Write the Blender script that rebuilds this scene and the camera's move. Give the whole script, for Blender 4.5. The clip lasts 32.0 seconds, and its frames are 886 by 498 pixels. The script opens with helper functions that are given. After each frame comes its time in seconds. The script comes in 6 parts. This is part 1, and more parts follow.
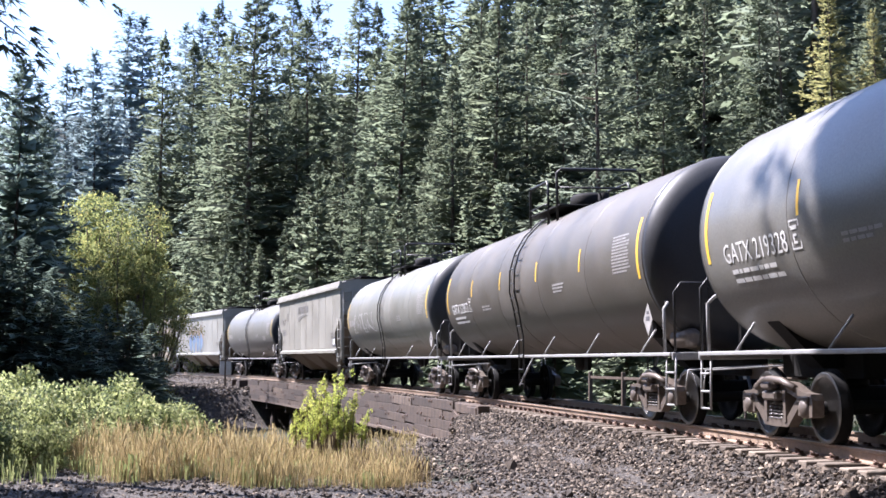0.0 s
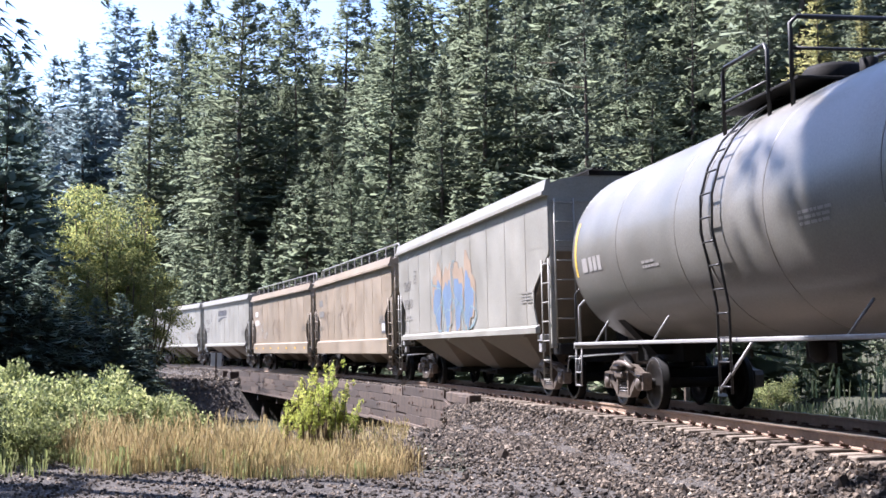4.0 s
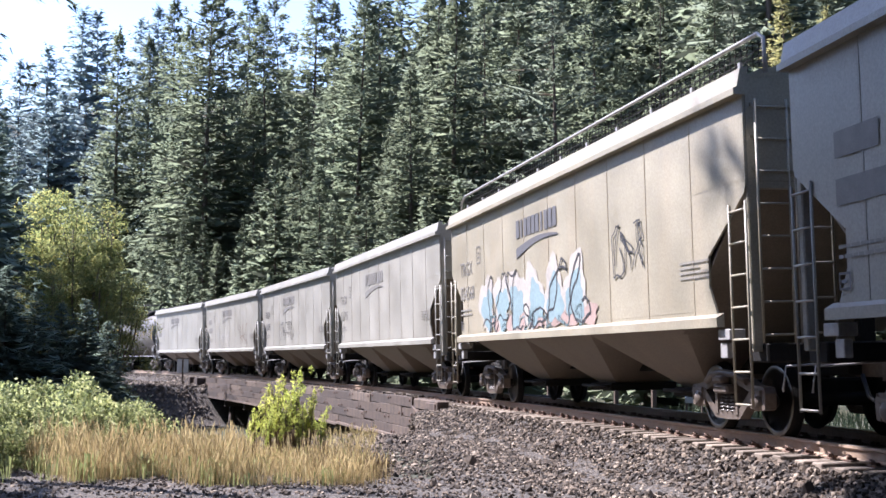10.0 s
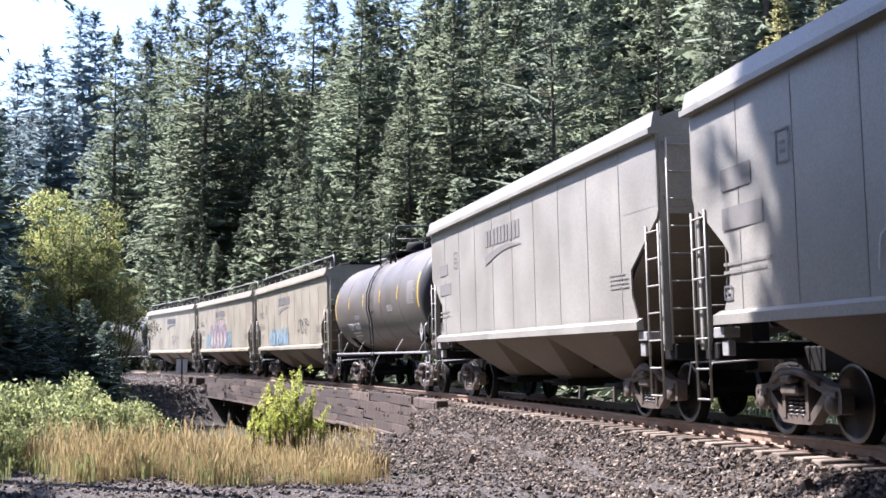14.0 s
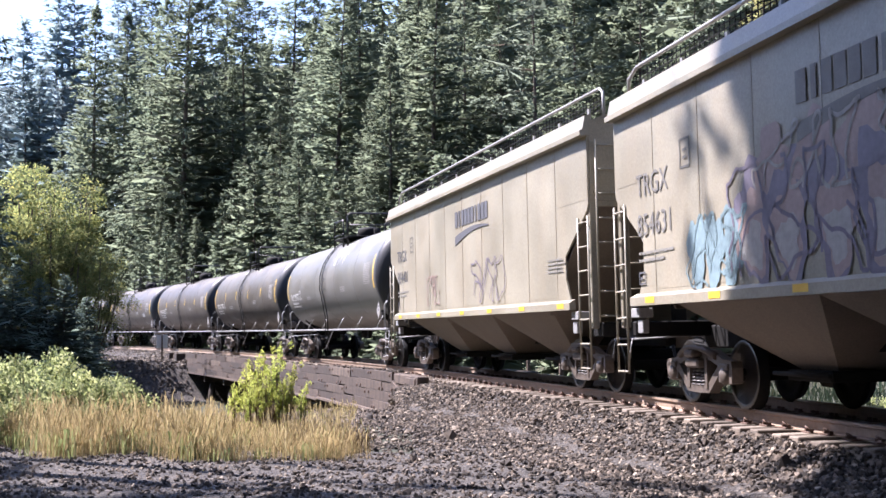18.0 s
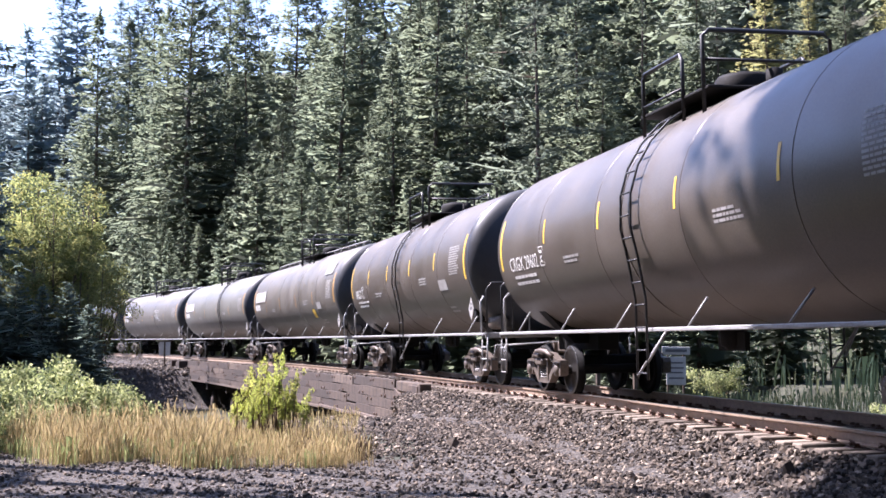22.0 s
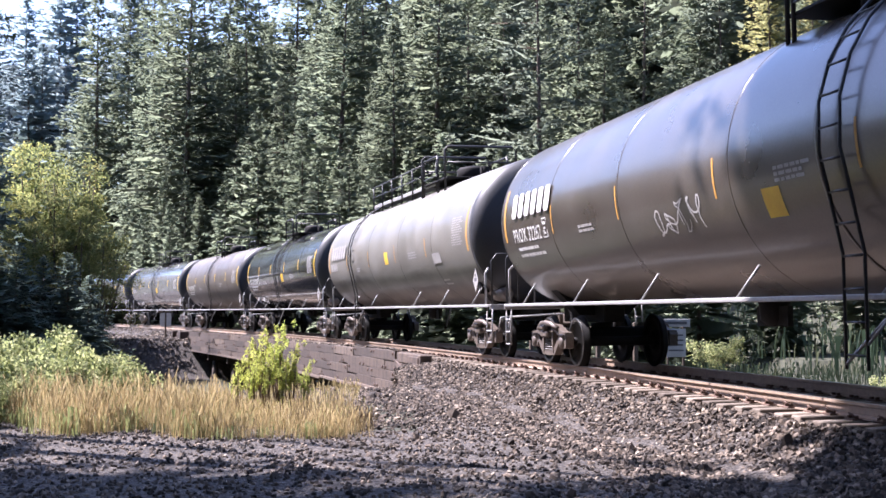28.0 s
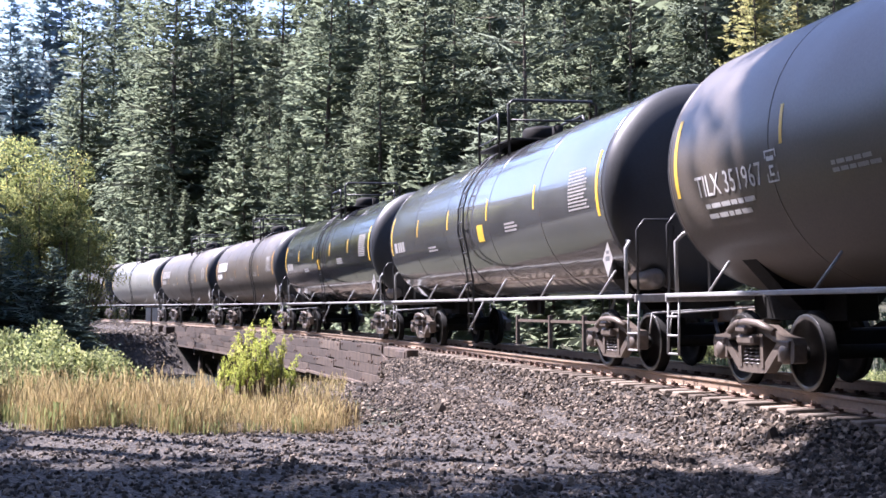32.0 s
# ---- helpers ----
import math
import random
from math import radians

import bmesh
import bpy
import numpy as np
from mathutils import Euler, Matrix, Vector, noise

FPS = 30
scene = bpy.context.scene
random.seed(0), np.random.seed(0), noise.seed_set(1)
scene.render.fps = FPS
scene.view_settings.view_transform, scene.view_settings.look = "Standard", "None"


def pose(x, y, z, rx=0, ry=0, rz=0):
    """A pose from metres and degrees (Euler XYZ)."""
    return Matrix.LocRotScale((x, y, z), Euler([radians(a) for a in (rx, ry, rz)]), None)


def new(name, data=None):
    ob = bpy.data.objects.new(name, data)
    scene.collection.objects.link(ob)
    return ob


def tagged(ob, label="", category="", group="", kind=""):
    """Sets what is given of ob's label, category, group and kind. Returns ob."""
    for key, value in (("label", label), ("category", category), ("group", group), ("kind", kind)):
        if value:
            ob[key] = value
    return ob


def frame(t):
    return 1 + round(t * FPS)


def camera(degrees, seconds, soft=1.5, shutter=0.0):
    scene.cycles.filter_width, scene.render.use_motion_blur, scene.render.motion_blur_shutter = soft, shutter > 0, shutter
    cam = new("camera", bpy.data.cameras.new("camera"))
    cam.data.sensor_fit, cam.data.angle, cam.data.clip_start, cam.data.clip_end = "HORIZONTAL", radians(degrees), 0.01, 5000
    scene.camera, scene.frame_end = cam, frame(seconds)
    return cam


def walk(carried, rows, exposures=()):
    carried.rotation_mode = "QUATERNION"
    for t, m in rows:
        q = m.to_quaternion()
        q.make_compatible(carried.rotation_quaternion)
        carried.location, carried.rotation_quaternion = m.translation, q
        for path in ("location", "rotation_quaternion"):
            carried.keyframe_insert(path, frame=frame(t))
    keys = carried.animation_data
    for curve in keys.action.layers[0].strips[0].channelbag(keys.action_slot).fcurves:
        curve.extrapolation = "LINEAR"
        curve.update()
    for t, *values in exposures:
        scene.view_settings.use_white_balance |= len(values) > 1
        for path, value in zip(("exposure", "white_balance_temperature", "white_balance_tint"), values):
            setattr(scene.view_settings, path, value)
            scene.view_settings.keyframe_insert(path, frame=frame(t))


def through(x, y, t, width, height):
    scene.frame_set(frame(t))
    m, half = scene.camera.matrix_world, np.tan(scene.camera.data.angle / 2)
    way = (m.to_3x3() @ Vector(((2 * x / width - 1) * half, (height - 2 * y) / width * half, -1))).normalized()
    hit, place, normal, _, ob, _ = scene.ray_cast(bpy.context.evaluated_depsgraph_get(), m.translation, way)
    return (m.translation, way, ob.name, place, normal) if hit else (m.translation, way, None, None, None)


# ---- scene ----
import itertools

# ---------------------------------------------------------------- camera
EYE = (0.0, 0.0, 0.924)
VIEW = [
    (0.0, 5.415, -0.767, 0.0), (0.5, 5.407, -0.708, -0.197), (1.0, 5.293, -0.612, -0.366), (1.5, 5.115, -0.563, -0.476),
    (2.0, 4.934, -0.469, -0.483), (2.5, 4.802, -0.372, -0.421), (3.0, 4.764, -0.341, -0.362), (3.5, 4.792, -0.287, -0.36),
    (5.5, 5.421, -0.514, -0.84), (6.0, 5.369, -0.59, -1.0), (6.5, 5.119, -0.577, -1.179), (7.0, 4.811, -0.529, -1.286),
    (7.5, 4.589, -0.487, -1.269), (8.0, 4.549, -0.437, -1.177), (8.5, 4.691, -0.444, -1.148), (9.0, 4.931, -0.444, -1.317),
    (9.5, 5.139, -0.398, -1.63), (10.0, 5.248, -0.363, -1.925), (10.5, 5.202, -0.238, -2.035), (11.0, 5.087, -0.167, -1.932),
    (11.5, 4.976, -0.139, -1.735), (12.0, 4.959, -0.096, -1.582), (12.5, 5.037, -0.093, -1.522), (13.0, 5.141, -0.081, -1.575),
    (13.5, 5.21, -0.082, -1.74), (15.5, 4.942, -0.237, -2.66), (16.0, 4.775, -0.267, -2.807), (16.5, 4.59, -0.321, -2.882),
    (17.0, 4.404, -0.304, -2.887), (17.5, 4.236, -0.296, -2.879), (18.0, 4.095, -0.283, -2.867), (18.5, 3.962, -0.275, -2.895),
    (19.0, 3.872, -0.258, -2.938), (19.5, 3.808, -0.219, -2.944), (20.0, 3.828, -0.216, -2.911), (20.5, 3.915, -0.174, -2.875),
    (21.0, 4.057, -0.173, -2.866), (21.5, 4.237, -0.172, -2.832), (22.0, 4.431, -0.227, -2.748), (22.5, 4.651, -0.326, -2.648),
    (23.0, 4.866, -0.496, -2.547), (23.5, 5.105, -0.663, -2.504), (24.0, 5.338, -0.787, -2.614), (24.5, 5.476, -0.885, -2.873),
    (26.5, 4.313, -0.512, -3.262), (27.0, 3.859, -0.457, -3.077), (27.5, 3.438, -0.435, -2.885), (28.0, 3.102, -0.398, -2.725),
    (28.5, 2.866, -0.398, -2.599), (29.0, 2.744, -0.402, -2.521), (29.5, 2.727, -0.443, -2.56), (30.0, 2.778, -0.392, -2.711),
    (30.5, 2.853, -0.328, -2.933), (31.0, 2.899, -0.25, -3.21), (31.5, 2.906, -0.269, -3.379), (32.0, 2.84, -0.297, -3.358)]
cam = camera(40.0, 32.0, 1.6)
walk(cam, [(t, pose(*EYE, 90 + p, r, y)) for t, p, r, y in VIEW], [(0.0, 1.86, 5820, 22), (17.0, 1.92, 5840, 24), (22.0, 2.02, 5860, 28), (32.0, 2.08, 5840, 28)])

# ---------------------------------------------------------------- light
SUN_AZ, SUN_EL = radians(-62), radians(52)      # azimuth from +y, positive to +x
SUN_DIR = Vector((math.sin(SUN_AZ) * math.cos(SUN_EL), math.cos(SUN_AZ) * math.cos(SUN_EL), math.sin(SUN_EL)))
world = bpy.data.worlds.new("sky")
scene.world = world
world.use_nodes = True
wn = world.node_tree.nodes
sky = wn.new("ShaderNodeTexSky")
sky.sky_type = "NISHITA"
sky.sun_disc = False
sky.sun_elevation = SUN_EL
sky.sun_rotation = SUN_AZ
sky.air_density, sky.dust_density, sky.altitude = 1.0, 1.0, 600
wn["Background"].inputs[1].default_value = 0.10
world.node_tree.links.new(sky.outputs[0], wn["Background"].inputs[0])
sun = new("sun", bpy.data.lights.new("sun", "SUN"))
sun.data.energy, sun.data.angle, sun.data.color = 4.8, radians(0.53), (1.0, 0.945, 0.86)
sun.rotation_euler = SUN_DIR.to_track_quat("Z", "Y").to_euler()
scene.view_settings.exposure = 1.0

# ---------------------------------------------------------------- materials
def mat(name, rough=0.6, metal=0.0):
    m = bpy.data.materials.new(name)
    m.use_nodes = True
    b = m.node_tree.nodes["Principled BSDF"]
    b.inputs["Roughness"].default_value, b.inputs["Metallic"].default_value = rough, metal
    return m, m.node_tree.nodes, m.node_tree.links, b


def node(nodes, kind, **props):
    n = nodes.new(kind)
    for key, value in props.items():
        n.inputs[key].default_value = value
    return n


def ramp(nodes, stops):
    r = nodes.new("ShaderNodeValToRGB")
    e = r.color_ramp.elements
    while len(e) < len(stops):
        e.new(0.5)
    for el, (p, c) in zip(e, stops):
        el.position, el.color = p, (*c, 1)
    return r


def mixed(nodes, links, kind, fac, a, b):
    m = nodes.new("ShaderNodeMix")
    m.data_type, m.blend_type = "RGBA", kind
    for sock, v in ((0, fac), (6, a), (7, b)):
        if isinstance(v, (int, float)):
            m.inputs[sock].default_value = v
        elif isinstance(v, tuple):
            m.inputs[sock].default_value = (*v, 1)
        else:
            links.new(v, m.inputs[sock])
    return m.outputs[2]


def coords(nodes, links, scale):
    c = nodes.new("ShaderNodeTexCoord")
    mp = nodes.new("ShaderNodeMapping")
    mp.inputs["Scale"].default_value = scale
    links.new(c.outputs["Object"], mp.inputs["Vector"])
    return mp.outputs[0]


def noise_at(nodes, links, scale, detail=4.0, stretch=(1, 1, 1), rough=0.55):
    n = node(nodes, "ShaderNodeTexNoise", Scale=scale, Detail=detail, Roughness=rough)
    links.new(coords(nodes, links, stretch), n.inputs["Vector"])
    return n.outputs["Fac"]


def bumped(nodes, links, b, height, strength=0.3, dist=0.02):
    n = node(nodes, "ShaderNodeBump", Strength=strength, Distance=dist)
    links.new(height, n.inputs["Height"])
    links.new(n.outputs[0], b.inputs["Normal"])


def paint(name, colour, rough=0.45, dirt=0.5, grime=(0.10, 0.075, 0.05), streak=1.0, metal=0.0, belly=None):
    """Weathered railcar paint: run-down streaks, blotches and fine speckle."""
    m, n, l, b = mat(name, rough, metal)
    runs = noise_at(n, l, 2.2, 5, (1.0, 0.4, 0.10))
    runs_r = ramp(n, [(0.45, (0, 0, 0)), (0.75, (1, 1, 1))])
    l.new(runs, runs_r.inputs[0])
    blot = noise_at(n, l, 0.7, 6)
    blot_r = ramp(n, [(0.35, (0, 0, 0)), (0.75, (1, 1, 1))])
    l.new(blot, blot_r.inputs[0])
    fine = noise_at(n, l, 34, 3)
    light = tuple(min(1, c * 1.14 + 0.012) for c in colour)
    dark = tuple(c * 0.80 for c in colour)
    base = mixed(n, l, "MIX", blot_r.outputs[0], dark, light)
    k1 = n.new("ShaderNodeMath")
    k1.operation = "MULTIPLY"
    k1.inputs[1].default_value = dirt * streak
    l.new(runs_r.outputs[0], k1.inputs[0])
    base = mixed(n, l, "MIX", k1.outputs[0], base, grime)
    if belly:
        # shade painted along the lower shell, with a ragged upper edge
        sep = n.new("ShaderNodeSeparateXYZ")
        l.new(coords(n, l, (1, 1, 1)), sep.inputs[0])
        edge = n.new("ShaderNodeMath")
        edge.operation = "MULTIPLY_ADD"
        edge.inputs[1].default_value = 0.4
        l.new(noise_at(n, l, 0.9, 4, (0.5, 1, 1)), edge.inputs[0])
        l.new(sep.outputs["Z"], edge.inputs[2])
        er = ramp(n, [(0.0, (1, 1, 1)), (1.0, (0, 0, 0))])
        span = node(n, "ShaderNodeMapRange", **{"From Min": belly[0] + 0.12, "From Max": belly[0] + 0.30})
        l.new(edge.outputs[0], span.inputs[0])
        l.new(span.outputs[0], er.inputs[0])
        base = mixed(n, l, "MIX", er.outputs[0], base, belly[1])
    base = mixed(n, l, "OVERLAY", 0.34, base, fine)
    l.new(base, b.inputs["Base Color"])
    rr = ramp(n, [(0.3, (rough * 0.85,) * 3), (0.8, (min(1, rough * 1.35),) * 3)])
    l.new(blot, rr.inputs[0])
    l.new(rr.outputs[0], b.inputs["Roughness"])
    big = noise_at(n, l, 1.1, 2, (0.6, 1, 1))
    bumped(n, l, b, big, 0.12, 0.05)
    return m


def plain(name, colour, rough=0.6, metal=0.0, scale=18, amount=0.35, bump=0.2):
    m, n, l, b = mat(name, rough, metal)
    f = noise_at(n, l, scale, 5)
    g = noise_at(n, l, scale * 0.12, 3)
    base = mixed(n, l, "MIX", f, tuple(c * (1 - amount) for c in colour), tuple(min(1, c * (1 + amount)) for c in colour))
    base = mixed(n, l, "OVERLAY", 0.3, base, g)
    l.new(base, b.inputs["Base Color"])
    if bump:
        bumped(n, l, b, f, bump, 0.01)
    return m


def varied(name, stops, rough=0.85, island=True, bump=0.0, scale=20.0):
    """Pieces that differ one from another."""
    m, n, l, b = mat(name, rough)
    if island:
        src = n.new("ShaderNodeNewGeometry").outputs["Random Per Island"]
    else:
        src = n.new("ShaderNodeObjectInfo").outputs["Random"]
    r = ramp(n, stops)
    l.new(src, r.inputs[0])
    f = noise_at(n, l, scale, 4)
    base = mixed(n, l, "OVERLAY", 0.45, r.outputs[0], f)
    l.new(base, b.inputs["Base Color"])
    if bump:
        bumped(n, l, b, f, bump, 0.01)
    return m


def leafy(name, stops, through=0.35, tint=(0.25, 0.32, 0.04), rough=0.75):
    """Leaves and needles that let some light through."""
    m, n, l, b = mat(name, rough)
    b.inputs["Specular IOR Level"].default_value = 0.12
    r = ramp(n, stops)
    l.new(n.new("ShaderNodeNewGeometry").outputs["Random Per Island"], r.inputs[0])
    ob = n.new("ShaderNodeObjectInfo")
    hue = n.new("ShaderNodeHueSaturation")
    v = n.new("ShaderNodeMapRange")
    v.inputs[3].default_value, v.inputs[4].default_value = 0.72, 1.28
    l.new(ob.outputs["Random"], v.inputs[0])
    l.new(v.outputs[0], hue.inputs["Value"])
    k = n.new("ShaderNodeMath")
    k.operation = "MULTIPLY"
    k.inputs[1].default_value = 7.3
    l.new(ob.outputs["Random"], k.inputs[0])
    fr = n.new("ShaderNodeMath")
    fr.operation = "FRACT"
    l.new(k.outputs[0], fr.inputs[0])
    hm = n.new("ShaderNodeMapRange")
    hm.inputs[3].default_value, hm.inputs[4].default_value = 0.484, 0.512
    l.new(fr.outputs[0], hm.inputs[0])
    l.new(hm.outputs[0], hue.inputs["Hue"])
    l.new(r.outputs[0], hue.inputs["Color"])
    l.new(hue.outputs[0], b.inputs["Base Color"])
    tr = n.new("ShaderNodeBsdfTranslucent")
    l.new(mixed(n, l, "MIX", 0.45, hue.outputs[0], tint), tr.inputs[0])
    ms = n.new("ShaderNodeMixShader")
    ms.inputs[0].default_value = through
    l.new(b.outputs[0], ms.inputs[1])
    l.new(tr.outputs[0], ms.inputs[2])
    l.new(ms.outputs[0], n["Material Output"].inputs[0])
    return m


STONES = [(0.0, (0.023, 0.018, 0.0135)), (0.35, (0.055, 0.042, 0.031)), (0.6, (0.10, 0.077, 0.056)), (0.85, (0.175, 0.134, 0.098)), (1.0, (0.34, 0.28, 0.21))]
M_STONE = varied("ballast_stone", STONES, 0.9)
M_STONE_ONE = varied("ballast_stone_single", STONES, 0.9, island=False)


def ground_material(name, a, b_, c, scale, bump):
    m, n, l, b = mat(name, 0.95)
    vor = node(n, "ShaderNodeTexVoronoi", Scale=scale)
    l.new(coords(n, l, (1, 1, 1)), vor.inputs["Vector"])
    r = ramp(n, [(0.0, a), (0.5, b_), (1.0, c)])
    l.new(vor.outputs["Color"], r.inputs[0])
    patch = noise_at(n, l, 0.5, 6)
    base = mixed(n, l, "OVERLAY", 0.6, r.outputs[0], patch)
    l.new(base, b.inputs["Base Color"])
    bumped(n, l, b, vor.outputs["Distance"], bump, 0.05)
    return m


M_GRAVEL = ground_material("gravel_ground", (0.024, 0.021, 0.018), (0.066, 0.056, 0.047), (0.145, 0.123, 0.103), 22, 1.0)
M_SOIL = ground_material("forest_floor", (0.018, 0.02, 0.012), (0.035, 0.038, 0.02), (0.065, 0.062, 0.032), 9, 0.25)
M_RAIL = plain("rusty_rail", (0.28, 0.20, 0.14), 0.65, 0.0, 14, 0.4)
M_RAILTOP = plain("polished_rail_head", (0.42, 0.39, 0.37), 0.32, 0.9, 30, 0.2, 0.05)
M_TIE = varied("tie_wood", [(0.0, (0.10, 0.078, 0.058)), (0.5, (0.165, 0.132, 0.10)), (1.0, (0.26, 0.21, 0.16))], 0.9, island=False, bump=0.5, scale=14)
M_IRON = plain("rusty_iron", (0.11, 0.065, 0.045), 0.75, 0.2, 30, 0.4)


def timber(name, stops):
    m, n, l, b = mat(name, 0.85)
    src = n.new("ShaderNodeObjectInfo").outputs["Random"]
    r = ramp(n, stops)
    l.new(src, r.inputs[0])
    grain = noise_at(n, l, 3.0, 8, (1.2, 9, 9), 0.65)
    stain = noise_at(n, l, 1.6, 6, (2.6, 1, 0.4), 0.68)
    st = ramp(n, [(0.46, (0, 0, 0)), (0.72, (1, 1, 1))])
    l.new(stain, st.inputs[0])
    base = mixed(n, l, "OVERLAY", 0.75, r.outputs[0], grain)
    base = mixed(n, l, "MIX", st.outputs[0], base, (0.022, 0.016, 0.013))
    l.new(base, b.inputs["Base Color"])
    bumped(n, l, b, grain, 0.5, 0.015)
    return m


M_TIMBER = timber("creosoted_timber", [(0.0, (0.034, 0.023, 0.016)), (0.4, (0.056, 0.037, 0.026)), (0.85, (0.082, 0.056, 0.039)), (1.0, (0.125, 0.09, 0.065))])
M_BLOCK = timber("pale_timber", [(0.0, (0.075, 0.05, 0.036)), (1.0, (0.13, 0.092, 0.066))])
M_BARK = plain("bark", (0.085, 0.062, 0.045), 0.95, 0, 9, 0.5, 0.8)
M_NEEDLE = leafy("fir_needles", [(0.0, (0.066, 0.090, 0.066)), (0.5, (0.080, 0.102, 0.070)), (1.0, (0.105, 0.118, 0.074))], 0.82, (0.27, 0.31, 0.19))
M_NEEDLE_DARK = leafy("dark_pine_needles", [(0.0, (0.062, 0.080, 0.066)), (0.5, (0.076, 0.094, 0.072)), (1.0, (0.094, 0.110, 0.078))], 0.80, (0.27, 0.31, 0.21))
# distance haze tinted into the needles of the far ridge trees
M_NEEDLE_HAZE = leafy("haze_tinted_needles", [(0.0, (0.105, 0.145, 0.155)), (0.5, (0.14, 0.182, 0.187)), (1.0, (0.185, 0.225, 0.215))], 0.76, (0.34, 0.43, 0.43))
M_NEEDLE_TEAL = leafy("teal_fir_needles", [(0.0, (0.07, 0.10, 0.088)), (1.0, (0.10, 0.132, 0.105))], 0.84, (0.27, 0.34, 0.26))
M_NEEDLE_DEEP = leafy("deep_green_needles", [(0.0, (0.022, 0.034, 0.022)), (1.0, (0.045, 0.062, 0.036))], 0.3, (0.05, 0.07, 0.03))
M_LEAF_TREE = leafy("alder_leaves", [(0.0, (0.07, 0.11, 0.045)), (0.45, (0.14, 0.17, 0.066)), (0.8, (0.25, 0.25, 0.092)), (1.0, (0.45, 0.36, 0.13))], 0.6, (0.37, 0.38, 0.13))
M_LEAF_BUSH = leafy("willow_leaves", [(0.0, (0.035, 0.058, 0.028)), (0.45, (0.10, 0.14, 0.075)), (0.75, (0.30, 0.32, 0.145)), (1.0, (0.60, 0.60, 0.34))], 0.5, (0.48, 0.52, 0.18))
M_LEAF_LIME = leafy("yellow_green_leaves", [(0.0, (0.16, 0.20, 0.045)), (0.5, (0.31, 0.35, 0.085)), (1.0, (0.50, 0.50, 0.15))], 0.6, (0.58, 0.60, 0.13))
M_GRASS = leafy("dry_grass", [(0.0, (0.12, 0.085, 0.045)), (0.3, (0.26, 0.19, 0.09)), (0.6, (0.41, 0.32, 0.16)), (0.84, (0.58, 0.49, 0.28)), (0.92, (0.18, 0.20, 0.08)), (1.0, (0.12, 0.15, 0.05))], 0.5, (0.58, 0.46, 0.21))
M_LARCH = leafy("larch_needles", [(0.0, (0.16, 0.17, 0.08)), (0.5, (0.23, 0.225, 0.10)), (1.0, (0.33, 0.29, 0.13))], 0.6, (0.42, 0.42, 0.17))
# weed colour darkened in place of the shade beyond the track
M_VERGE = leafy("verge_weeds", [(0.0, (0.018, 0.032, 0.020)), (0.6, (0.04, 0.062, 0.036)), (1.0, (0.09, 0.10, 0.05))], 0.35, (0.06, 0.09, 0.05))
M_STEM = plain("shrub_stem", (0.13, 0.085, 0.05), 0.9, 0, 20, 0.3, 0.2)

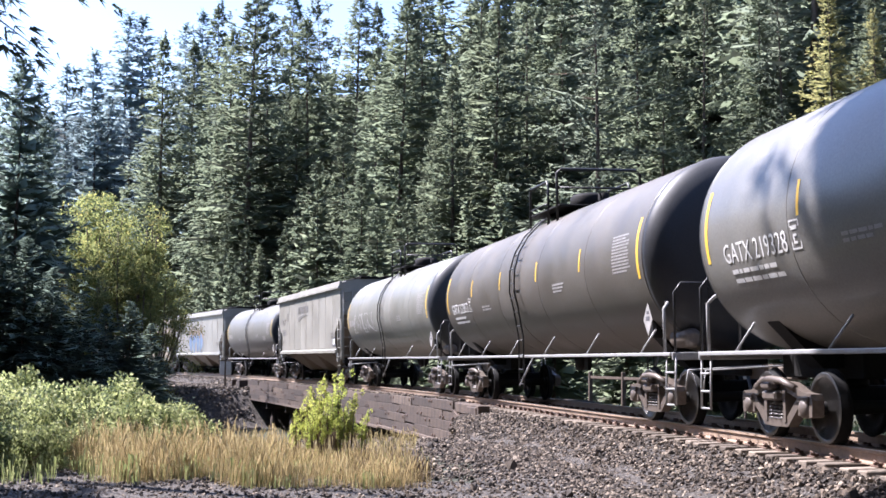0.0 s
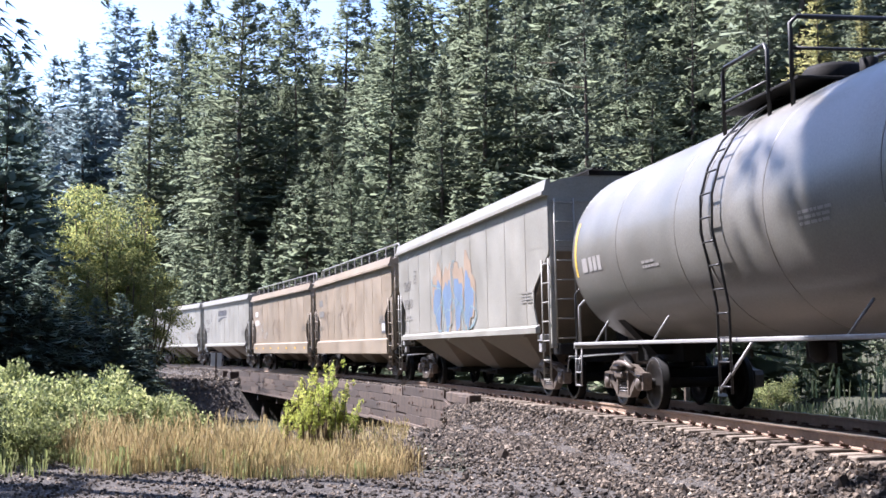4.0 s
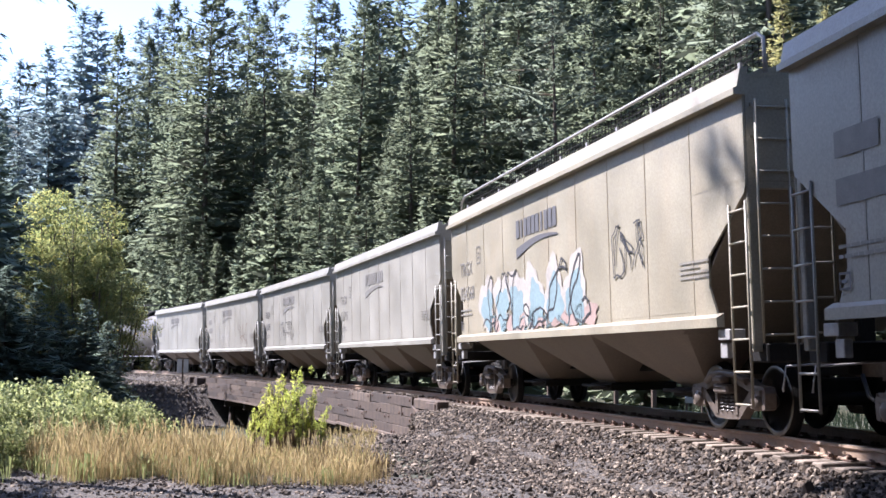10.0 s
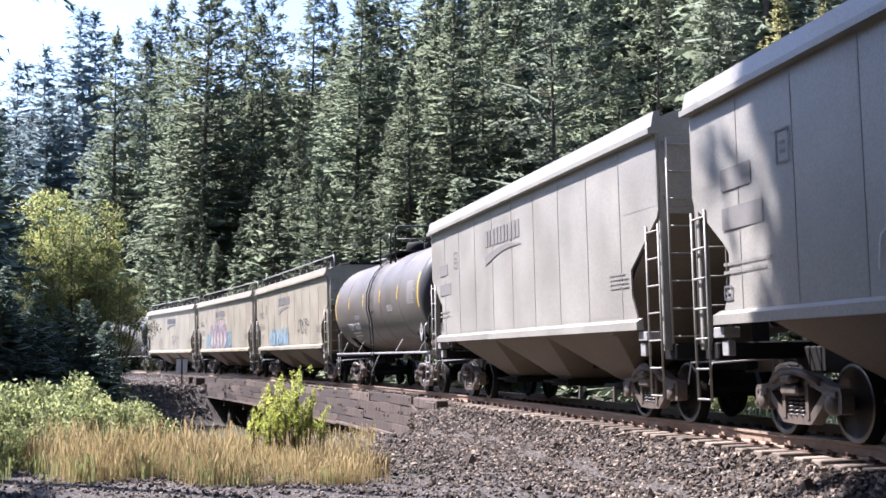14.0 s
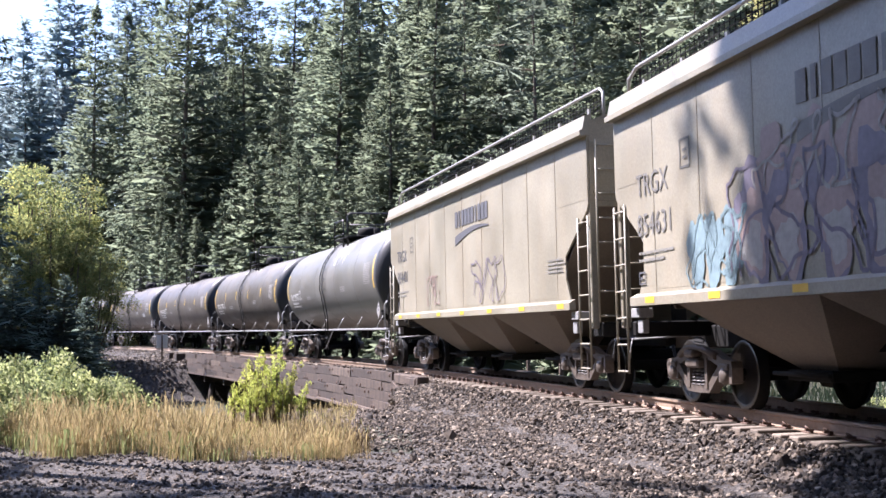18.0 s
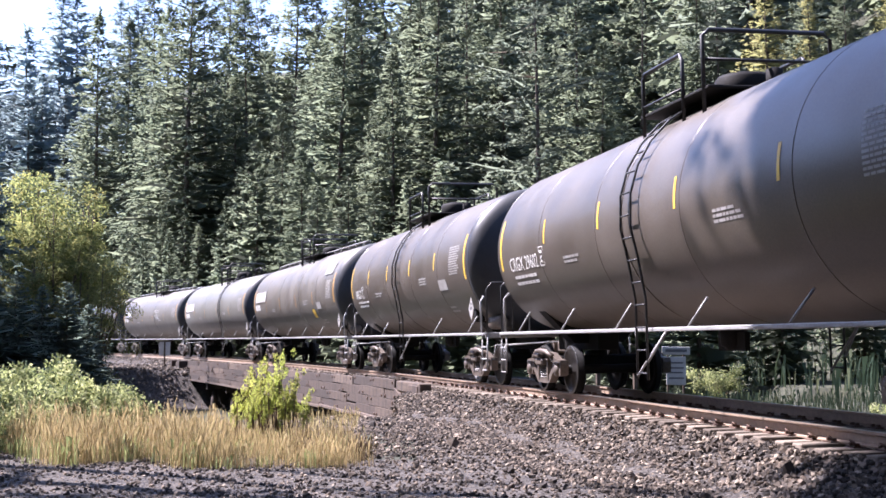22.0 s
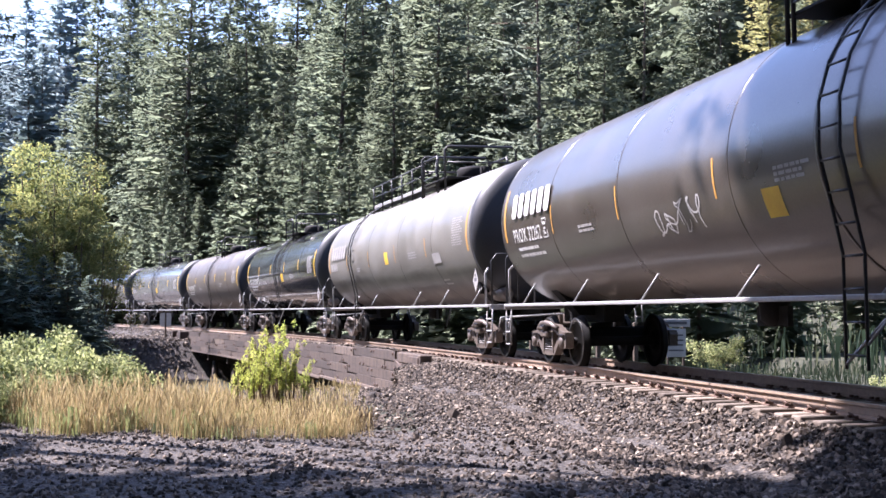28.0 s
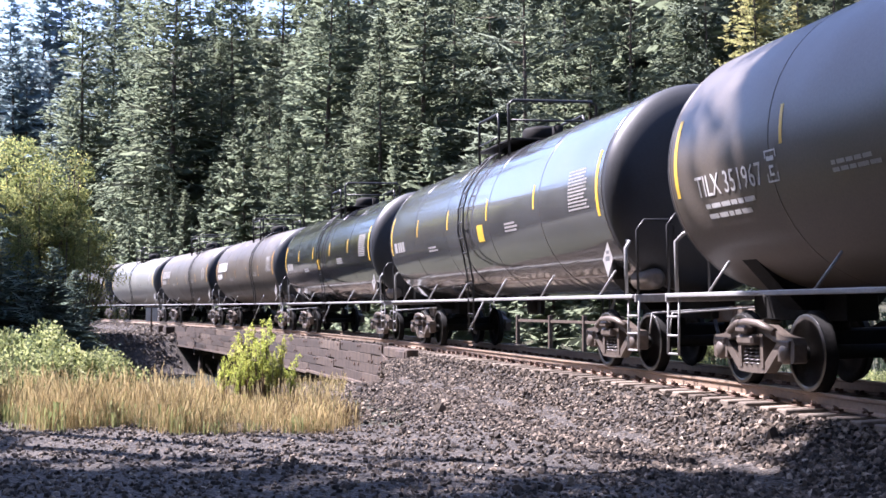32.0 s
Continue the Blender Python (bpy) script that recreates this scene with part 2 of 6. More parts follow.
# ---------------------------------------------------------------- mesh tools
class Shape:
    """Collects vertices and faces of one mesh."""
    def __init__(self):
        self.v, self.f, self.s = [], [], []

    def add(self, verts, faces, smooth=False):
        o = len(self.v)
        self.v.extend(verts)
        self.f.extend([tuple(i + o for i in f) for f in faces])
        self.s.extend([smooth] * len(faces))
        return self

    def box(self, c, size, bevel=0.0, turn=None):
        x, y, z = (k / 2 for k in size)
        b = min(bevel, x * 0.9, y * 0.9, z * 0.9)
        if b <= 0:
            vs = [(sx * x, sy * y, sz * z) for sx in (-1, 1) for sy in (-1, 1) for sz in (-1, 1)]
            fs = [(0, 1, 3, 2), (4, 6, 7, 5), (0, 4, 5, 1), (2, 3, 7, 6), (0, 2, 6, 4), (1, 5, 7, 3)]
        else:
            bm = bmesh.new()
            bmesh.ops.create_cube(bm, size=2)
            for v in bm.verts:
                v.co = Vector((v.co.x * x, v.co.y * y, v.co.z * z))
            bmesh.ops.bevel(bm, geom=bm.edges[:], offset=b, segments=1, affect="EDGES")
            bm.verts.index_update()
            vs, fs = [tuple(v.co) for v in bm.verts], [tuple(v.index for v in f.verts) for f in bm.faces]
            bm.free()
        m = turn or Matrix()
        return self.add([tuple(Vector(c) + (m @ Vector(v))) for v in vs], fs)

    def tube(self, points, r, n=6, closed_ends=True):
        """A round bar through points; r one radius, or one a point."""
        pts = [Vector(p) for p in points]
        rs = r if isinstance(r, (list, tuple)) else [r] * len(pts)
        vs, fs = [], []
        up = Vector((0.13, 0.27, 0.95))
        for i, p in enumerate(pts):
            d = (pts[min(i + 1, len(pts) - 1)] - pts[max(i - 1, 0)]).normalized()
            a = d.cross(up)
            if a.length < 0.05:
                a = d.cross(Vector((1, 0, 0)))
            a.normalize()
            b = d.cross(a)
            vs += [tuple(p + (a * math.cos(k * math.tau / n) + b * math.sin(k * math.tau / n)) * rs[i]) for k in range(n)]
        for i in range(len(pts) - 1):
            fs += [(i * n + k, i * n + (k + 1) % n, (i + 1) * n + (k + 1) % n, (i + 1) * n + k) for k in range(n)]
        self.add(vs, fs, True)
        if closed_ends:
            o = len(self.v) - len(vs)
            self.f += [tuple(o + k for k in reversed(range(n))), tuple(o + (len(pts) - 1) * n + k for k in range(n))]
            self.s += [False, False]
        return self

    def lathe(self, profile, n=24, axis="x", c=(0, 0, 0), smooth=True):
        """A turned form: profile is (along, radius) pairs."""
        vs, fs = [], []
        for a, r in profile:
            for k in range(n):
                p, q = r * math.cos(k * math.tau / n), r * math.sin(k * math.tau / n)
                vs.append({"x": (c[0] + a, c[1] + p, c[2] + q), "y": (c[0] + p, c[1] + a, c[2] + q), "z": (c[0] + p, c[1] + q, c[2] + a)}[axis])
        for i in range(len(profile) - 1):
            fs += [(i * n + k, i * n + (k + 1) % n, (i + 1) * n + (k + 1) % n, (i + 1) * n + k) for k in range(n)]
        fs += [tuple(range(n)), tuple((len(profile) - 1) * n + k for k in reversed(range(n)))]
        return self.add(vs, fs, smooth)

    def prism(self, outline, y0, y1, plane="xz"):
        """An outline (a, b) drawn out from y0 to y1 across its plane."""
        n = len(outline)
        put = {"xz": lambda a, b, y: (a, y, b), "yz": lambda a, b, y: (y, a, b), "xy": lambda a, b, y: (a, b, y)}[plane]
        vs = [put(a, b, y0) for a, b in outline] + [put(a, b, y1) for a, b in outline]
        fs = [tuple(range(n)), tuple(reversed(range(n, 2 * n)))] + [(i, n + i, n + (i + 1) % n, (i + 1) % n) for i in range(n)]
        return self.add(vs, fs)

    def mesh(self, name, material, recalc=True):
        me = bpy.data.meshes.new(name)
        me.from_pydata(self.v, [], self.f)
        me.polygons.foreach_set("use_smooth", self.s)
        for m in (material if isinstance(material, (list, tuple)) else [material]):
            me.materials.append(m)
        if recalc:
            bm = bmesh.new()
            bm.from_mesh(me)
            bmesh.ops.recalc_face_normals(bm, faces=bm.faces)
            bm.to_mesh(me)
            bm.free()
        me.update()
        return me


def raw_mesh(name, verts, faces, material, smooth=False):
    """A mesh from numpy arrays: verts (n, 3), faces (m, 3)."""
    me = bpy.data.meshes.new(name)
    me.vertices.add(len(verts))
    me.vertices.foreach_set("co", np.asarray(verts, np.float32).ravel())
    k = faces.shape[1]
    me.loops.add(faces.size)
    me.loops.foreach_set("vertex_index", np.asarray(faces, np.int32).ravel())
    me.polygons.add(len(faces))
    me.polygons.foreach_set("loop_start", np.arange(0, faces.size, k, dtype=np.int32))
    me.polygons.foreach_set("loop_total", np.full(len(faces), k, np.int32))
    me.polygons.foreach_set("use_smooth", np.full(len(faces), smooth, bool))
    me.materials.append(material)
    me.update(calc_edges=True)
    return me


def part(name, shape, material, parent, label="", at=None, kind=""):
    me = shape if isinstance(shape, bpy.types.Mesh) else shape.mesh(name, material)
    ob = new(name, me)
    ob.parent = parent
    if at is not None:
        ob.matrix_basis = at
    if label:
        ob["label"] = label
    if kind:
        ob["kind"] = kind
    return ob


# ---------------------------------------------------------------- the track's line
DS = 0.5
K0, KK = 0.00283, 3.957e-06
S_TAB = np.arange(-760, 900, DS)
kap = np.where(S_TAB < -36, 0.0, np.where(S_TAB < 0, K0, K0 + KK * np.clip(S_TAB, 0, 150)))
head = np.cumsum(kap) * DS
head += 0.11628 - head[int(760 / DS)]
kap = np.where(head > math.pi * 0.5, 0.0, kap)
head = np.minimum(head, math.pi * 0.5)
TX, TY = np.cumsum(-np.sin(head)) * DS, np.cumsum(np.cos(head)) * DS
i14 = int((760 + 14) / DS)
TX, TY = TX + 5.979 - TX[i14], TY + 14.0 - TY[i14]
CANT = radians(1.5)


def rail_at(s):
    """x, y and heading of the track's middle at s."""
    return float(np.interp(s, S_TAB, TX)), float(np.interp(s, S_TAB, TY)), float(np.interp(s, S_TAB, head))


def track_pose(s, off=0.0, z=0.0, cant=True):
    """x along the track away from the viewer's end, y towards the viewer's side."""
    x, y, h = rail_at(s)
    return pose(x, y, 0, -math.degrees(CANT) if cant else 0, 0, 90 + math.degrees(h)) @ Matrix.Translation((0, off, z))


def near_track(x, y):
    """For arrays of points: s, and the distance off the middle, positive on the viewer's side."""
    sel = slice(0, len(S_TAB), 4)
    sx, sy, sh, ss = TX[sel], TY[sel], head[sel], S_TAB[sel]
    x, y = np.asarray(x, float).ravel(), np.asarray(y, float).ravel()
    out_s, out_d = np.empty(len(x)), np.empty(len(x))
    for a in range(0, len(x), 4000):
        b = slice(a, a + 4000)
        i = ((x[b, None] - sx) ** 2 + (y[b, None] - sy) ** 2).argmin(1)
        ex, ey = x[b] - sx[i], y[b] - sy[i]
        along = -np.sin(sh[i]) * ex + np.cos(sh[i]) * ey
        out_s[b], out_d[b] = ss[i] + along, -np.cos(sh[i]) * ex - np.sin(sh[i]) * ey
    return out_s, out_d


BR0, BR1 = 33.6, 78.0          # the bridge along s


def smooth01(a, lo, hi):
    t = np.clip((a - lo) / (hi - lo), 0, 1)
    return t * t * (3 - 2 * t)


def rough_noise(x, y, f, seed):
    """Cheap smooth waves, two octaves."""
    a = np.sin(x * f * 1.1 + seed) * np.cos(y * f * 0.9 + seed * 1.7) + 0.5 * np.sin(x * f * 2.3 - seed) * np.sin(y * f * 2.7 + seed * 0.6)
    return a / 1.5


def ground_z(x, y):
    shape = np.shape(x)
    s, d = near_track(x, y)
    x, y = np.asarray(x, float).ravel(), np.asarray(y, float).ravel()
    z = np.full(len(x), -0.72) + 0.05 * rough_noise(x, y, 0.5, 1.0) + 0.02 * rough_noise(x, y, 2.1, 4.0)
    # ballast bank of the track
    edge = 1.30 + 0.78 * smooth01(s, 23, 30.5) * (1 - smooth01(s, 31.4, 33.0)) * (d > 0)
    bank = np.where(np.abs(d) < edge, -0.275, -0.275 - (np.abs(d) - edge) * 0.38)
    top = np.maximum(z, bank)
    # gully under the bridge
    s_in = BR0 - 0.7 - 5.2 * smooth01(d, 2.05, 3.4)
    g = smooth01(s, s_in, s_in + 2.6) * (1 - smooth01(s, BR1 - 3.0, BR1 - 0.2))
    g *= smooth01(d, -26, -10) * (1 - smooth01(d, 7.0, 12.5))
    z = top * (1 - g) + (-3.0 + 0.25 * rough_noise(x, y, 0.4, 2.0)) * g
    # hillside beyond the track
    e = -d - 16
    on = (s > -400)
    hill = np.where((e > 0) & on, np.minimum(e * (0.60 - 0.20 * smooth01(s, 110, 230)) * smooth01(e, -5, 30), 130) + 1.2 * rough_noise(x, y, 0.07, 3.0), 0)
    z = np.where((e > 0) & on, np.maximum(z, -0.72 + hill * smooth01(e, 0, 12)), z)
    return z.reshape(shape)


def axis_steps(parts):
    out = []
    for a, b, st in parts:
        out += list(np.arange(a, b, st))
    return np.array(out + [parts[-1][1]])


gx = axis_steps([(-1700, -400, 130), (-400, -120, 20), (-120, -45, 3.0), (-45, -20, 1.0), (-20, 14, 0.5), (14, 60, 2.0), (60, 400, 17), (400, 1700, 130)])
gy = axis_steps([(-1700, -400, 130), (-400, -30, 18), (-30, 4, 2.0), (4, 60, 0.5), (60, 110, 1.0), (110, 200, 4), (200, 420, 12), (420, 1700, 130)])
GX, GY = np.meshgrid(gx, gy)
GZ = ground_z(GX, GY)
nx, ny = len(gx), len(gy)
idx = np.arange(nx * ny).reshape(ny, nx)
quads = np.stack([idx[:-1, :-1], idx[:-1, 1:], idx[1:, 1:], idx[1:, :-1]], -1).reshape(-1, 4)
me = raw_mesh("ground", np.stack([GX, GY, GZ], -1).reshape(-1, 3), quads, M_GRAVEL, True)
me.materials.append(M_SOIL)
cx, cy = GX.ravel()[quads].mean(1), GY.ravel()[quads].mean(1)
cs, cd = near_track(cx, cy)
stony = ((cd > -3.1) & (cd < 4.5) & (cs < BR0)) | ((cd > -3.1) & (cd < 7.5) & (cs > BR1 - 5) & (cs < 125)) | ((cd > 0) & (cs < BR0 - 1) & (cy < 17.5 + 0.8 * np.sin(cx * 0.7)) & (cx > -40) & (cx < 12) & (cy > -30))
me.polygons.foreach_set("material_index", np.where(stony, 0, 1).astype(np.int32))
ground = tagged(new("ground", me), "grey gravel and forest soil rising into a wooded hillside", "ground", kind="structure")

# ---------------------------------------------------------------- rails and ties
track = tagged(new("railway_track"), "rusty railway track on wooden ties in grey ballast", "railway track", kind="structure")
RAIL = [(-0.035, 0.0), (0.035, 0.0), (0.037, -0.03), (0.009, -0.045), (0.009, -0.135), (0.068, -0.155), (0.068, -0.172), (-0.068, -0.172), (-0.068, -0.155), (-0.009, -0.135), (-0.009, -0.045), (-0.037, -0.03)]
for side in (1, -1):
    ss = np.concatenate([np.arange(-560, -20, 12.0), np.arange(-20, 130, 2.0), np.arange(130, 721, 8.0)])
    for nm, outline, mt in (("rail", RAIL, M_RAIL), ("rail_head_wear", [(-0.028, 0.003), (0.028, 0.003), (0.028, 0.0005), (-0.028, 0.0005)], M_RAILTOP)):
        sh = Shape()
        n = len(outline)
        vs = []
        for s in ss:
            m = track_pose(s)
            vs += [tuple(m @ Vector((0, side * 0.755 + a, b))) for a, b in outline]
        fs = [(i * n + k, i * n + (k + 1) % n, (i + 1) * n + (k + 1) % n, (i + 1) * n + k) for i in range(len(ss) - 1) for k in range(n)]
        part(nm, sh.add(vs, fs), mt, track)

tie_me = Shape().box((0, 0, 0), (0.23, 2.6, 0.18), 0.012).mesh("tie", M_TIE)
plate_me = Shape().box((0, 0, 0.006), (0.19, 0.34, 0.022), 0.004).box((0.06, 0.11, 0.03), (0.03, 0.05, 0.04)).box((-0.06, 0.11, 0.03), (0.03, 0.05, 0.04)).box((0.06, -0.11, 0.03), (0.03, 0.05, 0.04)).mesh("tie_plate", M_IRON)
clip_me = Shape().tube([(-0.07, 0.10, 0.02), (-0.07, 0.16, 0.05), (-0.02, 0.17, 0.075), (0.04, 0.14, 0.07), (0.05, 0.08, 0.045)], 0.012, 5).mesh("rail_clip", M_IRON)
rng = np.random.default_rng(5)
k = 0
s = 6.0
while s < 112 and k < 230:
    jit = rng.normal(0, 1, 3)
    tie = part("tie", tie_me, None, track, at=track_pose(s, 0.03 * jit[0], -0.172 - 0.09 + 0.006 * jit[2]) @ pose(0, 0, 0, 0, 0, 0.8 * jit[1]))
    if s < 60:
        for side in (1, -1):
            part("tie_plate", plate_me, None, tie, at=Matrix.Translation((0, side * 0.755, 0.09)))
            if s < 34 and side > 0:
                part("rail_clip", clip_me, None, tie, at=Matrix.Translation((0, side * 0.755, 0.095)))
    s += 0.50 if s < 90 else 0.56
    k += 1

# ---------------------------------------------------------------- timber trestle bridge
bridge = tagged(new("timber_bridge"), "low creosoted timber railway bridge over a shaded gully", "bridge", kind="structure")


def along_box(name, s0, s1, off, z, width, height, material, parent, bevel=0.015):
    """A straight beam between two places along the track."""
    a = track_pose(s0, off, z, False).translation
    b = track_pose(s1, off, z, False).translation
    d = b - a
    m = Matrix.Translation((a + b) / 2) @ pose(0, 0, 0, 0, 0, math.degrees(math.atan2(d.y, d.x)))
    return part(name, Shape().box((0, 0, 0), (d.length - 0.012, width, height), bevel), material, parent, at=m)


spans = np.linspace(BR0, BR1, 9)
bolt_me = Shape().lathe([(0.0, 0.045), (0.02, 0.045), (0.03, 0.02)], 8, "y").mesh("bolt", M_IRON)
# four courses of side timbers with staggered joints
for r in range(4):
    cuts = np.array([BR0, *(BR0 + (np.arange(1, 15) + (0.5, 0.05, 0.7, 0.3)[r] - 0.5) * 2.96 + rng.uniform(-0.3, 0.3, 14)), BR1])
    for off in (1.98, -1.98):
        for a, b in zip(cuts[:-1], cuts[1:]):
            if b - a < 0.3:
                continue
            z = -0.185 - 0.277 * r - 0.13 * float(smooth01((a + b) / 2, 34, 48)) + 0.006 * rng.normal()
            jog = 0.010 * r + 0.008 * rng.normal()
            st = along_box("stringer", a, b, off + jog * np.sign(off), z, 0.26, 0.272, M_TIMBER, bridge, 0.009)
            if off > 0:
                for q in (-0.42, 0.40):
                    part("bolt", bolt_me, None, st, at=Matrix.Translation(((b - a) * q, 0.13, 0.06 * (-1) ** r)))
for a, b in zip(spans[:-1], spans[1:]):
    along_box("edge_board", a, b, 2.16, -1.19 - 0.13 * float(smooth01((a + b) / 2, 34, 48)), 0.10, 0.09, M_BLOCK, bridge, 0.01)
    along_box("deck_board", a, b, 0.0, -0.33, 3.5, 0.09, M_TIMBER, bridge)
    for off in (0.75, -0.75):
        along_box("inner_stringer", a, b, off, -0.75, 0.5, 0.7, M_TIMBER, bridge)
for s in spans[1:-1]:
    m = track_pose(s, 0, 0, False)
    part("pile_cap", Shape().box((0, 0, -1.55), (0.34, 4.1, 0.34), 0.02), M_TIMBER, bridge, at=m)
    for off in (-1.6, -0.55, 0.55, 1.6):
        part("pile", Shape().tube([(0, off, -1.6), (0, off * 1.06, -4.2)], [0.16, 0.18], 10), M_TIMBER, bridge, at=m)
    part("cross_brace", Shape().box((0.2, 0, -2.4), (0.07, 4.1, 0.2), 0.01, pose(0, 0, 0, 24)), M_TIMBER, bridge, at=m)
# ends: posts and retaining timbers
m = track_pose(BR0, 0, 0, False)
part("end_post", Shape().box((-0.16, 1.86, -0.66), (0.26, 0.30, 1.2), 0.02), M_TIMBER, bridge, at=m)
part("abutment_timber", Shape().box((-1.66, 2.02, -0.20), (2.6, 0.30, 0.26), 0.02), M_TIMBER, bridge, at=m)
part("abutment_timber", Shape().box((-2.32, 2.06, -0.24), (1.0, 0.28, 0.24), 0.02), M_BLOCK, bridge, at=m)
for i in range(5):
    part("abutment_board", Shape().box((-0.50 - 0.27 * i, 2.04 + 0.012 * (i % 2), -0.78), (0.25, 0.20, 0.88), 0.012), M_BLOCK, bridge, at=m)
part("sloping_board", Shape().box((-1.9, 2.2, -0.72), (3.2, 0.06, 0.16), 0.01, pose(0, 0, 0, 0, -14, 0)), M_BLOCK, bridge, at=m)
part("abutment_wall", Shape().box((-0.25, 0, -2.0), (0.4, 4.3, 2.6), 0.03), M_TIMBER, bridge, at=m)
m = track_pose(BR1, 0, 0, False)
part("end_post", Shape().box((0.6, 2.25, -1.25), (0.85, 0.75, 2.1), 0.03), M_TIMBER, bridge, at=m)
part("end_post", Shape().box((3.6, 2.2, -1.0), (0.5, 0.6, 1.6), 0.03), M_TIMBER, bridge, at=m)
part("wing_wall", Shape().box((2.2, 2.1, -1.1), (3.0, 0.3, 1.5), 0.03), M_TIMBER, bridge, at=m)
part("abutment_wall", Shape().box((0.35, 0, -2.0), (0.4, 4.4, 2.6), 0.03), M_TIMBER, bridge, at=m)

# ---------------------------------------------------------------- ballast stones
def stone_field(pts, sizes, rng):
    """Angular stones as deformed octahedra-like lumps: one array of vertices and triangles."""
    base = np.array([(1, 0, 0), (-1, 0, 0), (0, 1, 0), (0, -1, 0), (0, 0, 1), (0, 0, -1), (.62, .62, .5), (-.62, .62, .5), (-.62, -.62, .5), (.62, -.62, .5)], float)
    tri = np.array([(4, 6, 7), (4, 7, 8), (4, 8, 9), (4, 9, 6), (6, 0, 2), (6, 2, 7), (7, 2, 1), (7, 1, 8), (8, 1, 3), (8, 3, 9), (9, 3, 0), (9, 0, 6), (5, 2, 0), (5, 1, 2), (5, 3, 1), (5, 0, 3)])
    n = len(pts)
    v = base[None] * (1 + rng.uniform(-0.32, 0.32, (n, len(base), 1)))
    v = v * (sizes[:, None, None] * rng.uniform(0.65, 1.25, (n, 1, 3)))
    q = rng.normal(size=(n, 4))
    q /= np.linalg.norm(q, axis=1)[:, None]
    w, x, y, z = q.T
    rot = np.stack([1 - 2 * (y * y + z * z), 2 * (x * y - w * z), 2 * (x * z + w * y), 2 * (x * y + w * z), 1 - 2 * (x * x + z * z), 2 * (y * z - w * x), 2 * (x * z - w * y), 2 * (y * z + w * x), 1 - 2 * (x * x + y * y)], -1).reshape(n, 3, 3)
    v = np.einsum("nij,nkj->nki", rot, v) + pts[:, None, :]
    f = tri[None] + (np.arange(n) * len(base))[:, None, None]
    return v.reshape(-1, 3), f.reshape(-1, 3)


def scatter_along(n, s0, s1, d0, d1, rng, power=1.0):
    s = s0 + (s1 - s0) * rng.random(n) ** power
    d = rng.uniform(d0, d1, n)
    x = np.interp(s, S_TAB, TX) - np.cos(np.interp(s, S_TAB, head)) * d
    y = np.interp(s, S_TAB, TY) - np.sin(np.interp(s, S_TAB, head)) * d
    return x, y


rng = np.random.default_rng(11)
xs, ys, zs = [], [], []
for n, s0, s1, d0, d1, lo, hi, pw in ((15000, 9, 34, 1.2, 3.6, 0.022, 0.045, 1.35), (5000, 9, 38, -1.2, 1.3, 0.016, 0.028, 1.2), (6000, 17, 32.5, 3.3, 9.0, 0.018, 0.04, 0.8), (6500, 19, 33.2, 1.9, 6.0, 0.022, 0.04, 0.75), (3600, 33.6, 80, 0.9, 2.06, 0.025, 0.05, 1.0), (3000, 84, 112, 0.9, 4.0, 0.03, 0.055, 1.0), (4200, 73, 90, 2.0, 8.5, 0.04, 0.10, 1.0), (900, 31.5, 36.5, 2.15, 4.2, 0.03, 0.07, 1.0)):
    x, y = scatter_along(n, s0, s1, d0, d1, rng, pw)
    xs.append(x), ys.append(y), zs.append(rng.uniform(lo, hi, n))
bx, by, bs = (np.concatenate(a) for a in (xs, ys, zs))
bz = ground_z(bx, by)
ss_, dd_ = near_track(bx, by)
on_bridge = (ss_ > BR0) & (ss_ < BR1)
on_bridge &= dd_ < 2.1
bz = np.where(on_bridge, np.where(dd_ > 1.8, -0.04 - 0.13 * smooth01(ss_, 34, 48), -0.27), bz)
ok = ~((np.abs(np.abs(dd_) - 0.755) < 0.09))
v, f = stone_field(np.stack([bx, by, bz + bs * 0.25], -1)[ok], bs[ok], rng)
part("ballast", raw_mesh("ballast", v, f, M_STONE), None, track, "grey and brown crushed stone ballast", kind="stuff")
n = 15500
fy = 8.6 + 11.5 * rng.random(n) ** 1.25
fx = rng.uniform(-0.42, 0.46, n) * (fy + 2.5)
_, fd = near_track(fx, fy)
keep = fd > 3.3
fx, fy = fx[keep], fy[keep]
fs_ = rng.uniform(0.014, 0.034, len(fx)) * (1 + 0.5 * (rng.random(len(fx)) > 0.96))
v, f = stone_field(np.stack([fx, fy, ground_z(fx, fy) + fs_ * 0.2], -1), fs_, rng)
part("gravel", raw_mesh("gravel", v, f, M_STONE), None, ground, "loose grey gravel", kind="stuff")
# single stones that can be picked out
lumps = []
for i in range(6):
    v, f = stone_field(np.zeros((1, 3)), np.array([1.0]), rng)
    lumps.append(raw_mesh("stone", v, f, M_STONE_ONE))
x, y = scatter_along(230, 10, 30, 1.5, 5.2, rng)
z = ground_z(x, y)
for i in range(230):
    r = rng.uniform(0.035, 0.06) if i > 8 else rng.uniform(0.07, 0.1)
    part("stone", lumps[i % 6], None, ground, at=Matrix.Translation((x[i], y[i], z[i] + r * 0.4)) @ pose(0, 0, 0, *rng.uniform(0, 360, 3)) @ Matrix.Scale(r, 4))

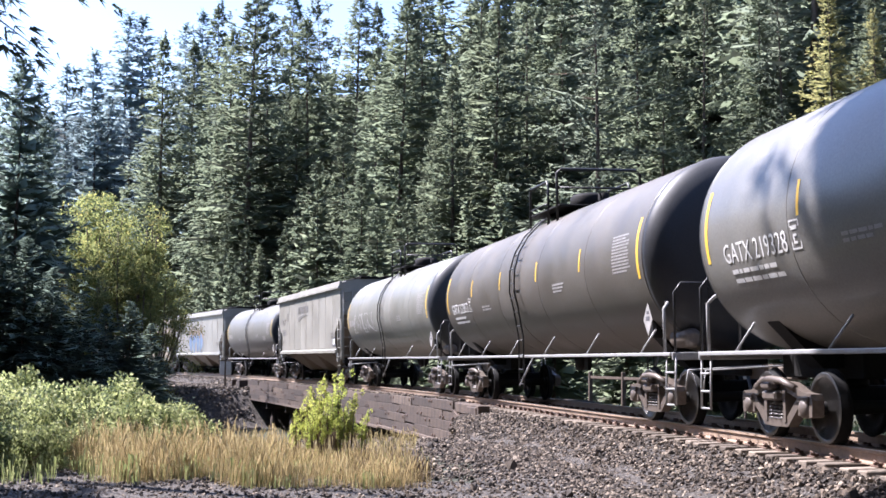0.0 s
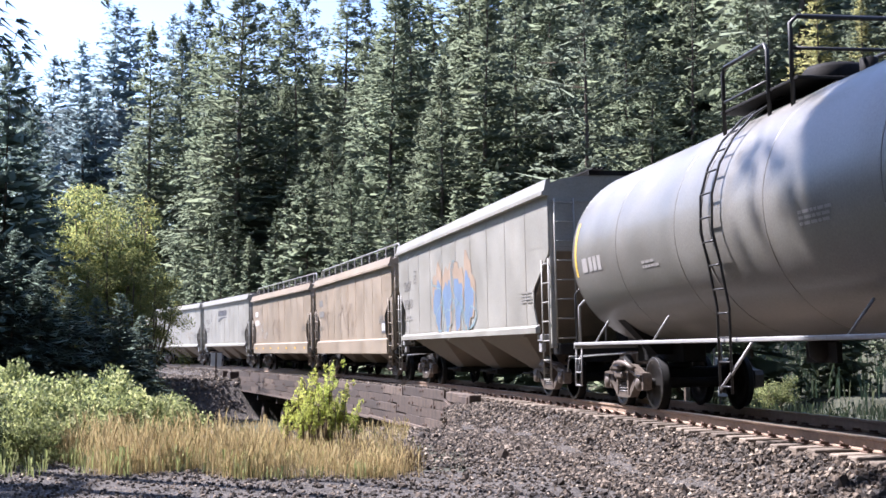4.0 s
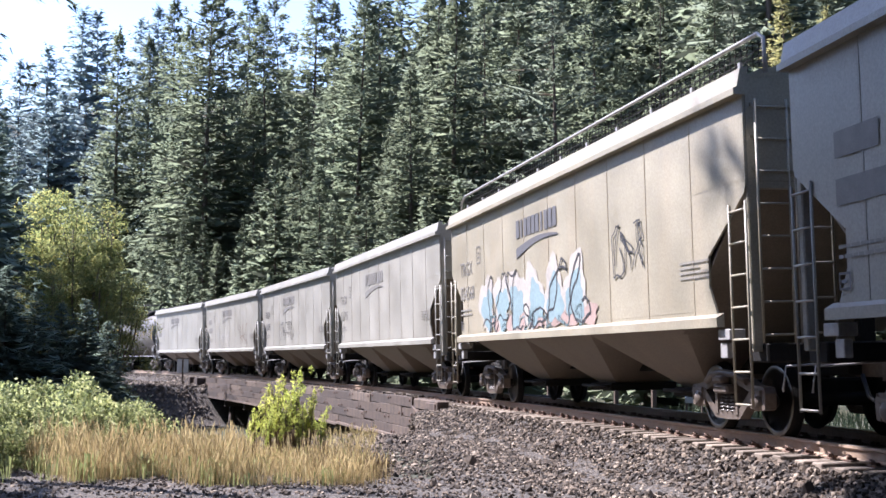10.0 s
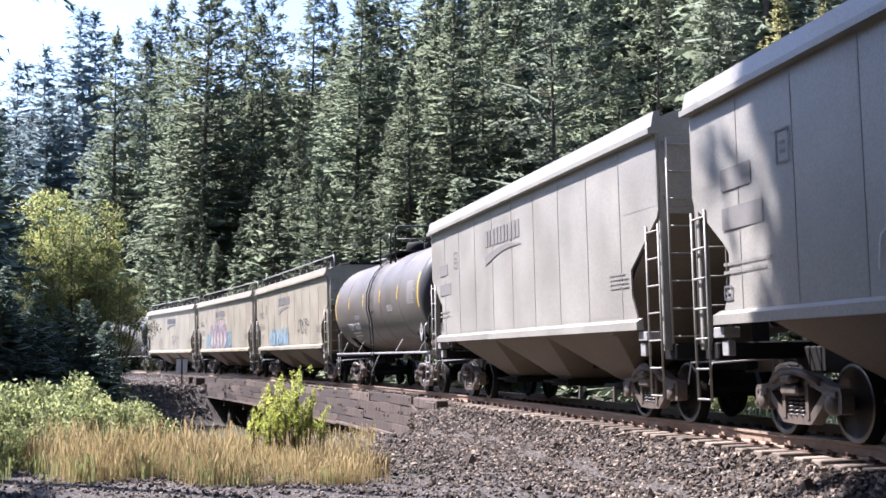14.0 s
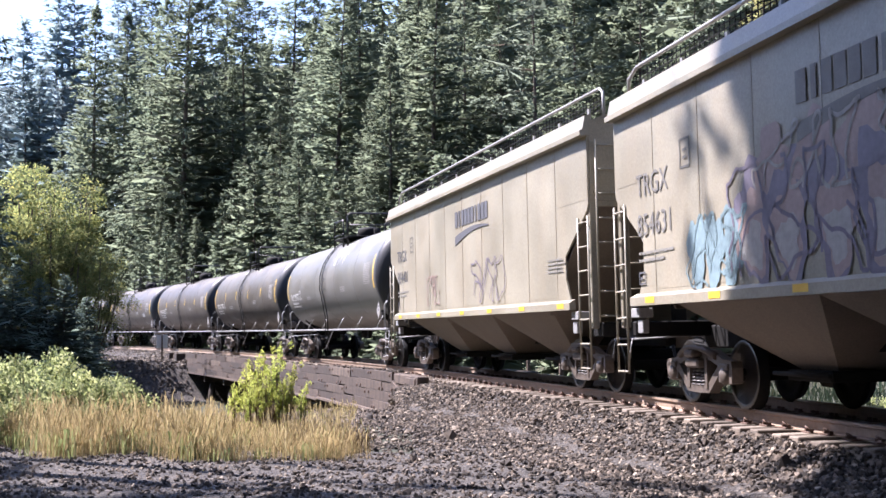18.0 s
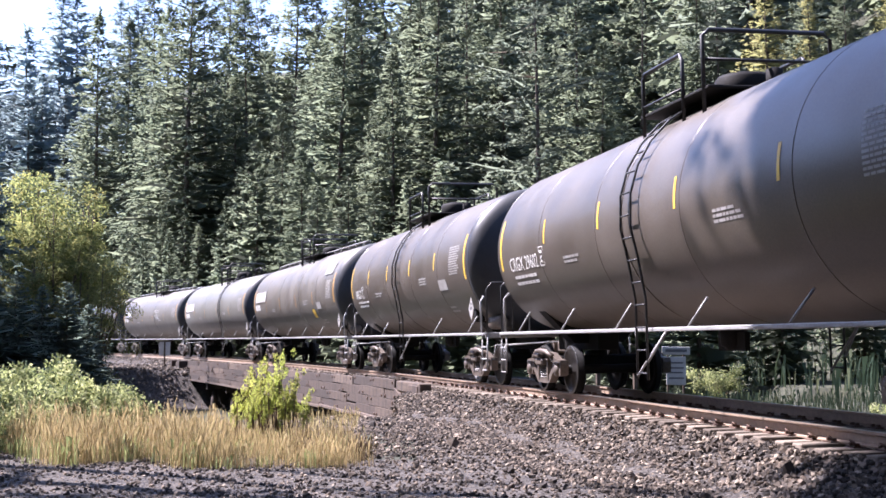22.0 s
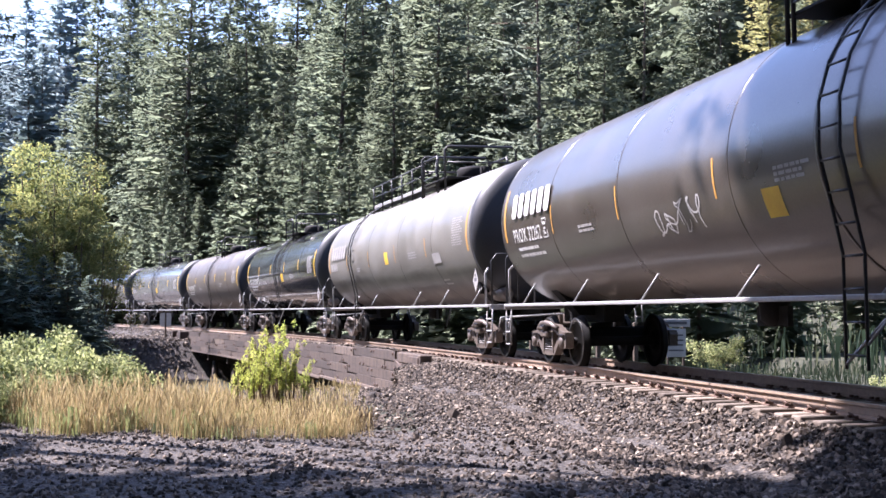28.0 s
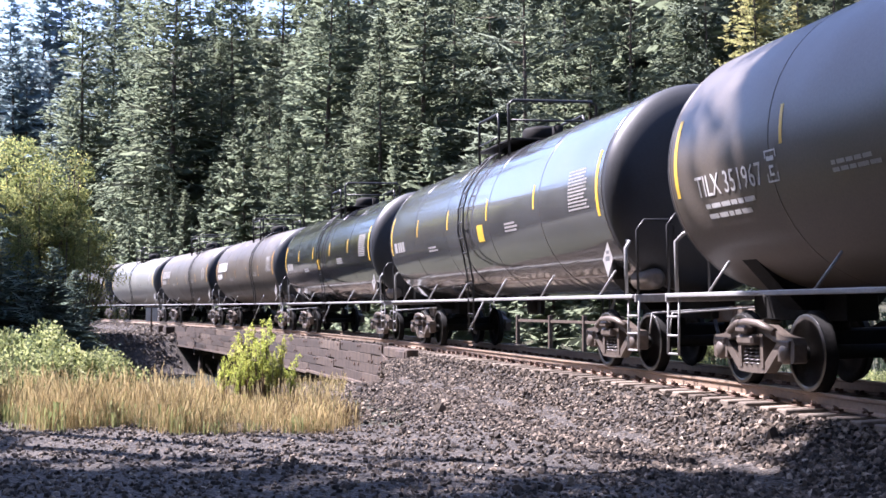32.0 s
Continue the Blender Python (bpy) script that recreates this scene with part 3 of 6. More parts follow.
# ---------------------------------------------------------------- railcar materials
P_BROWN = paint("dull_brown_paint", (0.086, 0.075, 0.058), 0.5, 0.35, (0.09, 0.07, 0.06))
P_GREY = paint("mid_grey_paint", (0.155, 0.149, 0.13), 0.45, 0.4, (0.16, 0.14, 0.12))
P_PALE = paint("pale_grey_paint", (0.192, 0.188, 0.16), 0.45, 0.35, (0.30, 0.27, 0.24))
# belly puts the shell's unlit underside into the paint
P_WHITISH = paint("whitish_tank_paint", (0.185, 0.174, 0.149), 0.42, 0.25, (0.21, 0.185, 0.15), belly=(2.05, (0.055, 0.044, 0.037)))
P_BLACK = paint("dark_glossy_paint", (0.024, 0.025, 0.027), 0.14, 0.25, (0.10, 0.085, 0.07))
# near-black colour stands in for the shade on the tank ends
P_HEAD = paint("shade_black_head_paint", (0.020, 0.021, 0.024), 0.5, 0.3, (0.03, 0.026, 0.022))
P_UMBER = paint("umber_tank_paint", (0.084, 0.068, 0.052), 0.42, 0.3, (0.075, 0.055, 0.045))
P_TAUPE = paint("taupe_tank_paint", (0.118, 0.104, 0.085), 0.45, 0.3, (0.085, 0.065, 0.052))
P_POLISHED = paint("polished_brown_tank_paint", (0.066, 0.055, 0.043), 0.3, 0.3, (0.09, 0.07, 0.055))
P_SLATE = paint("slate_tank_paint", (0.085, 0.086, 0.088), 0.2, 0.3, (0.09, 0.075, 0.065))
P_HOPPER = paint("light_grey_hopper_paint", (0.285, 0.274, 0.236), 0.45, 0.45, (0.27, 0.24, 0.195))
P_HOPPER2 = paint("dusty_grey_hopper_paint", (0.29, 0.277, 0.235), 0.5, 0.5, (0.24, 0.215, 0.175))
P_TAN = paint("tan_hopper_paint", (0.275, 0.224, 0.162), 0.5, 0.5, (0.33, 0.24, 0.16))
P_CREAM = paint("cream_hopper_paint", (0.305, 0.276, 0.203), 0.45, 0.4, (0.35, 0.28, 0.19))
P_UNDER = paint("dusty_hopper_bottom_paint", (0.20, 0.163, 0.125), 0.65, 0.5, (0.16, 0.12, 0.09))
M_DARKSTEEL = plain("sooty_steel", (0.018, 0.017, 0.016), 0.7, 0.2, 25, 0.4)
M_DUSTSTEEL = plain("dusty_cast_steel", (0.125, 0.10, 0.08), 0.5, 0.15, 18, 0.5)
M_BAR = plain("worn_pale_bar", (0.30, 0.295, 0.285), 0.5, 0.1, 22, 0.35, 0.1)
M_BLACKBAR = plain("black_pipe", (0.022, 0.022, 0.023), 0.45, 0.2, 30, 0.3, 0.1)
M_WHEEL = plain("wheel_steel", (0.007, 0.0065, 0.006), 0.7, 0.0, 16, 0.5)
M_TREAD = plain("bright_wheel_rim", (0.16, 0.15, 0.14), 0.35, 0.9, 30, 0.2, 0.05)
M_YELLOW = plain("yellow_reflector", (0.72, 0.46, 0.045), 0.45, 0, 30, 0.12, 0.05)
M_ORANGE = plain("faded_orange_reflector", (0.52, 0.27, 0.05), 0.5, 0, 30, 0.2, 0.05)
M_GHOST = plain("ghostly_marking", (0.215, 0.205, 0.18), 0.6, 0, 40, 0.2, 0.0)
M_WHITE = plain("white_marking", (0.60, 0.59, 0.56), 0.6, 0, 40, 0.25, 0.0)
M_FADED = plain("faded_marking", (0.302, 0.288, 0.270), 0.6, 0, 40, 0.25, 0.0)
M_INK = plain("dark_marking", (0.094, 0.094, 0.101), 0.6, 0, 40, 0.3, 0.0)
M_MUTED = plain("faint_dark_marking", (0.168, 0.16, 0.145), 0.6, 0, 40, 0.2, 0.0)
for m in (M_WHEEL, M_DARKSTEEL):
    m.node_tree.nodes["Principled BSDF"].inputs["Specular IOR Level"].default_value = 0.12
for m in (P_BROWN, P_UMBER, P_TAUPE):
    m.node_tree.nodes["Principled BSDF"].inputs["Coat Weight"].default_value = 0.12
    m.node_tree.nodes["Principled BSDF"].inputs["Coat Roughness"].default_value = 0.2
for m in (P_GREY, P_PALE, P_WHITISH):
    m.node_tree.nodes["Principled BSDF"].inputs["Coat Weight"].default_value = 0.3
    m.node_tree.nodes["Principled BSDF"].inputs["Coat Roughness"].default_value = 0.2
for m in (P_HOPPER, P_HOPPER2, P_CREAM):
    m.node_tree.nodes["Principled BSDF"].inputs["Coat Weight"].default_value = 0.2
    m.node_tree.nodes["Principled BSDF"].inputs["Coat Roughness"].default_value = 0.3
for m in (P_BLACK, P_SLATE, P_POLISHED):
    soft = m is P_POLISHED
    m.node_tree.nodes["Principled BSDF"].inputs["Coat Weight"].default_value = 0.45 if soft else 1.0
    m.node_tree.nodes["Principled BSDF"].inputs["Coat Roughness"].default_value = 0.16 if soft else 0.07
    m.node_tree.nodes["Principled BSDF"].inputs["Coat IOR"].default_value = 1.6
G_COL = {k: plain("spray_" + k, c, 0.55, 0, 12, 0.3, 0.0) for k, c in {"blue": (0.125, 0.18, 0.27), "aqua": (0.20, 0.28, 0.30), "pink": (0.34, 0.25, 0.22), "violet": (0.185, 0.16, 0.20), "white": (0.46, 0.45, 0.43), "pale": (0.37, 0.345, 0.31), "black": (0.05, 0.05, 0.055), "brown": (0.20, 0.155, 0.12), "orange": (0.29, 0.215, 0.15)}.items()}

CACHE = {}


def kept(key, build):
    if key not in CACHE:
        CACHE[key] = build()
    return CACHE[key]


# ---------------------------------------------------------------- trucks
def side_frame_shape():
    sh = Shape()
    for sg in (1, -1):
        # top chord, pedestal end, tension member and column of half the frame
        sh.prism([(0, 0.80), (sg * 0.45, 0.78), (sg * 0.82, 0.66), (sg * 1.08, 0.64), (sg * 1.08, 0.54), (sg * 0.78, 0.54), (sg * 0.42, 0.64), (0, 0.66)][::sg], -0.07, 0.07)
        sh.prism([(sg * 1.08, 0.64), (sg * 1.12, 0.56), (sg * 1.10, 0.36), (sg * 1.02, 0.34), (sg * 1.02, 0.56)][::sg], -0.08, 0.08)
        sh.prism([(sg * 0.70, 0.60), (sg * 0.80, 0.58), (sg * 0.78, 0.36), (sg * 0.70, 0.36)][::sg], -0.08, 0.08)
        sh.prism([(sg * 0.78, 0.52), (sg * 0.36, 0.20), (0, 0.19), (0, 0.30), (sg * 0.32, 0.31), (sg * 0.70, 0.60)][::sg], -0.075, 0.075)
        sh.prism([(sg * 0.34, 0.68), (sg * 0.26, 0.68), (sg * 0.26, 0.26), (sg * 0.34, 0.26)][::sg], -0.09, 0.09)
    return sh


def spring_shape():
    sh = Shape()
    for dx in (-0.15, 0.0, 0.15):
        n = 22
        sh.tube([(dx + 0.062 * math.cos(i * 1.5), 0.03 + 0.062 * math.sin(i * 1.5), 0.29 + 0.25 * i / n) for i in range(n)], 0.013, 4)
    return sh


WHEEL_PROFILE = [(-0.07, 0.08), (-0.07, 0.16), (-0.03, 0.19), (-0.015, 0.36), (-0.055, 0.38), (-0.06, 0.50), (-0.035, 0.505), (-0.02, 0.465), (0.07, 0.457), (0.075, 0.39), (0.03, 0.375), (0.04, 0.19), (0.075, 0.15), (0.075, 0.08)]


def truck(parent, x):
    """A three-piece freight truck under its car at x; the bolster carries the rest."""
    m = Matrix.Translation((x, 0, 0))
    bol = part("truck", kept("bolster", lambda: Shape().box((0, 0, 0.60), (0.36, 2.2, 0.22), 0.03).lathe([(0.70, 0.22), (0.80, 0.22)], 14, "z").mesh("truck", M_DARKSTEEL)), None, parent, at=m)
    for sd in (1, -1):
        part("side_frame", kept("side_frame", lambda: side_frame_shape().mesh("side_frame", M_DUSTSTEEL)), None, bol, at=Matrix.Translation((0, sd * 1.03, 0)))
        part("spring_nest", kept("springs", lambda: spring_shape().mesh("spring_nest", M_TREAD)), None, bol, at=pose(0, sd * 1.03, 0, 0, 0, 0 if sd > 0 else 180))
        for dx in (0.88, -0.88):
            part("bearing_cap", kept("cap", lambda: Shape().lathe([(-0.12, 0.125), (0.02, 0.125), (0.05, 0.09), (0.07, 0.03)], 14, "y").box((0, -0.05, 0.11), (0.30, 0.18, 0.08), 0.015).mesh("bearing_cap", M_DUSTSTEEL)), None, bol, at=pose(dx, sd * 1.10, 0.455, 0, 0, 0 if sd > 0 else 180))
            wh = part("wheel", kept("wheel", lambda: Shape().lathe(WHEEL_PROFILE, 26, "y").mesh("wheel", M_WHEEL)), None, bol, at=pose(dx, sd * 0.755, 0.457, 0, 0, 0 if sd > 0 else 180))
    for sd in (1, -1):
        part("bolster_end", kept("bolster_end", lambda: Shape().box((0, 0.0, 0.60), (0.44, 0.26, 0.13), 0.03).box((0, 0.10, 0.73), (0.30, 0.16, 0.10), 0.03).tube([(-0.62, 0.02, 0.70), (-0.3, 0.06, 0.80), (0.0, 0.07, 0.82), (0.3, 0.06, 0.80), (0.62, 0.02, 0.70)], 0.05, 7).mesh("bolster_end", M_DUSTSTEEL)), None, bol, at=pose(0, sd * 1.08, 0, 0, 0, 0 if sd > 0 else 180))
    for dx in (0.88, -0.88):
        part("axle", kept("axle", lambda: Shape().tube([(0, -1.05, 0), (0, -0.7, 0), (0, 0, 0), (0, 0.7, 0), (0, 1.05, 0)], [0.075, 0.1, 0.085, 0.1, 0.075], 10).mesh("axle", M_DARKSTEEL)), None, bol, at=Matrix.Translation((dx, 0, 0.457)))
        for sd in (1, -1):
            part("wheel_rim", kept("rim", lambda: Shape().lathe([(0.0765, 0.455), (0.079, 0.452), (0.079, 0.40), (0.0765, 0.397)], 26, "y").mesh("wheel_rim", M_TREAD)), None, bol, at=pose(dx, sd * 0.755, 0.457, 0, 0, 0 if sd > 0 else 180))
    part("brake_beam", kept("beam", lambda: Shape().box((0.42, 0, 0.42), (0.07, 1.7, 0.10), 0.01).box((-0.42, 0, 0.42), (0.07, 1.7, 0.10), 0.01).mesh("brake_beam", M_DARKSTEEL)), None, bol)


def coupler(parent, x, sg):
    sh = Shape().box((x - sg * 0.45, 0, 0.86), (0.9, 0.16, 0.2), 0.02).prism([(x - sg * 0.14, -0.15), (x + sg * 0.05, -0.17), (x + sg * 0.10, 0.02), (x - sg * 0.02, 0.17), (x - sg * 0.14, 0.15)][::sg], 0.72, 1.0, "xy")
    part("coupler", sh, M_DUSTSTEEL, parent)
    part("air_hose", Shape().tube([(x - sg * 0.3, 0.32, 0.8), (x - sg * 0.15, 0.34, 0.55), (x - sg * 0.02, 0.26, 0.42), (x + sg * 0.02, 0.12, 0.46)], 0.028, 6), M_BLACKBAR, parent)
    part("uncoupling_lever", Shape().tube([(x - sg * 0.35, -1.35, 0.62), (x - sg * 0.35, -1.3, 0.92), (x - sg * 0.32, 0, 0.98), (x - sg * 0.35, 1.3, 0.92), (x - sg * 0.35, 1.35, 0.62)], 0.014, 5), M_BAR, parent)


# ---------------------------------------------------------------- lettering and spray
def letters(text, size):
    def build():
        cu = bpy.data.curves.new("lettering", "FONT")
        cu.body, cu.size, cu.align_x, cu.extrude = text, size, "LEFT", 0.0015
        cu.resolution_u = 2
        ob = bpy.data.objects.new("lettering", cu)
        me = bpy.data.meshes.new_from_object(ob)
        bpy.data.objects.remove(ob)
        return me
    src = kept(("text", text, size), build)
    return src


def put_letters(parent, text, size, m, material, label="stencilled car number"):
    me = letters(text, size).copy()
    me.materials.clear()
    me.materials.append(material)
    return part("lettering", me, None, parent, label, at=m)


def side_m(x, z, y):
    """Frame for writing on the viewer's flat side: right runs to -x."""
    return Matrix(((-1, 0, 0, x), (0, 0, 1, y), (0, 1, 0, z), (0, 0, 0, 1)))


def on_tank(sh, x, a, r, gap=0.005, rise=0.0):
    """Bend flat writing round a tank: right runs to -x, up follows the shell from a degrees above its middle."""
    out = []
    for u, v, w in sh.v:
        q = radians(a) + (v + rise) / r
        out.append((x - u, math.cos(q) * (r + gap + w), ZC + math.sin(q) * (r + gap + w)))
    sh.v = out
    return sh


def bars(rows, depth=0.0015):
    """Plain bars (x, y, width, height) for writing that cannot be read."""
    sh = Shape()
    for x, y, w, h in rows:
        sh.box((x + w / 2, y + h / 2, 0), (w, h, depth))
    return sh


def text_lines(w, lines, size, rng, gap=1.7):
    rows = []
    for i in range(lines):
        x = 0.0
        while x < w * rng.uniform(0.7, 1.0):
            k = rng.uniform(1.5, 4.5) * size
            rows.append((x, -i * size * gap, k, size))
            x += k + size * 0.6
    return bars(rows)


def word_blocks(n, h, w, slope=0.0, step=1.22):
    """A trade name as a row of plain blocks."""
    sh = Shape()
    for i in range(n):
        x = i * w * step
        y = slope * x
        k = (1.0, 0.5, 0.9, 1.0, 0.95)[i % 5]
        sh.box((x + w / 2, y + h / 2, 0), (w * k, h, 0.004), 0.0015)
    return sh


def swoosh(length, h, slope):
    pts = []
    for i in range(13):
        u = i / 12
        pts.append((u * length, slope * u * length + 0.14 * math.sin(u * 2.6)))
    low = [(x, y - h * (1 - 0.85 * (x / length))) for x, y in pts]
    return Shape().prism(pts + low[::-1], -0.002, 0.002, "xy")


def ribbon(pts, w):
    sh = Shape()
    for a, b in zip(pts[:-1], pts[1:]):
        d = Vector((b[0] - a[0], b[1] - a[1], 0))
        if d.length < 1e-4:
            continue
        nrm = Vector((-d.y, d.x, 0)).normalized() * w / 2
        e = d.normalized() * w * 0.3
        q = [Vector((*a, 0)) - e - nrm, Vector((*b, 0)) + e - nrm, Vector((*b, 0)) + e + nrm, Vector((*a, 0)) - e + nrm]
        sh.add([tuple(v) for v in q], [(0, 1, 2, 3)])
    return sh


def scrawl(parent, m, w, h, n, seed, line, fills=(), thick=0.045, bend=None):
    """Sprayed shapes: rounded blobs with wandering outlines, which spell nothing."""
    rng = np.random.default_rng(seed)
    for j, col in enumerate(fills):
        sh = Shape()
        for i in range(n):
            cx, rr = w * (i + 0.5) / n + rng.normal(0, 0.05 * w / n), 0.62 * w / n
            ring = []
            for k in range(28):
                a = k * math.tau / 28
                q = 1 + 0.20 * math.sin(3 * a + seed + i) + 0.10 * math.sin(7 * a + 2 * seed + 3 * i) + rng.uniform(-0.02, 0.02)
                ring.append((cx + rr * q * math.cos(a) * (0.8 - 0.18 * j), h * (0.5 - 0.10 * j) + h * (0.52 - 0.16 * j) * q * math.sin(a)))
            sh.add([(x, y, 0.0015 * j + 0.0003 * i) for x, y in ring], [tuple(range(28))])
        if bend:
            on_tank(sh, *bend, 0.02)
        part("sprayed_shape", sh, G_COL[col], parent, "faded sprayed paint", at=m, kind="stuff")
    sh = Shape()
    for i in range(n):
        cx = w * (i + 0.5) / n
        p = np.array([cx - 0.3 * w / n, h * rng.uniform(0.05, 0.25)])
        pts = [tuple(p)]
        ang = rng.uniform(1.0, 1.9)
        for k in range(58):
            ang += rng.normal(0.07 * (1 if i % 2 else -1), 0.24)
            p = p + np.array([math.cos(ang), math.sin(ang)]) * h * 0.062
            p = np.array([np.clip(p[0], cx - 0.62 * w / n, cx + 0.62 * w / n), np.clip(p[1], 0, h)])
            if p[1] in (0, h) or abs(p[0] - cx) > 0.6 * w / n:
                ang += 0.9
            pts.append(tuple(p))
        r = ribbon(pts, thick * rng.uniform(0.7, 1.2))
        sh.add([(a, b, 0.006 + 0.0002 * i) for a, b, _ in r.v], r.f)
    if bend:
        on_tank(sh, *bend, 0.0)
    part("sprayed_line", sh, G_COL[line], parent, "sprayed paint outline", at=m, kind="stuff")


# ---------------------------------------------------------------- tank car
ZC = 2.83


def arc_strip(x, a0, a1, r, w, n=7, grow=0.004):
    """A narrow band bent round the tank at x between two angles above its middle."""
    sh = Shape()
    vs, fs = [], []
    for i in range(n + 1):
        a = radians(a0 + (a1 - a0) * i / n)
        for dx in (-w / 2, w / 2):
            vs.append((x + dx, math.cos(a) * (r + grow), ZC + math.sin(a) * (r + grow)))
    fs = [(2 * i, 2 * i + 1, 2 * i + 3, 2 * i + 2) for i in range(n)]
    return sh.add(vs, fs, True)


def tank_car(spec, L):
    body, R = spec["body"], spec.get("r", 1.66)
    rng = np.random.default_rng(spec["seed"])
    car = tagged(new("tank_car"), spec["label"], "tank car", group="cars of the freight train")
    hb, hd = L / 2 - spec.get("end", 1.27), 0.50
    prof = [(-hb - hd * math.sin(radians(a)), R * math.cos(radians(a)) ** 0.62) for a in (87, 80, 70, 58, 46, 34, 22, 10)]
    prof = prof + [(-hb, R), (-hb + 0.06, R), (hb - 0.06, R), (hb, R)] + [(-x, r) for x, r in reversed(prof)]
    k = len(prof) // 2 - 2
    part("tank", Shape().lathe(prof[k:-k], 56, "x", (0, 0, ZC)), body, car)
    part("tank_head", Shape().lathe(prof[:k + 1], 56, "x", (0, 0, ZC)), P_HEAD, car, "tank head coloured near-black for shade")
    part("tank_head", Shape().lathe(prof[-k - 1:], 56, "x", (0, 0, ZC)), P_HEAD, car, "tank head coloured near-black for shade")
    for u in (-0.995, -0.62, -0.22, 0.22, 0.62, 0.995):
        part("weld_seam", kept(("weld", R, body.name), lambda: Shape().lathe([(-0.014, R - 0.002), (-0.010, R + 0.004), (0.010, R + 0.004), (0.014, R - 0.002)], 56, "x", (0, 0, ZC)).mesh("weld_seam", body)), None, car, at=Matrix.Translation((u * hb, 0, 0)))
    for sg in (1, -1):
        part("stub_sill", Shape().box((sg * (L / 2 - 1.9), 0, 0.98), (2.5, 0.42, 0.34), 0.02), M_DARKSTEEL, car)
        part("saddle", Shape().prism([(-1.25, 1.75), (-0.5, 0.95), (0.5, 0.95), (1.25, 1.75), (0.9, 1.62), (0, 1.42), (-0.9, 1.62)], sg * (L / 2 - 2.4) - 0.2, sg * (L / 2 - 2.4) + 0.2, "yz"), M_DARKSTEEL, car)
        part("end_platform", Shape().box((sg * (L / 2 - 0.72), 0, 1.17), (0.36, 2.9, 0.05), 0.01).box((sg * (L / 2 - 0.55), 0, 1.14), (0.05, 2.95, 0.12), 0.01), M_BAR, car)
        coupler(car, sg * L / 2, sg)
        truck(car, sg * (L / 2 - 2.4))
        for sd in (1, -1):
            x, y = sg * (L / 2 - 0.55), sd * 1.42
            part("corner_handrail", Shape().tube([(x, y, 1.15), (x, y, 2.15), (x, y - sd * 0.12, 2.3), (x, y - sd * 0.55, 2.3), (x, y - sd * 0.6, 2.2), (x, y - sd * 0.6, 1.2)], 0.022, 6), M_BLACKBAR, car)
            part("corner_post", Shape().tube([(x - sg * 0.36, y + sd * 0.03, 1.12), (x - sg * 0.36, y + sd * 0.03, 1.9), (x - sg * 0.42, y - sd * 0.06, 2.0), (x - sg * 0.72, y - sd * 0.1, 2.06)], 0.028, 6), M_BAR, car)
            st = Shape()
            for dx in (0.02, -0.36):
                st.tube([(x + sg * dx, y, 1.14), (x + sg * dx, y + sd * 0.03, 0.36)], 0.018, 5)
            for zz in (0.37, 0.62, 0.88):
                st.tube([(x + sg * 0.02, y + sd * 0.02, zz), (x - sg * 0.36, y + sd * 0.02, zz)], 0.018, 5)
            part("step", st, M_BAR, car)
    for sd in (1, -1):
        y = sd * 1.47
        part("side_bar", Shape().box((0, y, 1.17), (L - 1.2, 0.055, 0.06), 0.012), M_BAR, car)
        k = int(L / 2.9)
        for i in range(k):
            x = -hb + 0.7 + (2 * hb - 1.4) * i / (k - 1)
            if abs(x) < 0.9:
                continue
            part("bar_strut", kept(("strut", sd), lambda: Shape().tube([(0, sd * 1.47, 1.18), (-0.30, sd * 1.30, 1.58)], 0.018, 5).mesh("bar_strut", M_BAR)), None, car, at=Matrix.Translation((x, 0, 0)))
        # ladder that follows the tank, then stands free of it
        lad = Shape()
        lx = spec.get("ladder", -2.6 if spec.get("name") else 0.05)
        pts = [(sd * math.cos(radians(a)) * (R + 0.11), ZC + math.sin(radians(a)) * (R + 0.11)) for a in (80, 66, 52, 38, 24, 10, -6, -20)] + [(sd * 1.56, 1.6), (sd * 1.56, 0.45)]
        for dx in (-0.2, 0.2):
            lad.tube([(lx + dx, a, b) for a, b in pts], 0.02, 5)
        path = [Vector((0, a, b)) for a, b in pts]
        lens = list(itertools.accumulate([0] + [(q - p).length for p, q in zip(path[:-1], path[1:])]))
        d = 0.15
        while d < lens[-1]:
            i = max(j for j in range(len(lens)) if lens[j] <= d)
            p = path[i].lerp(path[min(i + 1, len(path) - 1)], (d - lens[i]) / max(1e-6, lens[min(i + 1, len(lens) - 1)] - lens[i]))
            lad.tube([(lx - 0.2, p.y, p.z), (lx + 0.2, p.y, p.z)], 0.015, 5)
            d += 0.33
        spec.get("no_ladder") or part("ladder", lad, M_BLACKBAR, car)
        spec.get("no_ladder") or part("ladder_brace", Shape().tube([(lx + 0.2, sd * 1.56, 0.5), (lx - 0.75, sd * 1.47, 1.17)], 0.02, 5).tube([(lx - 0.2, sd * 1.56, 0.7), (lx - 0.75, sd * 1.47, 1.17)], 0.018, 5), M_BAR, car)
        # reach of yellow reflectors
        if spec.get("yellow", True):
            for i, u in enumerate((-0.97, -0.58, -0.2, 0.2, 0.58, 0.97)):
                big = abs(u) > 0.9
                thin = spec.get("name") and not big
                strip = arc_strip(u * hb + (0.25 if thin else 0), -14 if big or thin else -2, 22 if big else 3 if thin else 13, R, 0.10 if big else 0.045 if thin else 0.07)
                if sd < 0:
                    strip.v = [(a, -b, c) for a, b, c in strip.v]
                if big or thin or not spec.get("few"):
                    part("reflector", strip, M_ORANGE if spec.get("name") else M_YELLOW, car)
    # top fittings
    px = spec.get("dome_x", -0.9 if spec.get("name") else 0.0)
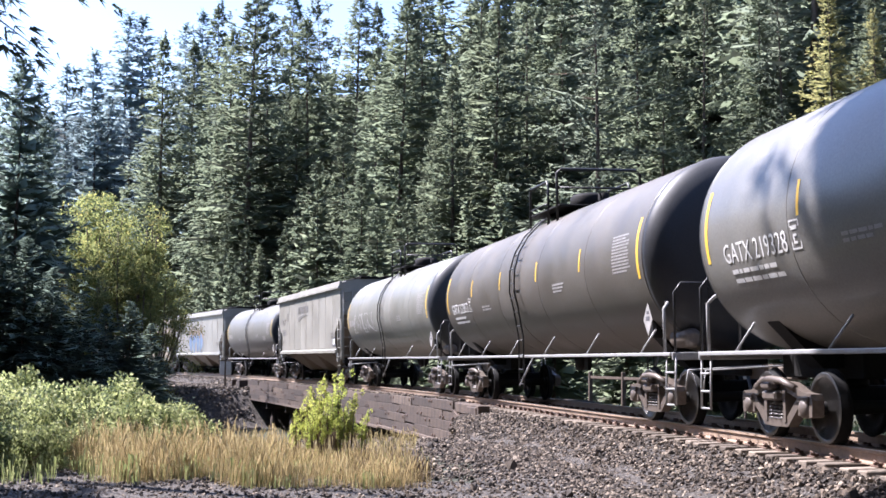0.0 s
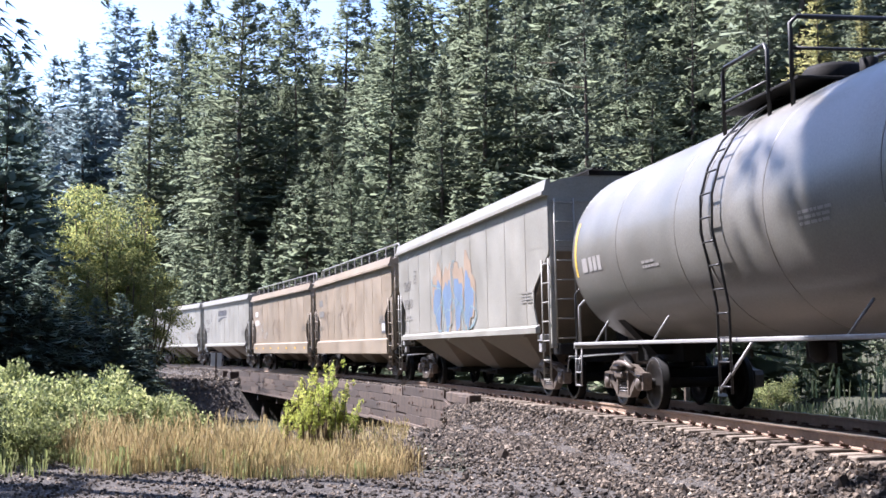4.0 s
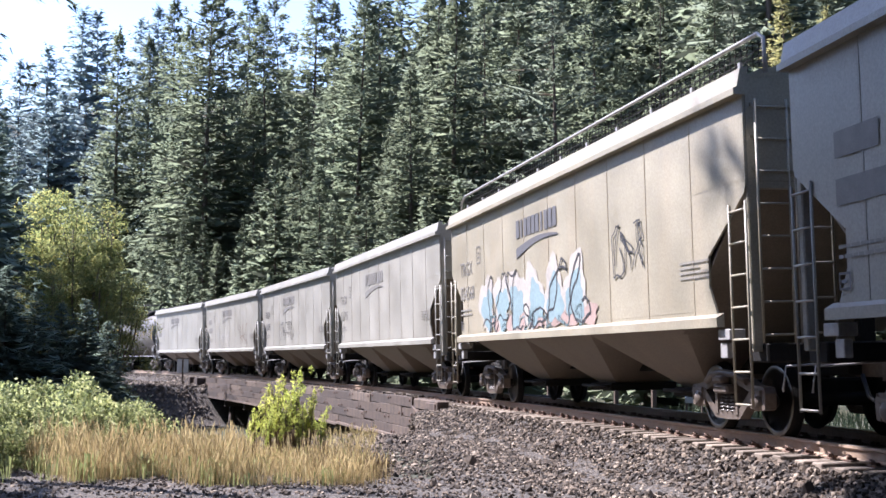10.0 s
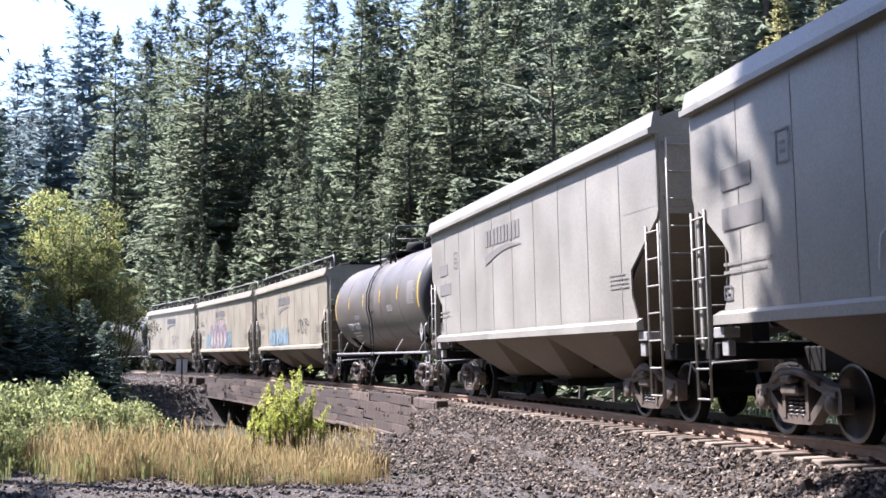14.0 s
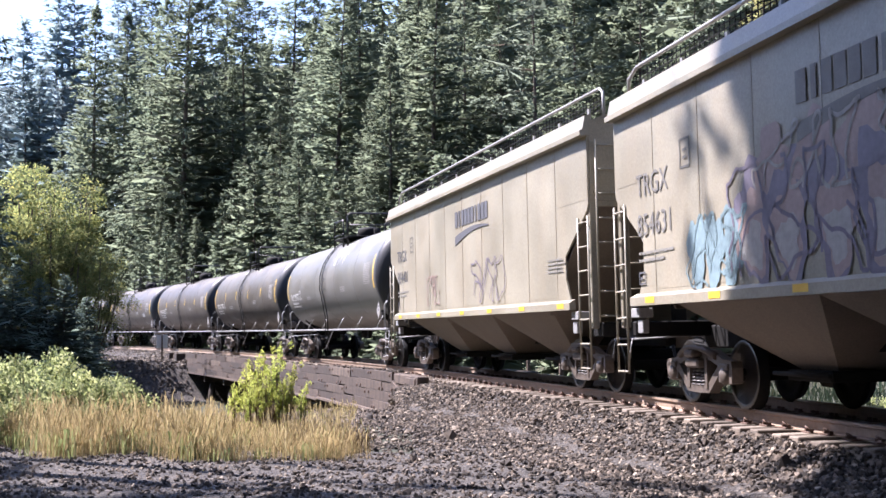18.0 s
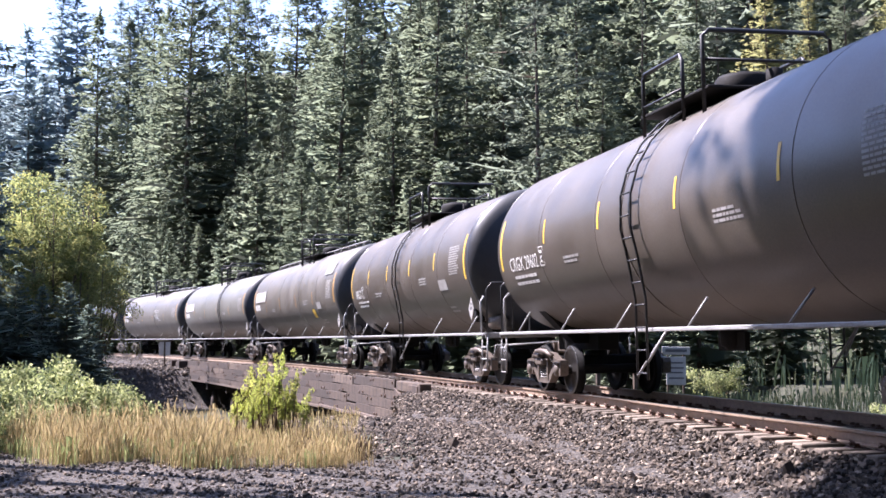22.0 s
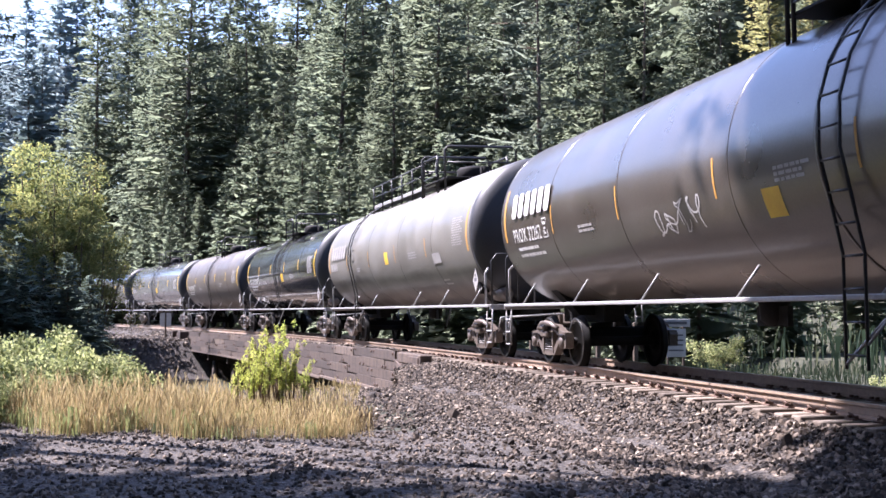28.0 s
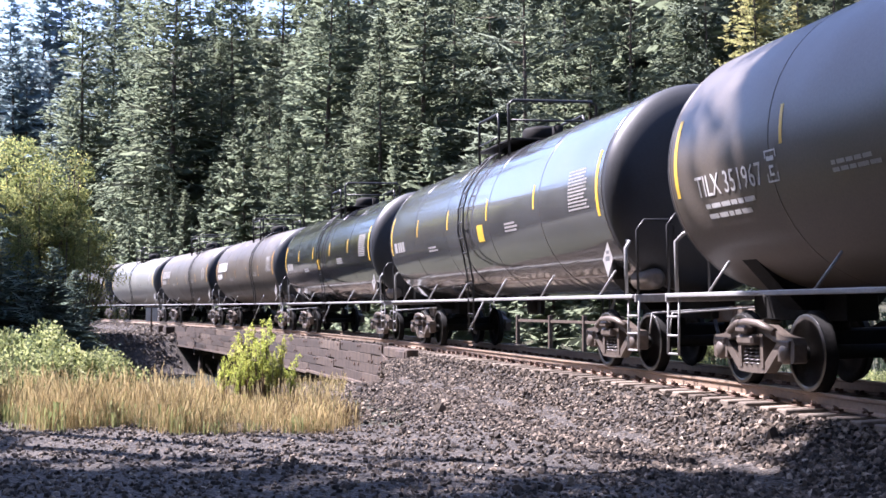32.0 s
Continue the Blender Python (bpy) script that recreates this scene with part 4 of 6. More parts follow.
    zt = ZC + R
    part("manway_dome", Shape().lathe([(zt - 0.08, 0.42), (zt + 0.30, 0.42), (zt + 0.36, 0.36), (zt + 0.40, 0.18)], 22, "z", (px - 0.35, 0, 0)), M_DARKSTEEL, car)
    part("valve_housing", Shape().lathe([(zt - 0.08, 0.16), (zt + 0.22, 0.16), (zt + 0.25, 0.05)], 12, "z", (px + 0.55, 0.1, 0)), M_DARKSTEEL, car)
    part("valve_housing", Shape().lathe([(zt - 0.08, 0.12), (zt + 0.3, 0.12), (zt + 0.33, 0.04)], 12, "z", (px - 1.1, -0.1, 0)), M_DARKSTEEL, car)
    pl, pw = 1.25 if not spec.get("long_top") else 1.9, 0.98
    part("top_platform", Shape().box((px, 0, zt + 0.01), (2 * pl, 2 * pw, 0.05), 0.012), M_DARKSTEEL, car)
    for sd in (1, -1):
        sh = Shape()
        y = sd * pw
        sh.tube([(px - 0.40, y, zt - 0.35), (px - 0.40, y, zt + 0.58), (px - 0.32, y, zt + 0.66), (px + 1.02, y, zt + 0.66), (px + 1.10, y, zt + 0.58), (px + 1.10, y, zt - 0.35)], 0.032, 6)
        sh.tube([(px - 0.40, y, zt + 0.15), (px + 1.10, y, zt + 0.15)], 0.02, 6)
        part("side_railing", sh, M_BLACKBAR, car)
    for x in ((px - 1.10, px + 1.25) if spec.get("name") else (px - 1.10,)):
        part("cross_railing", Shape().tube([(x, -pw, zt - 0.35), (x, -pw, zt + 0.75), (x, -pw + 0.1, zt + 0.84), (x, pw - 0.1, zt + 0.84), (x, pw, zt + 0.75), (x, pw, zt - 0.35)], 0.034, 6).tube([(x, -pw, zt + 0.42), (x, pw, zt + 0.42)], 0.024, 6), M_BLACKBAR, car)
    if spec.get("gangway"):
        a, b = sorted((lx, px))
        part("gangway", Shape().box(((a + b) / 2, 0.62, zt + 0.02), (b - a, 0.5, 0.05), 0.01).box(((a + b) / 2, 0.88, zt - 0.02), (b - a, 0.05, 0.10), 0.01), M_BAR, car)
        n = int((b - a) / 1.3)
        rail = Shape().tube([(a, 0.92, zt + 0.62), (b, 0.92, zt + 0.62)], 0.022, 6).tube([(a, 0.92, zt + 0.30), (b, 0.92, zt + 0.30)], 0.018, 6)
        for i in range(n + 1):
            rail.tube([(a + (b - a) * i / n, 0.92, zt - 0.25), (a + (b - a) * i / n, 0.92, zt + 0.62)], 0.022, 6)
        part("gangway_railing", rail, M_BLACKBAR, car)
    if spec.get("long_top"):
        sh = Shape()
        for sd in (1, -1):
            sh.box((0, sd * 0.34, zt + 0.09), (2 * hb - 0.6, 0.20, 0.04), 0.01)
            for i in range(15):
                sh.box((-hb + 0.5 + i * (2 * hb - 1) / 14, sd * 0.34, zt + 0.03), (0.06, 0.24, 0.10))
        part("top_walkway", sh, M_BAR, car)
    part("insulation_band", Shape().lathe([(lx + 0.42 - 0.03, R + 0.001), (lx + 0.42 - 0.03, R + 0.007), (lx + 0.42 + 0.03, R + 0.007), (lx + 0.42 + 0.03, R + 0.001)], 48, "x", (0, 0, ZC)), body, car)
    part("bottom_outlet", Shape().lathe([(ZC - R + 0.05, 0.22), (ZC - R - 0.25, 0.2), (ZC - R - 0.33, 0.1)], 12, "z", (0.3, 0, 0)).box((0.3, 0, ZC - R - 0.2), (0.9, 0.08, 0.28)), M_DARKSTEEL, car)
    # brake gear at the end that leads
    x = -(L / 2 - 1.25)
    part("air_reservoir", Shape().tube([(x + 0.35, 0.95, 1.43), (x + 0.3, 0.95, 1.43), (x - 0.3, 0.95, 1.43), (x - 0.35, 0.95, 1.43)], [0.08, 0.16, 0.16, 0.08], 14), M_DUSTSTEEL, car)
    part("brake_valve", Shape().box((x + 0.72, 1.16, 1.62), (0.26, 0.22, 0.34), 0.04).box((x + 0.75, 1.2, 1.86), (0.14, 0.14, 0.2), 0.03), M_DARKSTEEL, car)
    part("brake_wheel", Shape().tube([(-(L / 2 - 0.95), 0.55 + 0.28 * math.cos(i * math.tau / 16), 2.3 + 0.28 * math.sin(i * math.tau / 16)) for i in range(17)], 0.02, 5).tube([(-(L / 2 - 0.95), 0.27, 2.3), (-(L / 2 - 0.95), 0.83, 2.3)], 0.015, 5).tube([(-(L / 2 - 0.95), 0.55, 2.02), (-(L / 2 - 0.95), 0.55, 2.58)], 0.015, 5), M_DARKSTEEL, car)
    plc = part("placard", Shape().prism([(0, -0.27), (0.2, 0), (0, 0.27), (-0.2, 0)], -0.004, 0.004, "xy"), M_FADED, car, "white diamond hazard placard", at=side_m(-hb + 0.25, 1.75, 1.49))
    part("placard_print", bars([(-0.08, -0.02, 0.16, 0.07), (-0.05, 0.09, 0.10, 0.05)], 0.004), M_INK, plc, at=Matrix.Translation((0, 0, 0.006)), kind="stuff")
    # markings
    mark = spec.get("mark", M_WHITE)
    if spec.get("text"):
        tx, ta = spec.get("text_at", (0.8, -10))
        me = letters(spec["text"], 0.38).copy()
        flat = Shape()
        flat.v = [(v.co.x * 0.9, v.co.y, v.co.z) for v in me.vertices]
        for v, co in zip(me.vertices, on_tank(flat, hb - tx, ta, R, 0.006, -0.16).v):
            v.co = co
        me.materials.clear()
        me.materials.append(mark)
        part("lettering", me, None, car, "stencilled car number")
        part("small_print", on_tank(text_lines(1.5, 2, 0.06, rng, 2.2), hb - tx - 0.15, ta - 11, R, 0.006), mark, car, kind="stuff")
        if "text_at" not in spec:
            bx = hb - tx - (max(hb - tx - v[0] for v in flat.v) + 0.12)
            part("class_box", on_tank(bars([(0, 0, 0.26, 0.02), (0, 0.34, 0.26, 0.02), (0, 0, 0.02, 0.36), (0.24, 0, 0.02, 0.36), (0.05, 0.24, 0.16, 0.05), (0.08, 0.07, 0.10, 0.03), (0.08, 0.07, 0.03, 0.12), (0.08, 0.16, 0.10, 0.03)]), bx, ta, R, 0.006, -0.16), mark, car, kind="stuff")
    else:
        part("number_bar", on_tank(bars([(0, 0, 0.32, 0.26), (0.42, 0, 0.2, 0.26), (0.68, 0, 0.2, 0.26), (0.94, 0, 0.2, 0.26)]), hb - 0.6, -12, R, 0.009), spec.get("mark", M_FADED), car, kind="stuff")
    if spec.get("name"):
        sh = Shape()
        for i in range(6):
            x = 0.42 * i
            sh.prism([(x + 0.05, 0), (x + 0.25, 0), (x + 0.30, 0.07), (x + 0.30, 0.40), (x + 0.25, 0.46), (x + 0.05, 0.46), (x, 0.40), (x, 0.07)], -0.002, 0.002, "xy")
        part("trade_mark", on_tank(sh, hb - 0.9, 9, R, 0.034, -0.25), mark, car, "row of plain pale blocks", kind="stuff")
    part("data_panel", on_tank(text_lines(0.9, 12, 0.03, rng, 1.9), -hb + 1.5, 2, R, 0.004, 0.33), M_FADED, car, kind="stuff")
    part("small_print", on_tank(text_lines(0.8, 3, 0.04, rng), -hb * 0.35, -8, R), M_FADED, car, kind="stuff")
    part("small_print", on_tank(text_lines(0.8, 2, 0.045, rng), hb * 0.45, -14, R), M_FADED, car, kind="stuff")
    if spec.get("square"):
        q = spec.get("square_at", -10)
        part("yellow_panel", arc_strip(spec["square"] * hb - 0.27, q - 6, q + 6, R, 0.42), M_YELLOW, car, "yellow square panel")
    if spec.get("patch") and spec.get("long_top"):
        part("painted_patch", on_tank(bars([(0, 0, 1.25, 0.45)]), -hb + 2.0, 22, R, 0.034), M_GHOST, car, "grey painted-over patch")
    if spec.get("patch"):
        part("pale_panel", on_tank(bars([(0, 0, 0.7, 0.26)]), -hb * 0.62, -20, R, 0.009), M_FADED, car)
        for dz, w in ((-0.5, 0.5), (-0.62, 0.6)):
            part("pale_bar", on_tank(bars([(0.1, dz, w, 0.05)]), -hb * 0.62, -20, R, 0.006), M_FADED, car)
    if spec.get("spray"):
        col, fills, u, w, h, q = spec["spray"]
        scrawl(car, None, w, h, max(4, int(w * 1.8)), spec["seed"], col, fills, 0.03, (u * hb + 1.0, q, R))
    return car


# ---------------------------------------------------------------- covered hopper
def hopper_car(spec, L):
    body = spec["body"]
    deep = spec.get("deep")
    rng = np.random.default_rng(spec["seed"])
    car = tagged(new("hopper_car"), spec["label"], "hopper car", group="cars of the freight train")
    W, ze, zb = 1.60, 4.06 if deep else 4.30, 1.50
    x1, x2, x3 = L / 2 - 0.62, L / 2 - 1.75, L / 2 - 1.5
    side = [(x1, ze), (x1, 3.15), (x1 - 0.05, 3.05), (x2, 2.35), (x2, 1.95), (x3 - 0.05, 1.6), (x3, zb)]
    out = side + [(-x, z) for x, z in reversed(side)]
    for sd in (1, -1):
        part("side_wall", Shape().prism(out[::sd], sd * W, sd * (W - 0.03)), body, car)
        n = 10
        for i in range(1, n):
            x = -x1 + 2 * x1 * i / n
            lo = zb if abs(x) < x2 - 0.1 else 2.5
            part("side_seam", kept(("seam", lo, body.name, sd), lambda: Shape().box((0, sd * (W + 0.003), (ze + lo) / 2), (0.035, 0.008, ze - lo - 0.06)).mesh("side_seam", body)), None, car, at=Matrix.Translation((x, 0, 0)))
        part("eave_rail", Shape().prism([(sd * (W - 0.03), ze - 0.03), (sd * (W + 0.13), ze - 0.03), (sd * (W + 0.13), ze + 0.05), (sd * (W + 0.08), ze + 0.07), (sd * (W + 0.03), ze + 0.30), (sd * (W - 0.08), ze + 0.33)][::sd], -x1 - 0.04, x1 + 0.04, "yz"), body, car)
        if deep:
            part("side_sill", Shape().prism([(sd * W, 1.52), (sd * (W + 0.07), 1.48), (sd * (W + 0.07), 0.98), (sd * (W - 0.02), 0.95)][::sd], -x3 - 0.3, x3 + 0.3, "yz"), body, car)
        else:
            part("side_sill", Shape().prism([(sd * (W - 0.02), zb + 0.10), (sd * (W + 0.09), zb + 0.04), (sd * (W + 0.09), zb - 0.08), (sd * (W - 0.02), zb - 0.08)][::sd], -x3 - 0.12, x3 + 0.12, "yz"), body, car)
    # pressed panels between the seams of the viewer's side
    for i in range(10):
        a, b = -x1 + 2 * x1 * i / 10 + 0.03, -x1 + 2 * x1 * (i + 1) / 10 - 0.03
        lo = zb + 0.14 if max(abs(a), abs(b)) < x2 else 3.22
        swell, tilt = rng.uniform(0.003, 0.010), rng.normal(0, 0.003)
        rows_ = [(lo + (ze - 0.06 - lo) * j / 6) for j in range(7)]
        vs = [(a + (b - a) * k / 8, W + 0.0025 + (swell + tilt * (k / 4 - 1)) * math.sin(math.pi * k / 8) * math.sin(math.pi * (0.06 + 0.88 * j / 6)), z) for j, z in enumerate(rows_) for k in range(9)]
        part("side_panel", Shape().add(vs, [(j * 9 + k, j * 9 + k + 1, j * 9 + k + 10, j * 9 + k + 9) for j in range(6) for k in range(8)], True), body, car)
    # roof and ends
    arch = [(-W, ze + 0.20), (-1.3, ze + 0.32), (-0.8, ze + 0.39), (0, ze + 0.42), (0.8, ze + 0.39), (1.3, ze + 0.32), (W, ze + 0.20)]
    part("roof", Shape().prism(arch, -x1, x1, "yz"), body, car)
    for i in range(9):
        x = -x1 + 2 * x1 * (i + 0.5) / 9
        part("roof_rib", kept(("rib", body.name), lambda: Shape().prism([(a * 1.002, b + 0.012) for a, b in arch[1:-1]] + [(0, ze + 0.3)], -0.02, 0.02, "yz").mesh("roof_rib", body)), None, car, at=Matrix.Translation((x, 0, 0)))
    for i in range(3):
        x = -x1 * 0.62 + i * x1 * 0.62
        part("hatch", kept("hatch", lambda: Shape().box((0, 0, ze + 0.46), (3.6, 0.55, 0.09), 0.03).mesh("hatch", M_DUSTSTEEL)), None, car, at=Matrix.Translation((x, 0, 0)))
    board = Shape()
    for y in (-0.62, -0.52, -0.42, 0.42, 0.52, 0.62):
        board.box((0, y, ze + 0.52), (2 * x1 + 0.5, 0.07, 0.035))
    for i in range(12):
        board.box((-x1 + 2 * x1 * i / 11, 0, ze + 0.45), (0.05, 1.35, 0.10))
    part("running_board", board, M_DARKSTEEL, car)
    if spec.get("rails"):
        for sd in (1, -1):
            y = sd * 1.30
            part("roof_rail", Shape().tube([(-x1 - 0.08, y, ze + 0.25), (-x1 - 0.04, y, ze + 0.70), (-x1 + 0.1, y, ze + 0.78), (x1 - 0.3, y, ze + 0.78), (x1 + 0.05, y, ze + 0.66), (x1 + 0.1, y, ze + 0.30)], 0.03, 6), M_BAR, car)
            for i in range(11):
                x = -x1 + 0.6 + (2 * x1 - 1.2) * i / 10
                part("rail_post", kept("rail_post%d" % sd, lambda: Shape().box((0, sd * 1.30, ze + 0.54), (0.07, 0.04, 0.46)).mesh("rail_post", M_BAR)), None, car, at=Matrix.Translation((x, 0, 0)))
        mesh = Shape()
        k = int(2 * x1 / 0.16)
        for i in range(k):
            x = -x1 + 2 * x1 * i / k
            mesh.box((x, 1.26, ze + 0.55), (0.014, 0.012, 0.34))
        for zz in (0.44, 0.52, 0.60, 0.68):
            mesh.box((0, 1.26, ze + zz), (2 * x1, 0.012, 0.012))
        part("rail_mesh", mesh, M_DARKSTEEL, car)
    for sg in (1, -1):
        part("end_wall", Shape().box((sg * (x1 - 0.03), 0, (ze + 3.33) / 2), (0.05, 2 * W - 0.07, ze - 2.87), 0.01), body, car)
        for zz in (3.35, 3.75, 4.15):
            part("end_rib", Shape().box((sg * (x1 + 0.01), 0, zz), (0.04, 2 * W - 0.2, 0.035)), body, car)
        part("slope_sheet", Shape().prism([(sg * x1, 3.2), (sg * (x1 - 0.05), 3.2), (sg * (x2 - 1.05), 1.35), (sg * (x2 - 1.0), 1.35)][::sg], -W + 0.05, W - 0.05), P_UNDER, car)
        part("end_sill", Shape().box((sg * (L / 2 - 0.72), 0, 1.08), (0.45, 2.9, 0.24), 0.02).box((sg * (L / 2 - 1.6), 0, 0.95), (1.8, 0.5, 0.34), 0.02), M_DARKSTEEL, car)
        part("center_post", Shape().box((sg * (x1 - 0.1), 0, 2.1), (0.14, 0.22, 2.1), 0.01), M_DARKSTEEL, car)
        for sd in (1, -1):
            part("corner_post", Shape().box((sg * (x1 - 0.06), sd * (W - 0.10), 2.65), (0.12, 0.14, 3.1), 0.015), body, car)
            lad = Shape()
            for dx in (0.0, -0.46):
                lad.tube([(sg * (x1 + 0.02 + dx), sd * (W + 0.02), 0.42), (sg * (x1 + 0.02 + dx), sd * (W + 0.02), 2.95)], 0.018, 5)
            for i in range(7):
                lad.tube([(sg * (x1 + 0.02), sd * (W + 0.02), 0.45 + 0.4 * i), (sg * (x1 - 0.44), sd * (W + 0.02), 0.45 + 0.4 * i)], 0.016, 5)
            part("side_ladder", lad, body, car)
            lad = Shape()
            for dy in (0.0, 0.42):
                lad.tube([(sg * (x1 + 0.14), sd * (W - 0.1 - dy), 1.2), (sg * (x1 + 0.14), sd * (W - 0.1 - dy), ze - 0.1)], 0.018, 5)
            for i in range(8):
                lad.tube([(sg * (x1 + 0.14), sd * (W - 0.1), 1.3 + 0.4 * i), (sg * (x1 + 0.14), sd * (W - 0.52), 1.3 + 0.4 * i)], 0.015, 5)
            part("end_ladder", lad, body, car)
            part("jack_pad", Shape().box((sg * (x3 + 0.15), sd * 1.5, 1.32), (0.34, 0.22, 0.14), 0.01).box((sg * (x3 + 0.05), sd * 1.52, 1.12), (0.2, 0.1, 0.2), 0.01), M_BAR, car)
        coupler(car, sg * L / 2, sg)
        truck(car, sg * (L / 2 - 2.4))
    # discharge hoppers
    span = (x2 - 1.0) * 2
    for i in range(3):
        c = -span / 2 + span * (i + 0.5) / 3
        h = span / 6
        yb = 1.52 if not deep else 1.45
        v = [(c - h, -yb, 1.42), (c + h, -yb, 1.42), (c + h, yb, 1.42), (c - h, yb, 1.42), (c - 0.45, -0.5, 0.55), (c + 0.45, -0.5, 0.55), (c + 0.45, 0.5, 0.55), (c - 0.45, 0.5, 0.55)]
        part("discharge_hopper", Shape().add(v, [(0, 1, 5, 4), (1, 2, 6, 5), (2, 3, 7, 6), (3, 0, 4, 7), (4, 5, 6, 7), (3, 2, 1, 0)]), P_UNDER, car)
        part("outlet_gate", Shape().box((c, 0, 0.48), (1.1, 1.3, 0.14), 0.02).tube([(c - 0.7, 0.75, 0.5), (c + 0.7, 0.75, 0.5)], 0.03, 6), M_DARKSTEEL, car)
    part("center_sill", Shape().box((0, 0, 0.92), (L - 2.4, 0.42, 0.3), 0.02), M_DARKSTEEL, car)
    # markings on the viewer's side
    y = W + 0.017
    ink = spec.get("mark", M_INK)
    if spec.get("text"):
        top, low = spec["text"]
        put_letters(car, top, 0.46, side_m(x1 - 0.95, 3.0, y), ink)
        put_letters(car, low, 0.46, side_m(x1 - 0.95, 2.42, y), ink)
    else:
        part("number_bar", bars([(0, 0.5, 0.9, 0.28), (0, 0, 1.2, 0.28)]), spec.get("faint", M_MUTED), car, at=side_m(x1 - 1.0, 2.6, y), kind="stuff")
    part("small_print", text_lines(1.3, 2, 0.04, rng, 2.6), M_GHOST, car, at=side_m(x1 - 1.0, 2.15, y), kind="stuff")
    part("small_print", text_lines(0.9, 4, 0.03, rng, 2.3), M_GHOST, car, at=side_m(-x2 + 0.9, 2.3, y), kind="stuff")
    part("small_print", bars([(0, 0, 0.34, 0.03), (0, 0.37, 0.34, 0.03), (0, 0, 0.03, 0.4), (0.31, 0, 0.03, 0.4), (0.1, 0.12, 0.14, 0.04), (0.1, 0.22, 0.14, 0.04)]), M_MUTED, car, at=side_m(x1 - 2.6, 3.2, y), kind="stuff")
    part("consolidated_stencil", bars([(0, 0, 0.24, 0.025), (0, 0.16, 0.24, 0.025), (0, 0, 0.025, 0.185), (0.215, 0, 0.025, 0.185), (0.05, 0.07, 0.1, 0.04)]), M_INK, car, "small dark stencil frame", at=side_m(x3 - 0.1, zb + 0.22, y), kind="stuff")
    if spec.get("name"):
        nm = spec["name"]
        u = spec.get("name_x", 0.07)
        part("trade_mark", word_blocks(10, 0.36, 0.235, 0.0, 1.16), nm, car, "row of plain blocks", at=side_m(u * L + 0.9, 3.46, y), kind="stuff")
        part("name_swoosh", swoosh(2.75, 0.20, 0.0), nm, car, "curved painted band", at=side_m(u * L + 0.9, 3.25, y + 0.002))
    if spec.get("yellow"):
        for x in np.linspace(-x3 + 0.5, x3 - 0.5, 7):
            part("reflector", bars([(0, 0, 0.34, 0.09)]), M_YELLOW, car, at=side_m(x, zb - 0.05 if not deep else 1.2, W + (0.094 if not deep else 0.076)))
    if spec.get("panel"):
        part("test_panel", bars([(0, 0, 0.75, 0.55)]), M_INK, car, at=side_m(-x1 * 0.80, 1.72, y) @ Matrix.Scale(0.75, 4))
        part("small_print", bars([(0.08, 0.1, 0.26, 0.35), (0.4, 0.1, 0.26, 0.35)]), M_WHITE, car, at=side_m(-x1 * 0.80, 1.72, y + 0.004) @ Matrix.Scale(0.75, 4), kind="stuff")
    for u, w, h, z, n, line, fills in spec.get("spray", ()):
        scrawl(car, side_m(u * L, z, y + 0.002), w, h, n, spec["seed"] + int(100 * abs(u)) + int(10 * z), line, fills, 0.034 if not fills else 0.045)
    return car


# ---------------------------------------------------------------- the train, first car to last
GAPS = [19.30, 38.05, 55.17, 72.25, 88.79, 106.75, 123.5, 140.84, 156.74, 173.58, 191.09, 207.55, 224.19, 240.46, 257.14, 271.9, 289.42, 306.65, 323.80, 341.75, 360.05, 377.83, 394.21, 413.95, 433.69, 454.25, 474.05, 494.55, 512.5, 530.1, 548.4, 565.38, 582.07, 598.64, 615.23, 631.82, 648.40]
GAPS = [GAPS[0] - 18.0] + GAPS


def T(body, label, **k):
    return dict(kind="tank", body=body, label=label, **k)


def H(body, label, **k):
    return dict(kind="hopper", body=body, label=label, **k)


